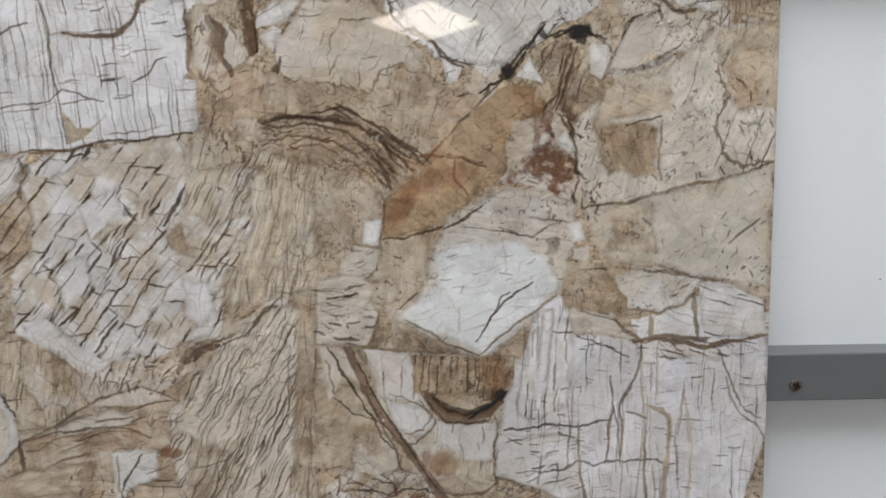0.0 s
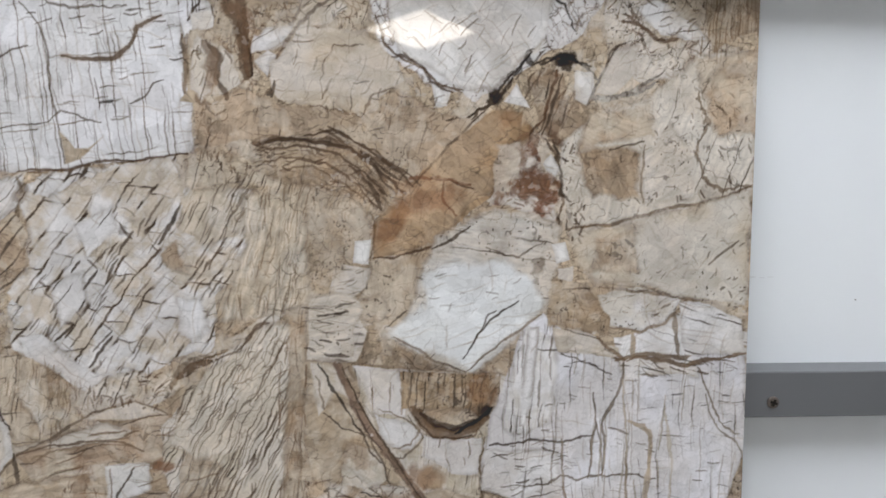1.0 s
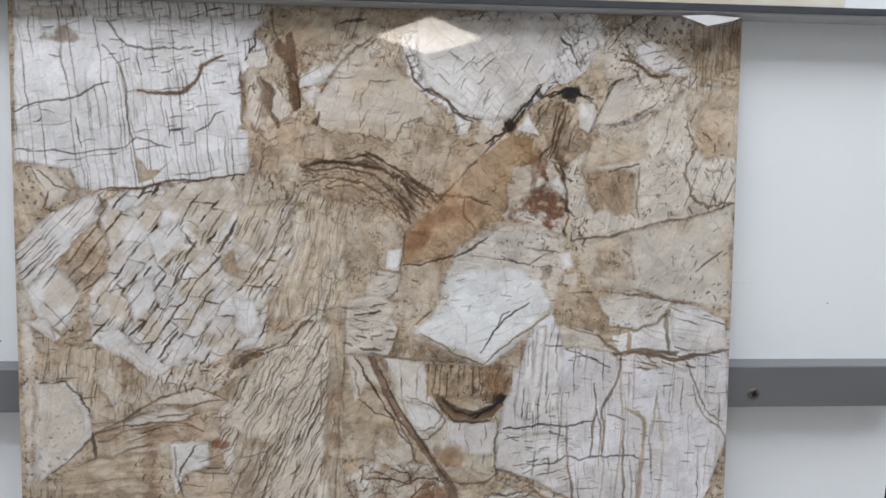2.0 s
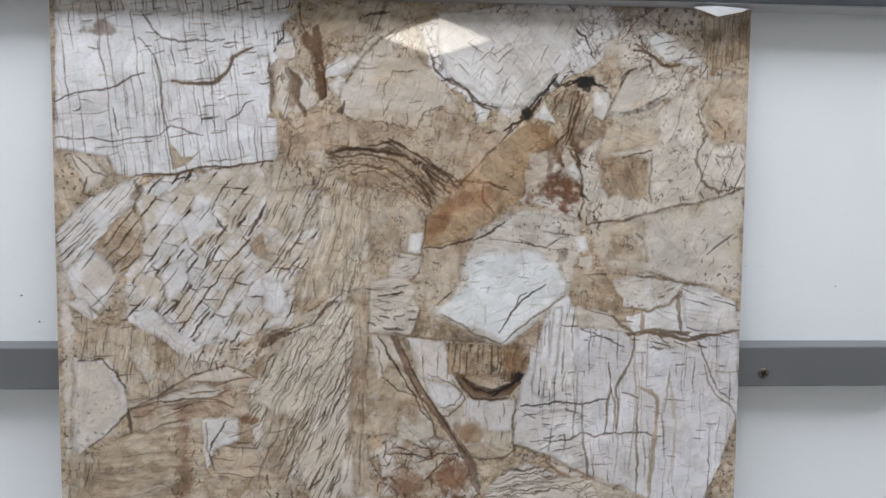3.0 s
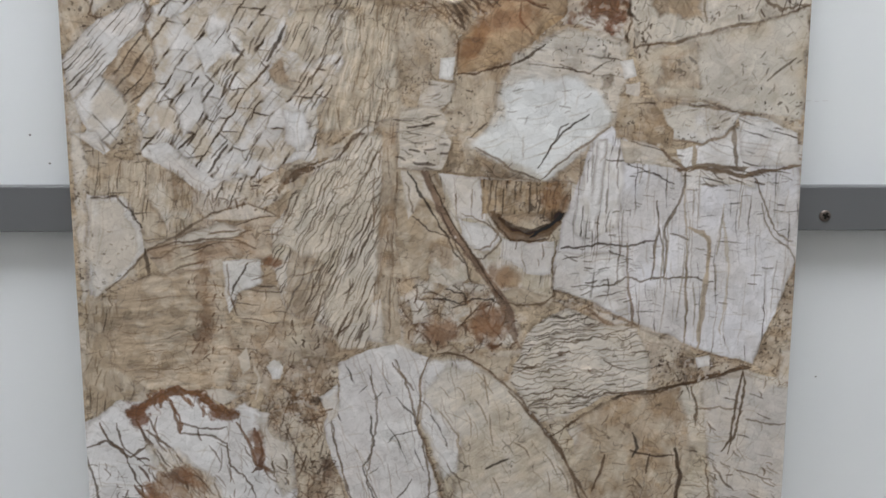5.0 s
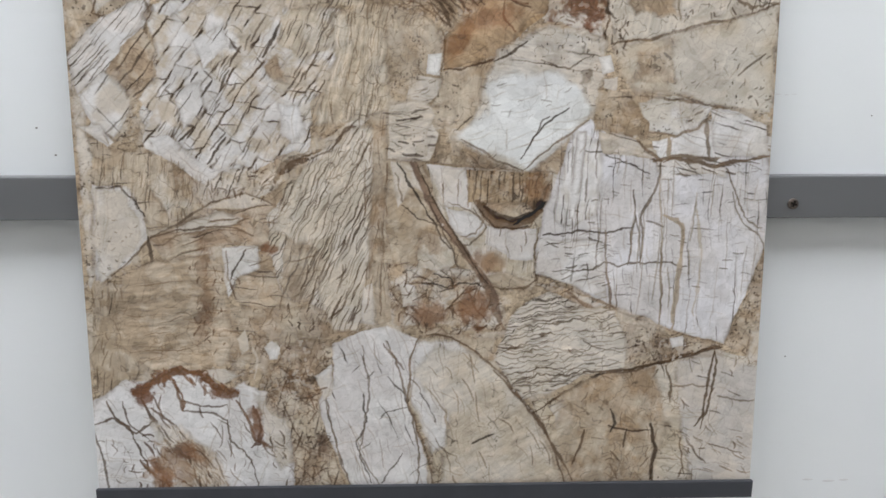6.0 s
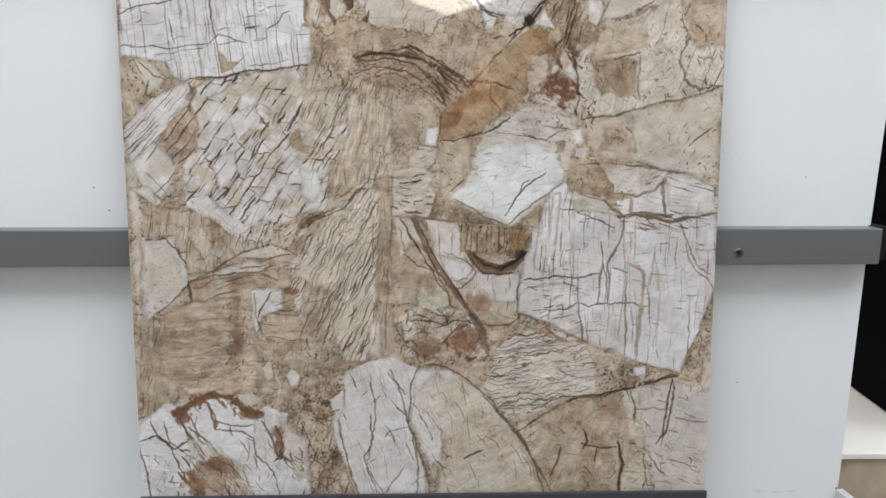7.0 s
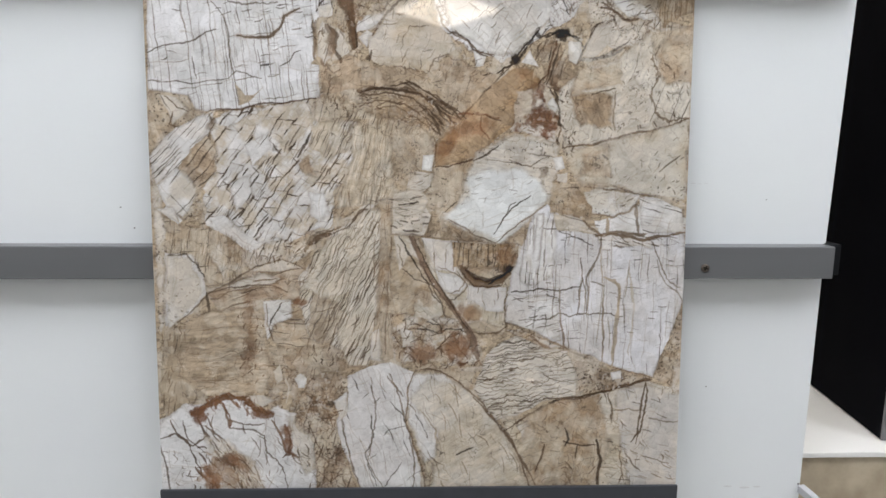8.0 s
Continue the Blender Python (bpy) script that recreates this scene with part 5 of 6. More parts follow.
vein([(282, 467), (298, 458), (316, 449), (334, 436), (348, 425)], 1.4, (110, 88, 68), 0.8, 1.5)
vein([(239, 450), (266, 453), (291, 446), (311, 431), (325, 416)], 1.8, (104, 82, 62), 0.8, 1.8)
vein([(233, 439), (257, 445), (282, 440), (302, 426), (315, 410)], 1.6, (116, 92, 70), 0.75, 2)
vein([(298, 438), (311, 427), (318, 416), (320, 407)], 3.4, (92, 72, 54), 0.75, 1.5)
vein([(307, 449), (320, 438), (334, 428)], 3.0, (80, 62, 48), 0.75, 1.5)
vein([(248, 435), (271, 438), (293, 427), (309, 413)], 1.2, (124, 100, 76), 0.7, 2)
splits([(235, 453), (275, 455), (307, 438), (318, 411), (293, 420), (266, 432), (235, 435)], 60, -10, 28, (4, 12), (0.5, 1.4), (108, 84, 64), 0.75, 1.5)
splits([(298, 449), (334, 427), (317, 407), (302, 429)], 40, -42, 9, (6, 16), (0.5, 1.6), (96, 74, 56), 0.75, 1.5)
# the white plate in the middle and its pale surround
fragment([(360, 388), (387, 400), (405, 408), (447, 396), (452, 371), (444, 339), (432, 325), (414, 306), (384, 286), (361, 294), (325, 314), (341, 329), (346, 350), (353, 371)], (208, 200, 190), (220, 216, 210), warp=4, soft=2.5, grain=20, lines=((-8, 12, 0.7, 0.4, 5, 22), (45, 16, 0.6, 0.25, 4, 12)), specks=0.3)
fragment([(354, 360), (376, 370), (408, 369), (431, 359), (439, 339), (428, 322), (405, 304), (383, 287), (373, 296), (345, 306), (327, 315), (353, 338)], (226, 229, 230), (234, 238, 241), warp=6, soft=3.6, rim=0.0, grain=30, fibre=0.3)
splits([(355, 361), (432, 359), (435, 336), (384, 292), (335, 313)], 26, 25, 25, (4, 12), (0.4, 1.0), (150, 142, 134), 0.6, 1)
vein([(381, 297), (389, 311), (398, 322), (409, 332), (421, 339)], 1.4, (84, 74, 66), 0.85, 1)
vein([(390, 312), (400, 329), (406, 333)], 1.0, DARK, 0.75, 1)
vein([(330, 313), (359, 297), (382, 287)], 1.6, (132, 112, 92), 0.7, 1.5)
vein([(384, 288), (398, 301), (423, 318), (439, 329)], 1.8, (136, 116, 96), 0.75, 1.2)
vein([(357, 379), (373, 387), (385, 396)], 1.6, (96, 78, 62), 0.8, 1)
vein([(397, 380), (413, 375), (424, 373), (440, 384)], 1.1, (110, 92, 76), 0.7, 2)
fragment([(301, 338), (321, 345), (328, 334), (319, 324), (307, 328)], (192, 166, 140), SAND, warp=2, specks=0.5)
blotch(437, 365, 5, 8, (112, 92, 70), 0.65, -10, 1.1)
# upper right: bleached fields with squared tan blocks
fragment([(452, 458), (475, 478), (516, 490), (556, 522), (599, 526), (600, 423), (542, 409), (491, 397), (463, 396), (449, 421)], (212, 203, 190), (222, 216, 207), warp=3, soft=1.5, bleach=0.2, grain=34, specks=0.4, lines=((70, 16, 0.6, 0.22), (8, 20, 0.6, 0.2)))
fragment([(552, 519), (599, 527), (600, 468), (570, 463), (560, 495)], (190, 168, 144), SAND, warp=4, soft=2, specks=0.3)
fragment([(466, 451), (494, 458), (513, 451), (511, 417), (477, 417), (469, 431)], (176, 151, 124), (188, 166, 140), warp=3.5, soft=2.4, fibre=0.8, bleach=0.2)
fragment([(475, 478), (518, 488), (522, 463), (480, 456), (462, 451)], (188, 164, 138), SAND, warp=4, soft=2.5)
fragment([(513, 447), (535, 472), (552, 454), (554, 418), (514, 412)], (208, 199, 187), CREAM, warp=3, soft=2, specks=0.3)
splits([(456, 484), (596, 522), (598, 418), (463, 399)], 75, 100, 38, (3, 8), (0.5, 1.3), (112, 94, 76), 0.7, 0.8, 0.8)
splits([(548, 499), (586, 491), (586, 423), (558, 418)], 40, 110, 25, (3, 9), (0.6, 1.7), (104, 86, 66), 0.8, 0.8)
vein([(555, 495), (562, 472), (555, 450), (563, 427), (576, 422), (598, 426)], 2.2, (128, 108, 86), 0.75, 4)
vein([(514, 413), (514, 436), (515, 456)], 1.8, (140, 120, 96), 0.7, 2)
vein([(489, 453), (501, 457), (515, 459)], 1.4, (110, 94, 76), 0.8, 1.5)
vein([(459, 393), (491, 397), (519, 404), (542, 412), (563, 413), (599, 427)], 2.4, (124, 102, 78), 0.8, 1.5)
fragment([(461, 390), (496, 395), (542, 408), (598, 424), (598, 335), (564, 343), (540, 343), (516, 351), (483, 353), (466, 367)], (217, 212, 203), (203, 189, 169), warp=2, soft=1.2, grain=40, specks=0.35)
fragment([(482, 387), (510, 394), (512, 362), (478, 362)], (186, 164, 140), SAND, warp=4, soft=2)
splits([(463, 390), (542, 406), (596, 420), (597, 342), (516, 353), (474, 357)], 55, 45, 40, (3, 9), (0.4, 1.2), (114, 98, 82), 0.7, 0.8, 0.6)
vein([(568, 367), (579, 377), (590, 385)], 1.5, (112, 96, 80), 0.8, 1)
vein([(503, 386), (509, 381)], 2.4, DARK, 0.8, 0.6)
fragment([(323, 574), (449, 577), (439, 537), (421, 513), (401, 493), (373, 497), (356, 509), (333, 519)], (218, 214, 210), (228, 227, 227), warp=2.5, soft=1.2, rim=0.3, grain=26)
vein([(221, 559), (223, 529), (227, 501)], 9.0, (112, 88, 66), 0.8, 2)
vein([(225, 538), (227, 516), (229, 501)], 2.4, (70, 54, 42), 0.8, 1.5)
vein([(198, 525), (207, 512), (204, 498), (212, 485)], 4.0, (108, 86, 66), 0.75, 2)
vein([(181, 528), (183, 507), (181, 487)], 3.0, (116, 96, 76), 0.75, 2)
fragment([(187, 520), (199, 516), (202, 496), (193, 481), (186, 494)], (218, 209, 196), CREAM, warp=2, soft=1.2, lines=((70, 9, 0.8, 0.4),))
# the dark seam up the middle, knots and crumbled fillings
splits([(443, 457), (457, 467), (477, 399), (464, 371), (442, 403)], 45, 110, 35, (3, 8), (0.6, 1.8), (98, 76, 58), 0.8, 0.8)
splits([(402, 443), (429, 450), (454, 403), (403, 403)], 40, 20, 45, (3, 9), (0.6, 1.8), (126, 86, 62), 0.75, 0.8)
fragment([(404, 455), (422, 457), (425, 441), (416, 421), (403, 416), (403, 439)], (206, 192, 176), CREAM, warp=3, soft=1.2, specks=0.5)
blotch(432, 428, 17, 10, (136, 96, 70), 0.7, -20, 1.1)
blotch(444, 417, 8, 8, (122, 86, 62), 0.7, 0, 1.1)
vein([(441, 460), (448, 448), (446, 430), (454, 412), (452, 396)], 2.6, (104, 80, 60), 0.75, 3)
splits([(428, 515), (451, 520), (459, 480), (443, 460), (429, 471)], 18, 65, 12, (8, 22), (0.6, 1.6), (100, 78, 58), 0.75, 2)
vein([(401, 488), (410, 499), (421, 511), (429, 521)], 1.7, SOOT, 0.8, 2)
splits([(395, 484), (419, 515), (432, 526), (428, 511), (406, 484)], 14, 50, 12, (4, 11), (0.6, 1.8), (70, 54, 42), 0.8, 1)
blotch(401, 489, 5, 5, SOOT, 0.8, 40, 1.3)
blotch(454, 517, 8, 5, SOOT, 0.8, -15, 1.5)
vein([(435, 515), (451, 519), (469, 514), (476, 505)], 1.2, DARK, 0.75, 2.5)
vein([(475, 488), (488, 492), (504, 495), (529, 510)], 2.4, (76, 60, 48), 0.8, 2)
vein([(474, 489), (481, 507), (488, 524), (498, 530)], 1.6, DARK, 0.8, 1.5)
vein([(343, 425), (370, 454), (397, 481), (401, 488)], 1.4, DARK, 0.75, 1.2)
splits([(356, 492), (383, 492), (397, 484), (370, 457), (352, 465)], 16, 45, 15, (5, 14), (0.5, 1.8), (90, 72, 56), 0.75, 1)
# the upper edge: white, cracked every way
splits([(346, 523), (382, 576), (445, 577), (428, 524), (397, 492), (365, 501)], 36, 55, 10, (6, 20), (0.4, 1.1), (136, 120, 104), 0.7, 1.5)
splits([(266, 512), (382, 576), (401, 497), (320, 483)], 26, -40, 25, (5, 16), (0.4, 1.2), (136, 116, 96), 0.7, 2)
splits([(474, 516), (485, 578), (549, 579), (552, 522), (507, 494)], 45, 40, 30, (4, 14), (0.4, 1.4), (124, 104, 84), 0.7, 2)
splits([(556, 522), (556, 579), (598, 580), (599, 527)], 40, 88, 5, (8, 20), (0.5, 1.1), (140, 114, 88), 0.7, 0.8)
splits([(235, 490), (262, 556), (293, 530), (356, 510), (266, 477)], 35, 50, 35, (5, 16), (0.4, 1.2), (128, 108, 88), 0.7, 2)
vein([(328, 517), (338, 517), (351, 509), (356, 499), (372, 493)], 2.2, (100, 80, 64), 0.8, 1.5)
vein([(496, 545), (509, 543), (523, 532), (537, 534)], 3.0, (128, 104, 84), 0.8, 2)
splits([(187, 520), (222, 533), (226, 459), (186, 450)], 45, 75, 25, (4, 14), (0.5, 1.6), (126, 104, 82), 0.7, 2)
# -- lower half --
splits([(15, 299), (81, 297), (121, 269), (85, 241), (49, 260), (19, 278)], 95, 84, 6, (6, 20), (0.4, 0.9), (150, 128, 104), 0.65, 1.2)
splits([(103, 278), (153, 290), (175, 283), (162, 260), (121, 255)], 60, 65, 35, (3, 10), (0.5, 1.8), (110, 88, 70), 0.8, 0.8)
splits([(85, 241), (162, 260), (202, 236), (202, 194), (66, 214)], 45, 8, 12, (8, 26), (0.5, 1.4), (132, 108, 84), 0.75, 2)
fragment([(14, 273), (39, 270), (52, 242), (53, 227), (16, 189), (11, 232)], (222, 218, 214), (212, 204, 194), warp=3, soft=1.5, grain=16)
splits([(14, 260), (51, 237), (16, 191)], 30, 60, 60, (2, 5), (0.5, 1.2), (140, 126, 112), 0.7, 0.5)
fragment([(175, 260), (194, 290), (216, 302), (239, 324), (262, 324), (262, 250), (248, 203), (239, 146), (216, 146), (202, 184), (221, 232), (184, 222), (166, 236)], (213, 203, 188), (222, 215, 205), warp=3, soft=1.8, lines=((63, 4.4, 0.7, 0.62, 5, 34, 18), (60, 8.5, 1.0, 0.45, 5, 30)), ink=(112, 94, 76))
splits([(171, 255), (203, 292), (248, 320), (257, 259), (202, 236)], 55, 58, 16, (6, 18), (0.5, 1.3), (128, 108, 88), 0.75, 2.5)
splits([(202, 232), (248, 260), (244, 203), (230, 146), (202, 151), (184, 185)], 60, 62, 6, (14, 36), (0.5, 1.7), (106, 86, 68), 0.8, 2.5)
vein([(175, 284), (185, 292), (197, 297)], 4.5, (116, 90, 66), 0.8, 2)
vein([(196, 296), (216, 304), (226, 315), (231, 322), (239, 324)], 2.0, (110, 92, 76), 0.8, 1.5)
fragment([(252, 333), (266, 334), (265, 290), (262, 231), (256, 165), (248, 231), (254, 278)], (176, 150, 122), SAND, warp=2.5, soft=2, alpha=0.85)
splits([(246, 333), (267, 334), (262, 165), (244, 165)], 40, 86, 5, (10, 28), (0.5, 1.2), (132, 104, 78), 0.7, 1.5)
fragment([(269, 343), (298, 346), (308, 334), (299, 315), (301, 299), (266, 297)], (212, 202, 188), CREAM, warp=1.5, specks=0.2)
splits([(270, 342), (296, 344), (301, 334), (295, 315), (296, 300), (268, 299)], 24, -3, 9, (8, 20), (0.6, 2.0), (92, 78, 66), 0.85, 0.8)
splits([(284, 370), (307, 366), (301, 345), (287, 345)], 10, 15, 12, (5, 12), (0.5, 1.2), (130, 114, 98), 0.7, 0.8)
# the pale seam, the smile and the knots
vein([(290, 294), (296, 273), (309, 250), (327, 224), (344, 198), (353, 183), (361, 159), (368, 145)], 5.2, (152, 128, 108), 0.9, 1)
vein([(295, 283), (307, 257), (325, 230), (341, 203), (353, 187)], 1.1, (84, 66, 52), 0.75, 1)
vein([(292, 292), (302, 266), (320, 236), (336, 210)], 0.8, (96, 78, 62), 0.6, 1)
fragment([(334, 288), (405, 285), (399, 250), (387, 259), (359, 259), (336, 259)], (196, 172, 142), (178, 148, 114), warp=1.5, grain=12, lines=((88, 5, 0.8, 0.5, 2, 14),), specks=0.5)
blotch(394, 271, 12, 18, (150, 112, 78), 0.55, 0, 0.7)
vein([(344, 259), (352, 249), (362, 239), (376, 238), (387, 243), (401, 252)], 8.0, (132, 104, 76), 0.85, 1.2)
vein([(350, 255), (362, 246), (376, 245), (390, 250)], 4.0, (70, 54, 40), 0.8, 1)
vein([(376, 239), (385, 246), (394, 250), (403, 259)], 3.0, (36, 26, 20), 0.9, 1)
vein([(346, 252), (359, 237), (376, 235), (388, 238)], 1.2, (96, 76, 58), 0.8, 1)
blotch(399, 257, 7, 5, (40, 30, 22), 0.85, 20, 0.8)
splits([(303, 283), (336, 283), (350, 236), (392, 236), (402, 193), (360, 212), (327, 236)], 26, 88, 12, (6, 18), (0.4, 1.1), (140, 120, 100), 0.7, 1)
vein([(341, 254), (352, 236), (336, 222), (328, 221)], 1.0, (120, 102, 84), 0.7, 1.5)
blotch(358, 204, 11, 9, (184, 158, 128), 0.8, 0, 0.6)
vein([(299, 248), (313, 236), (327, 203)], 1.2, DARK, 0.7, 1.5)
# the great white block: bars at its near side, long uprights, short cross cracks
splits([(412, 315), (454, 315), (459, 216), (411, 231)], 26, 87, 2.5, (16, 48), (0.5, 1.7), (128, 114, 100), 0.75, 0.8)
fragment([(429, 319), (438, 320), (435, 273), (429, 245), (423, 245), (426, 287)], (230, 230, 232), WHITE, warp=0.8, rim=0.5)
splits([(457, 297), (595, 283), (591, 152), (465, 168)], 48, 88, 2.5, (16, 60), (0.5, 1.5), (172, 162, 148), 0.75, 1.2)
splits([(410, 297), (595, 283), (591, 157), (417, 188)], 75, -5, 7, (3, 11), (0.4, 1.2), (122, 110, 98), 0.75, 0.6)
splits([(406, 235), (463, 230), (460, 168), (412, 188)], 36, 10, 14, (4, 12), (0.5, 1.6), (108, 94, 80), 0.8, 1)
vein([(506, 223), (508, 192), (509, 143)], 1.5, (150, 134, 116), 0.75, 1)
vein([(508, 247), (521, 244), (526, 230), (524, 197), (520, 143)], 3.2, (186, 168, 146), 0.8, 1)
vein([(456, 235), (458, 202), (462, 168)], 1.8, (146, 130, 114), 0.75, 1.2)
vein([(568, 268), (576, 244), (595, 230), (599, 220)], 1.3, (150, 136, 120), 0.75, 1.5)
splits([(509, 290), (599, 294), (598, 278), (561, 283), (509, 280)], 30, -12, 16, (5, 14), (0.5, 1.5), (118, 100, 82), 0.75, 1.5)
splits([(483, 350), (545, 348), (531, 327), (493, 330)], 26, 10, 25, (3, 9), (0.5, 1.5), (112, 96, 80), 0.75, 0.8)
fragment([(545, 339), (561, 341), (595, 325), (598, 299), (551, 297)], (220, 217, 214), WHITE, warp=1.5, lines=((-18, 7, 0.9, 0.5, 2, 16),))
fragment([(444, 322), (446, 357), (474, 353), (493, 325), (489, 316), (465, 318)], (174, 152, 126), TAN, warp=2.5, specks=0.4, lines=((2, 7, 0.9, 0.4),))
fragment([(447, 320), (470, 318), (499, 304), (501, 297), (452, 301)], (208, 197, 182), CREAM, warp=2, lines=((-15, 9, 0.9, 0.4),))
vein([(482, 313), (492, 304), (505, 294)], 2.8, (138, 114, 90), 0.8, 1.5)
vein([(506, 294), (518, 296), (542, 293), (552, 290), (599, 299)], 3.2, (140, 116, 90), 0.85, 2)
# lower left: brown fibrous ground
fragment([(36, 203), (59, 208), (104, 213), (122, 208), (124, 116), (54, 108), (24, 138)], (196, 176, 152), (208, 192, 172), warp=4, soft=4, grain=26, fibre=0.9, lines=((4, 7, 0.5, 0.35, 5, 22),), ink=(150, 124, 96))
blotch(106, 181, 6, 42, (150, 114, 82), 0.4, 3, 1.4)
blotch(105, 160, 9, 14, (144, 108, 78), 0.35, 0, 1.4)
splits([(31, 171), (126, 170), (129, 113), (33, 116)], 36, 2, 8, (8, 28), (0.4, 1.1), (146, 118, 90), 0.65, 2)
splits([(91, 208), (122, 208), (119, 127), (92, 127)], 40, 80, 25, (3, 9), (0.5, 1.5), (112, 80, 54), 0.75, 0.8)
splits([(6, 192), (35, 192), (27, 105), (4, 106)], 35, 82, 10, (6, 20), (0.4, 1.1), (140, 118, 92), 0.7, 1.5)
splits([(127, 192), (174, 197), (194, 137), (134, 116)], 45, 70, 40, (4, 12), (0.5, 1.3), (128, 102, 78), 0.7, 1.5)
fragment([(155, 131), (162, 137), (168, 131), (165, 120), (158, 120)], (222, 216, 206), WHITE, warp=1)
fragment([(130, 140), (138, 148), (141, 131), (135, 124)], CREAM, (214, 204, 190), warp=1.5)
vein([(144, 132), (148, 116), (144, 102)], 2.0, (220, 210, 196), 0.7, 2)
splits([(173, 170), (216, 175), (215, 137), (178, 143)], 40, 75, 30, (3, 9), (0.5, 1.6), (112, 90, 70), 0.75, 0.8)
splits([(264, 218), (365, 185), (365, 141), (263, 148)], 70, 40, 50, (4, 14), (0.5, 1.8), (110, 82, 60), 0.75, 2)
blotch(341, 165, 15, 17, (158, 116, 82), 0.5, 0, 1.0)
blotch(299, 163, 14, 13, (170, 132, 102), 0.45, 0, 1.0)
# white lumps under their crust
fragment([(0, 81), (13, 89), (27, 101), (37, 89), (50, 90), (60, 108), (81, 112), (104, 100), (117, 88), (136, 100), (149, 88), (148, 71), (170, 65), (178, 31), (168, -3), (-3, -4)], (226, 226, 229), (232, 233, 237), warp=2.5, soft=1.0, rim=0.4, grain=30, fibre=0.4)
vein([(45, 89), (54, 101), (67, 108), (82, 112), (99, 105), (109, 94), (123, 89)], 2.8, (134, 92, 62), 0.85, 3)
splits([(49, 104), (82, 115), (114, 104), (128, 82), (106, 88), (80, 104), (63, 94)], 44, -62, 22, (5, 14), (0.8, 3.2), (140, 98, 66), 0.85, 1)
blotch(45, 89, 10, 9, (128, 86, 56), 0.85, 0, 1.2)
blotch(115, 90, 9, 7, (136, 96, 66), 0.8, -20, 1.3)
vein([(72, 101), (77, 83), (80, 72)], 2.4, (128, 96, 70), 0.85, 1.5)
vein([(13, 83), (19, 68), (31, 58), (35, 52)], 2.0, (118, 94, 72), 0.85, 2)
vein([(1, 61), (17, 67), (38, 52), (52, 63)], 1.8, (118, 96, 76), 0.8, 2)
vein([(43, 86), (52, 66), (63, 44), (85, 26), (100, 3)], 2.6, (112, 86, 62), 0.85, 2)
vein([(52, 75), (73, 58), (86, 43)], 2.0, (118, 92, 70), 0.8, 2)
vein([(34, 52), (44, 27), (56, -2)], 1.6, (120, 98, 78), 0.8, 2)
vein([(0, 53), (6, 33), (9, -1)], 2.0, (108, 94, 80), 0.8, 1.5)
vein([(80, 72), (106, 70), (119, 63)], 1.6, (112, 94, 78), 0.75, 1.5)
vein([(128, 82), (139, 63), (142, 43), (158, 37)], 2.4, (140, 104, 72), 0.8, 2)
blotch(147, 57, 5, 17, (148, 108, 74), 0.7, 8, 1.3)
fragment([(51, 63), (78, 56), (107, 32), (120, -4), (52, -3), (56, 29)], (204, 186, 164), (224, 219, 214), warp=6, soft=3, grain=10, bleach=0.5, alpha=0.85)
fragment([(144, 88), (170, 66), (179, 25), (166, 17), (153, 43)], (208, 194, 176), CREAM, warp=4, soft=3, alpha=0.7)
splits([(53, 83), (84, 60), (119, -4), (92, -4), (61, 38)], 26, -58, 9, (9, 26), (0.8, 2.2), (104, 78, 56), 0.85, 1.5)
splits([(45, 44), (115, 37), (119, -3), (43, -3)], 60, -55, 25, (5, 18), (0.6, 2.4), (122, 84, 54), 0.8, 2)
blotch(59, 15, 11, 16, (136, 92, 58), 0.7, 15, 1.3)
blotch(91, 32, 8, 12, (150, 112, 78), 0.5, 30, 1.3)
splits([(2, 81), (53, 86), (116, 68), (170, 48), (163, -3), (0, -1)], 46, -58, 30, (6, 24), (0.5, 1.7), (116, 90, 68), 0.8, 2.5)
vein([(77, 83), (95, 76), (119, 78)], 1.3, (112, 92, 74), 0.75, 2)
vein([(119, 63), (122, 43), (139, 26), (145, -3)], 1.4, (116, 94, 74), 0.75, 2)
vein([(26, 83), (31, 61), (51, 44)], 1.4, (112, 90, 70), 0.75, 2)
splits([(0, 44), (51, 44), (48, -2), (0, -1)], 26, 60, 50, (4, 12), (0.5, 1.5), (116, 96, 78), 0.75, 1.5)
splits([(117, 82), (178, 65), (174, -3), (114, -3)], 40, -60, 20, (6, 18), (0.5, 1.4), (128, 108, 88), 0.75, 2)
# the two lobes at the foot
splits([(206, 87), (226, 131), (279, 137), (300, 1), (234, -1)], 26, -72, 8, (14, 42), (0.4, 1.1), (160, 146, 130), 0.65, 3)
fragment([(287, 103), (307, 132), (338, 124), (365, 105), (402, 54), (422, 1), (310, 1), (319, 69)], (210, 198, 180), (222, 216, 207), warp=3, soft=2.5, grain=24, alpha=0.85)
splits([(284, 109), (311, 136), (365, 108), (410, 46), (411, 0), (306, 1)], 55, -68, 16, (8, 30), (0.5, 1.4), (142, 120, 96), 0.7, 3)
vein([(208, 82), (216, 36), (227, 2)], 1.3, (138, 122, 106), 0.7, 1.5)
vein([(242, 131), (247, 81), (237, 30), (256, -2)], 1.4, (136, 122, 110), 0.75, 2)
vein([(263, 137), (276, 103), (281, 81), (292, 30), (289, -2)], 1.6, (140, 122, 104), 0.8, 2)
vein([(339, 38), (350, 43), (359, 48)], 1.6, (100, 88, 74), 0.8, 1)
splits([(171, 110), (209, 104), (212, -1), (179, -1)], 60, 65, 45, (4, 14), (0.5, 2.0), (118, 90, 66), 0.75, 2)
blotch(177, 101, 14, 10, (124, 96, 68), 0.65, 0, 1.2)
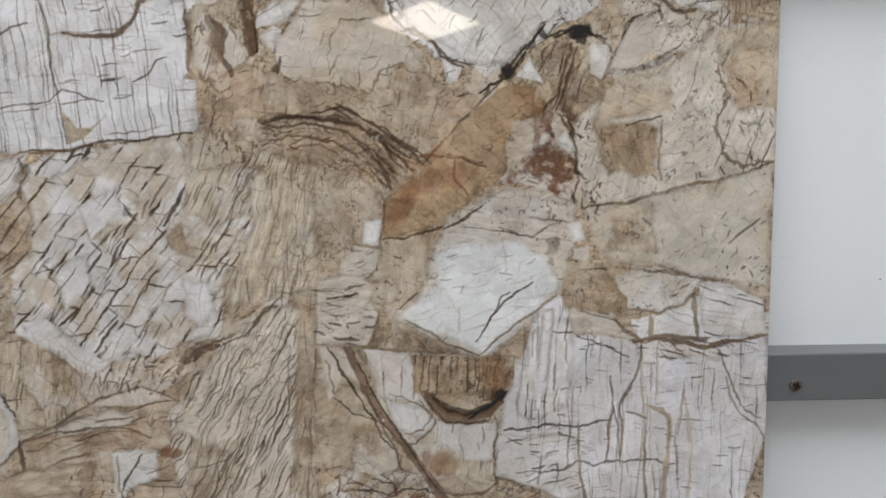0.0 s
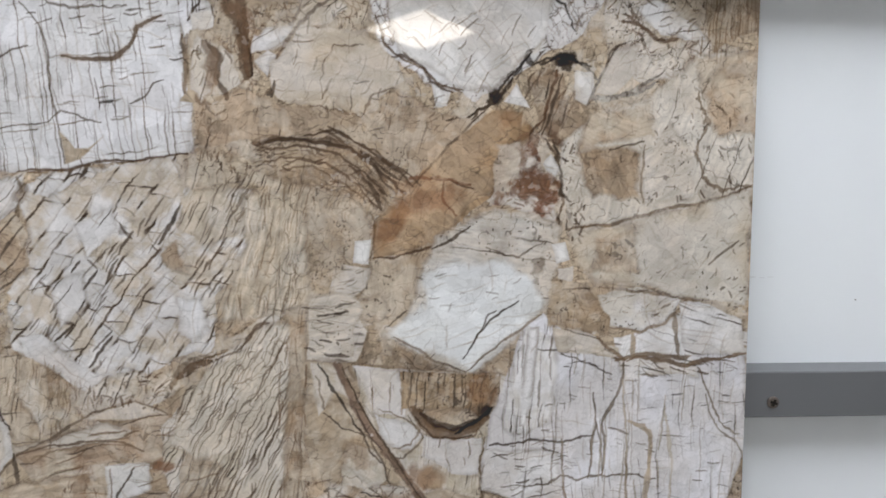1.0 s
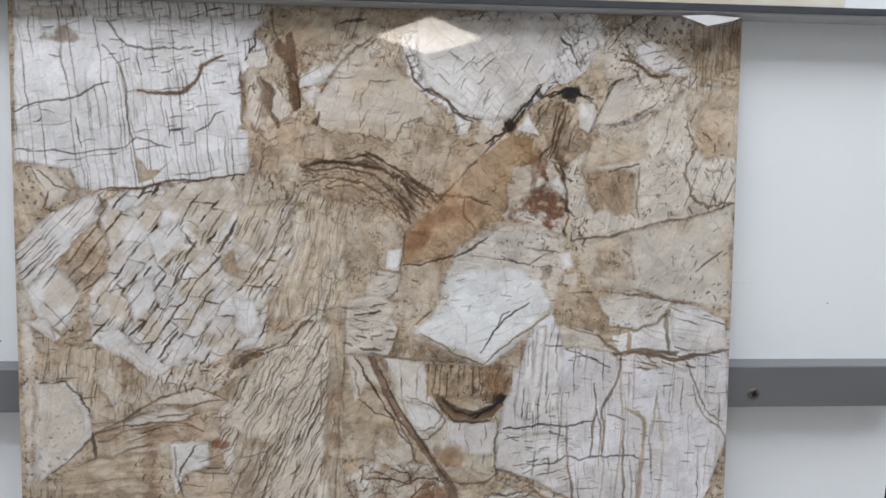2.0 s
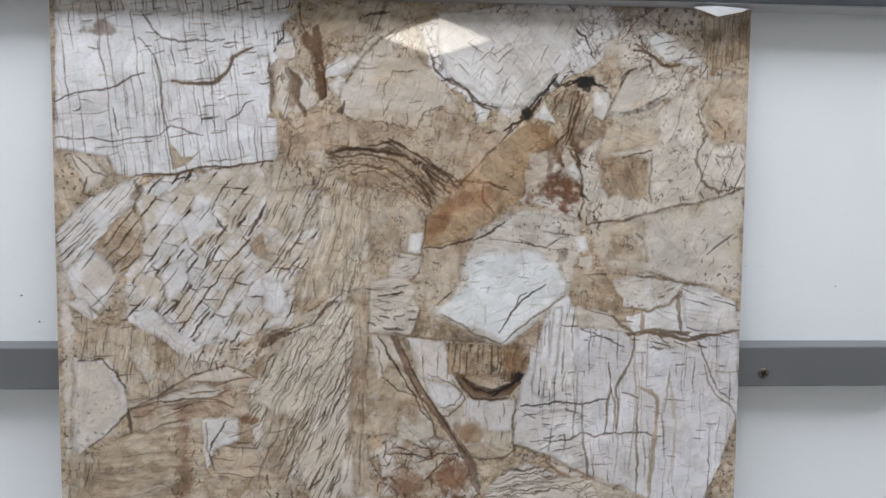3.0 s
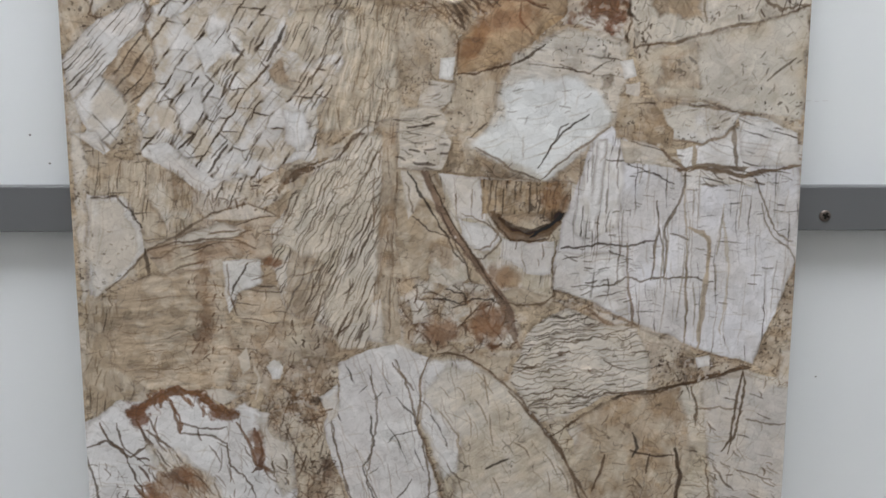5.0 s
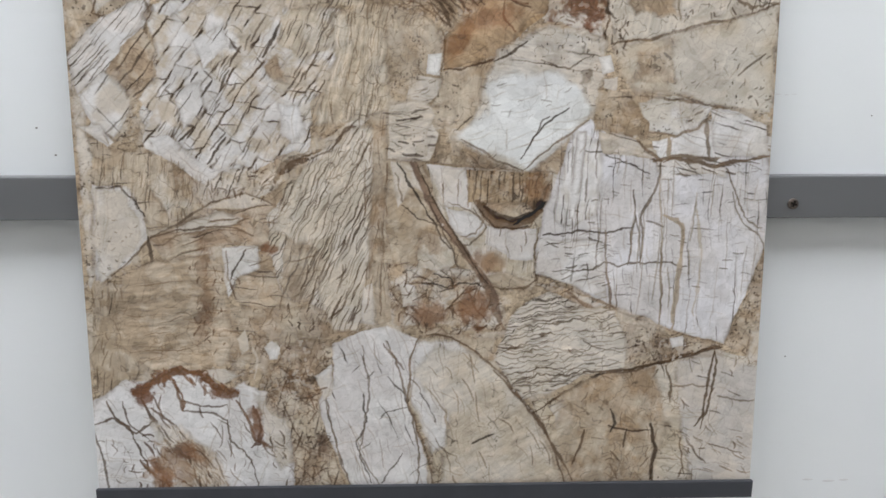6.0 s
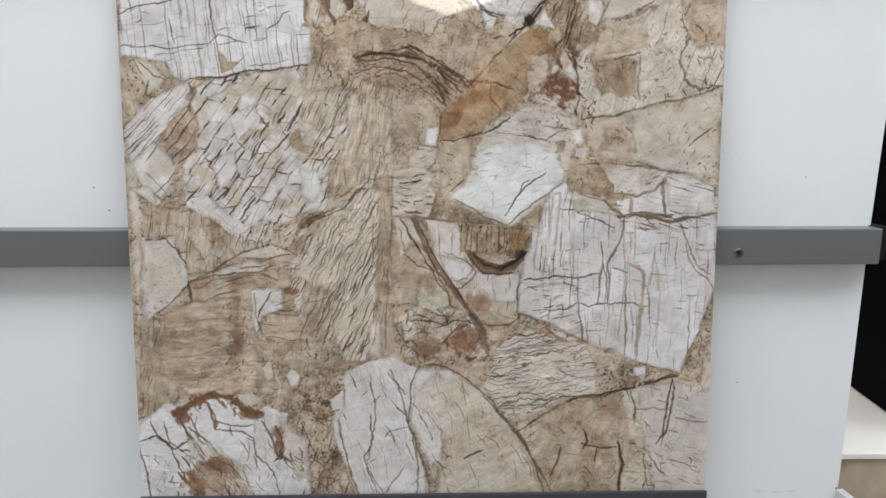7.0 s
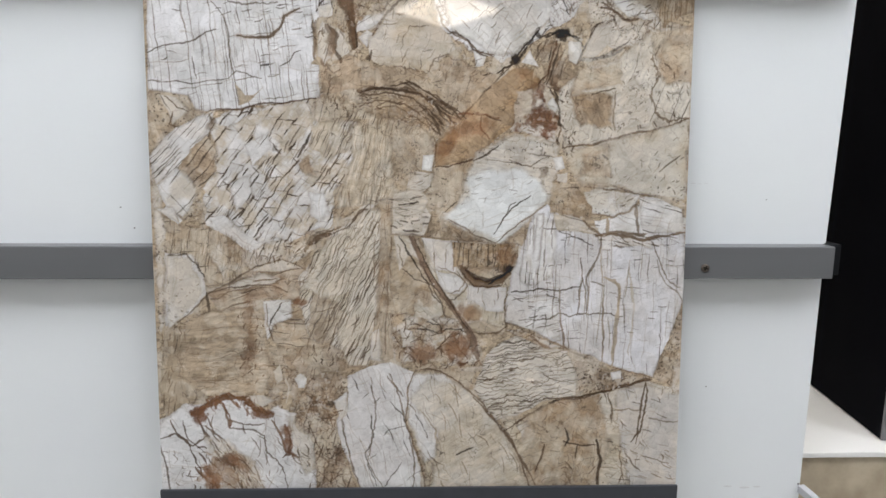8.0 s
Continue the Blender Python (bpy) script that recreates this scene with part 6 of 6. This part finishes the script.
# lower right: folded shard and cracked foot
fragment([(360, 117), (379, 147), (405, 160), (435, 166), (467, 162), (479, 135), (477, 107), (431, 102), (388, 81)], (210, 202, 190), (218, 212, 204), warp=1.5, soft=1.0, lines=((-173, 4.6, 0.85, 0.85, 7, 44, 16), (-168, 8, 0.9, 0.4, 6, 30, 16)), ink=(116, 98, 80))
splits([(365, 125), (403, 158), (470, 157), (474, 113), (393, 86)], 60, 8, 16, (8, 24), (0.5, 1.5), (108, 90, 72), 0.75, 2.5)
splits([(479, 141), (561, 126), (529, 112), (482, 113)], 60, 70, 45, (3, 8), (0.5, 1.6), (116, 92, 70), 0.75, 0.8)
fragment([(423, 84), (442, 100), (504, 107), (520, 56), (503, 0), (433, 0), (411, 40)], (188, 161, 130), (206, 190, 168), warp=4, soft=4, grain=20, alpha=0.75)
splits([(431, 113), (589, 118), (598, 0), (422, 2)], 75, -75, 35, (5, 18), (0.5, 1.6), (122, 98, 74), 0.75, 1.8, 0.7)
splits([(531, 56), (593, 44), (595, 3), (533, 4)], 35, -30, 14, (6, 16), (0.5, 1.3), (138, 116, 92), 0.75, 1.5)
vein([(559, 123), (556, 95), (550, 61), (545, 53)], 2.2, (108, 86, 64), 0.85, 1.2)
vein([(505, 56), (509, 33), (505, 1)], 3.4, (92, 72, 54), 0.9, 1)
vein([(465, 54), (487, 49), (504, 50)], 1.6, (96, 76, 58), 0.85, 1)
vein([(467, 71), (471, 57), (467, 48)], 2.2, SOOT, 0.8, 1)
vein([(443, 51), (438, 28), (432, 17)], 2.0, (108, 82, 58), 0.8, 1.5)
vein([(482, 51), (479, 33)], 2.0, (92, 72, 54), 0.8, 1)
vein([(360, 108), (379, 86), (407, 51), (421, 23), (433, 2)], 2.0, (128, 104, 80), 0.8, 1.5)
vein([(442, 105), (485, 108), (529, 117), (567, 128)], 2.2, (104, 82, 60), 0.85, 1)
# small clean chips
fragment([(409, 487), (419, 499), (428, 482)], (230, 229, 230), warp=0.6)
fragment([(438, 440), (444, 449), (452, 438), (445, 428)], (224, 223, 222), warp=0.6)
fragment([(301, 384), (313, 385), (312, 368), (300, 369)], (236, 237, 238), warp=0.2, soft=0.4)
fragment([(446, 382), (457, 385), (460, 371), (450, 368)], (232, 232, 232), warp=0.2, soft=0.4)
# rusty iron stains and burnt knots
RUST, CLAY = (148, 104, 70), (174, 136, 102)
vein([(34, 89), (46, 91), (56, 101), (76, 109), (95, 108), (110, 97), (129, 88)], 5.5, (140, 98, 64), 0.9, 3)
blotch(45, 89, 9, 11, (132, 88, 60), 0.85, 0, 1.3)
blotch(117, 91, 11, 7, (138, 98, 70), 0.8, -20, 1.3)
blotch(144, 57, 6, 24, RUST, 0.7, 10, 1.3)
vein([(144, 77), (149, 60), (146, 40), (139, 37)], 3.0, (128, 88, 62), 0.8, 3)
vein([(73, 101), (78, 88), (81, 74)], 2.4, (128, 92, 66), 0.85)
blotch(68, 20, 26, 20, CLAY, 0.55, 20, 1.3)
blotch(60, 10, 10, 20, RUST, 0.65, 15, 1.3)
blotch(77, 37, 12, 8, RUST, 0.7, -30, 1.3)
blotch(107, 192, 6, 36, (142, 104, 70), 0.25, 4, 1.5)
blotch(102, 157, 7, 18, RUST, 0.25, 0, 1.5)
blotch(162, 219, 14, 5, RUST, 0.75, -4, 0.8)
blotch(302, 161, 17, 13, (172, 138, 110), 0.4, -20, 1.5)
blotch(341, 165, 17, 19, (154, 114, 82), 0.4, 0, 1.5)
vein([(344, 146), (354, 150)], 3.0, UMBER, 0.8)
blotch(301, 226, 20, 13, (176, 150, 122), 0.6, 0, 0.8)
blotch(349, 208, 13, 12, (168, 134, 104), 0.7, 0, 0.7)
blotch(432, 426, 15, 10, RUST, 0.7, 10, 1.3)
blotch(443, 414, 9, 7, (132, 92, 68), 0.75, 0, 1.3)
blotch(429, 453, 7, 12, (142, 102, 74), 0.7, -30, 1.3)
blotch(405, 419, 7, 6, RUST, 0.6, 0, 1.3)
blotch(345, 418, 22, 16, (150, 112, 84), 0.35, 35, 0.8)
vein([(340, 430), (362, 431), (385, 426)], 2.4, (138, 94, 66), 0.75, 2)
vein([(367, 428), (365, 416), (375, 403)], 1.6, (138, 94, 66), 0.7, 2)
blotch(453, 518, 8, 5, SOOT, 0.75, -15, 1.6)
vein([(436, 514), (450, 520), (459, 517), (475, 512)], 1.5, SOOT, 0.75, 2.5)
vein([(473, 491), (486, 490), (504, 493), (521, 501)], 2.6, SOOT, 0.75, 1.5)
vein([(470, 485), (475, 496), (483, 510), (493, 528)], 1.6, DARK, 0.75, 1.5)
vein([(429, 463), (439, 475), (445, 495), (448, 510)], 2.4, UMBER, 0.8, 2)
blotch(448, 460, 9, 5, (112, 84, 64), 0.75, -20, 1.3)
vein([(446, 458), (452, 441), (452, 419), (459, 412)], 1.8, DARK, 0.7, 2.5)
blotch(43, 556, 17, 7, (150, 128, 112), 0.75, 0, 0.8)
blotch(219, 544, 13, 9, (142, 112, 86), 0.7, -40, 0.8)
vein([(224, 548), (226, 530), (224, 510), (227, 500)], 4.0, (120, 92, 68), 0.8, 2)
blotch(202, 503, 7, 18, (156, 130, 106), 0.7, -10, 0.8)
vein([(186, 529), (184, 510), (182, 488)], 3.4, (160, 140, 120), 0.7, 2)
# bleached patches in the upper fields
blotch(301, 505, 46, 22, (222, 214, 204), 0.42, 0, 0.9)
blotch(264, 537, 26, 16, (220, 211, 200), 0.4, 20, 0.9)
blotch(496, 501, 36, 26, (222, 216, 207), 0.4, 10, 0.9)
blotch(534, 392, 44, 16, (220, 213, 204), 0.35, 8, 0.9)
blotch(380, 448, 34, 15, (197, 172, 144), 0.55, 40, 0.8)
# pale drifts and brown stains that run across the ground and fade out
keep = ramp(COL.mean(2), 0.10, 0.28)
drift = keep * ramp(fbm(GX * 1.3, GY, 30, 501, 4), 0.52, 0.66) * CRUMB * 0.45
COL = COL * (1 - drift[..., None]) + tone(*CREAM) * drift[..., None]
stain = ramp(fbm(GX, GY * 1.2, 34, 521, 5), 0.55, 0.72) * (0.25 + 0.75 * CRUMB) * 0.32
COL = COL * (1 - stain[..., None]) + tone(142, 111, 84) * stain[..., None]
# overall weathering: hairlines, crumbled ground, angular cracks, mottling
light = COL.mean(2)
brown = 1 - ramp(light, 0.30 * STONE_GAIN, 0.60 * STONE_GAIN)
wx, wy = GX + 5 * (fbm(GX, GY, 10, 341) - 0.5), GY + 5 * (fbm(GX, GY, 10, 342) - 0.5)
edge, pick = cells(wx * 1.2, wy, 3.8, 7)
crumb = ramp(fbm(GX, GY, 30, 351, 4), 0.38, 0.56) * (0.15 + 0.85 * brown) * CRUMB
broken = 0.35 + 0.65 * CRUMB
COL = COL * (1 + crumb * (0.5 * pick - 0.2))[..., None]
a = crumb * 0.24 * (1 - ramp(edge, 0.15, 0.8))
COL = COL * (1 - a[..., None]) + tone(*DARK) * a[..., None]
for size, wide, salt, most in ((15.0, 0.55, 21, 0.35), (8.0, 0.45, 61, 0.25)):
    wx, wy = GX + 9 * (fbm(GX, GY, 14, 361 + salt, 4) - 0.5), GY + 9 * (fbm(GX, GY, 14, 362 + salt, 4) - 0.5)
    edge, pick = cells(wx * 0.8 + wy * 0.3, wy * 1.1 - wx * 0.2, size, salt)
    a = (1 - ramp(edge, wide * 0.4, wide * (0.8 + 1.2 * fbm(GX, GY, 9, salt)))) * ramp(fbm(GX, GY, 22, 371 + salt, 3), 0.46, 0.62) * most * (0.35 + 0.65 * brown * broken)
    COL = COL * (1 - a[..., None]) + tone(*DARK) * a[..., None]
    COL = COL * (1 + (0.10 + 0.16 * brown) * (pick - 0.5))[..., None]
for turn, salt in ((70, 90), (-25, 120), (20, 150)):
    a = hatch(GX, GY, turn, 6.0, 0.5, 0.34, 9.0, 8.0, salt=salt) * (0.12 + 0.6 * brown * broken)
    COL = COL * (1 - a[..., None]) + tone(*DARK) * a[..., None]
for size, thin, salt, most in ((16.0, 0.016, 201, 0.3), (7.5, 0.03, 231, 0.18)):
    a = ridge(GX, GY, size, thin, salt) * ramp(fbm(GX, GY, 34, salt + 9, 3), 0.42, 0.60) * most * (0.10 + 0.75 * brown * broken)
    COL = COL * (1 - a[..., None]) + tone(*SOOT) * a[..., None]
pits = ramp(fbm(GX, GY, 2.4, 301, 2), 0.68, 0.78) * ramp(fbm(GX, GY, 24, 303, 3), 0.42, 0.60) * (0.10 + 0.5 * brown * CRUMB)
COL = COL * (1 - pits[..., None]) + tone(*DARK) * pits[..., None]
chips = ramp(fbm(GX, GY, 3.4, 311, 2), 0.64, 0.72) * ramp(fbm(GX, GY, 26, 313, 3), 0.46, 0.62) * 0.6 * brown * CRUMB
COL = COL * (1 - chips[..., None]) + tone(*CREAM) * chips[..., None]
dirt = fbm(GX, GY, 1.9, 321, 2)
COL = COL * (1 + (0.03 + 0.08 * brown) * (dirt - 0.5))[..., None]
cloudy = fbm(GX, GY, 40, 331, 4)
COL = COL * (1 + (0.18 + 0.46 * brown) * (cloudy - 0.53))[..., None]
grey = COL.mean(2, keepdims=True)
COL = grey + (COL - grey) * 0.94
COL = COL * np.clip(grey / 0.6, 0.05, 1.4) ** 0.20
# every outline is ragged: the print wanders by about a millimetre
px = (1.1 * (fbm(GX, GY, 5, 701, 3) - 0.5) + 3.0 * (fbm(GX, GY, 19, 703, 2) - 0.5)) / (AX[1] - AX[0])
py = (1.1 * (fbm(GX, GY, 5, 711, 3) - 0.5) + 3.0 * (fbm(GX, GY, 19, 713, 2) - 0.5)) / (AY[1] - AY[0])
px = np.clip(px + np.arange(NU)[None, :], 0, NU - 1.001)
py = np.clip(py + np.arange(NV)[:, None], 0, NV - 1.001)
ix, iy = px.astype(int), py.astype(int)
fx, fy = (px - ix)[..., None], (py - iy)[..., None]
COL = (COL[iy, ix] * (1 - fx) + COL[iy, ix + 1] * fx) * (1 - fy) + (COL[iy + 1, ix] * (1 - fx) + COL[iy + 1, ix + 1] * fx) * fy


def softened(c, rounds):
    for _ in range(rounds):
        for axis in (0, 1):
            c = 0.5 * c + 0.25 * (np.roll(c, 1, axis) + np.roll(c, -1, axis))
    return c


# crisp print: dark strokes sit between paler lips
COL = COL + 0.12 * (COL - softened(COL, 10))
COL = np.clip(COL, 0.02, 0.85)

# ---- the tile ----
tile = tagged(new("stone_tile"), "square polished tile printed as white and tan brecciated marble", "tile")
tile.matrix_basis = TILE
mesh = bpy.data.meshes.new("face")
xyz = np.zeros((NV, NU, 3))
xyz[..., 0], xyz[..., 2] = GX / 1000, GY / 1000
index = np.arange(NU * NV).reshape(NV, NU)
quads = np.stack([index[:-1, :-1], index[:-1, 1:], index[1:, 1:], index[1:, :-1]], -1).reshape(-1, 4)
mesh.vertices.add(NU * NV)
mesh.vertices.foreach_set("co", xyz.ravel())
mesh.loops.add(quads.size)
mesh.loops.foreach_set("vertex_index", quads.ravel())
mesh.polygons.add(len(quads))
mesh.polygons.foreach_set("loop_start", np.arange(0, quads.size, 4))
mesh.update(calc_edges=True)
paint = mesh.attributes.new("stone", "FLOAT_COLOR", "POINT")
paint.data.foreach_set("color", np.concatenate([COL, np.ones((NV, NU, 1))], -1).astype(np.float32).ravel())
mesh.materials.append(STONE)
face = new("face", mesh)
face.parent = tile
tagged(face, "polished face with cracked white fragments in tan ground")
part("body", block(0, 0.6, 0.0002, 0.0092, VLOW / 1000, VHIGH / 1000, 0.0003, 1), BODY, tile, "pale porcelain body")

# ---- the tray under it ----
tray = tagged(new("tile_tray"), "charcoal metal tray that holds the tile's lower edge", "tray")
part("lip", block(0.0, 0.6, -0.0058, -0.0022, 0.9352, 0.9522, 0.0008), TRAY_METAL, tray)
part("floor_plate", block(0.0, 0.6, -0.0022, WALL_Y, 0.9352, 0.9368), TRAY_METAL, tray)

# ---- a folded paper tag under the ledge ----
tag_bm = bmesh.new()
outline = [(0.5392, 0.0226, 1.5278), (0.5899, 0.0241, 1.5278), (0.5597, 0.0182, 1.528), (0.5587, 0.0158, 1.5187), (0.5826, 0.0221, 1.5247), (0.546, 0.0375, 1.5316), (0.597, 0.039, 1.5316)]
tv = [tag_bm.verts.new(p) for p in outline]
for corners in ((0, 3, 2), (2, 3, 4), (2, 4, 1), (0, 2, 5), (2, 6, 5), (2, 1, 6)):
    tag_bm.faces.new([tv[i] for i in corners])
bmesh.ops.solidify(tag_bm, geom=tag_bm.faces[:], thickness=0.0003)
tagged(link("paper_tag", tag_bm, PAPER), "folded white paper tag tucked under the grey ledge", "tag")

# ---- flecks and scuffs on the wall ----
for x, z, r in ((-0.047, 1.272, 0.0011), (-0.033, 1.248, 0.0011), (0.652, 1.051, 0.0009), (0.707, 1.283, 0.0008), (0.7815, 0.919, 0.0016)):
    bm = bmesh.new()
    bmesh.ops.create_icosphere(bm, subdivisions=2, radius=r)
    bmesh.ops.scale(bm, vec=(1, 0.25, 0.8), verts=bm.verts[:])
    bmesh.ops.translate(bm, vec=(x, WALL_Y, z), verts=bm.verts[:])
    part("fleck", bm, SPECK, bpy.data.objects["wall_display"])
for x, z, w, h in ((0.690, 0.917, 0.006, 0.0012), (0.712, 0.915, 0.007, 0.0014), (0.728, 0.916, 0.005, 0.0012), (0.618, 1.302, 0.0035, 0.0005), (0.626, 1.3015, 0.0025, 0.0004), (0.633, 1.302, 0.003, 0.0004)):
    bm = bmesh.new()
    bmesh.ops.create_icosphere(bm, subdivisions=2, radius=1)
    bmesh.ops.scale(bm, vec=(w, 0.0002, h), verts=bm.verts[:])
    bmesh.ops.translate(bm, vec=(x, WALL_Y, z), verts=bm.verts[:])
    part("scuff", bm, SCUFF, bpy.data.objects["wall_display"])
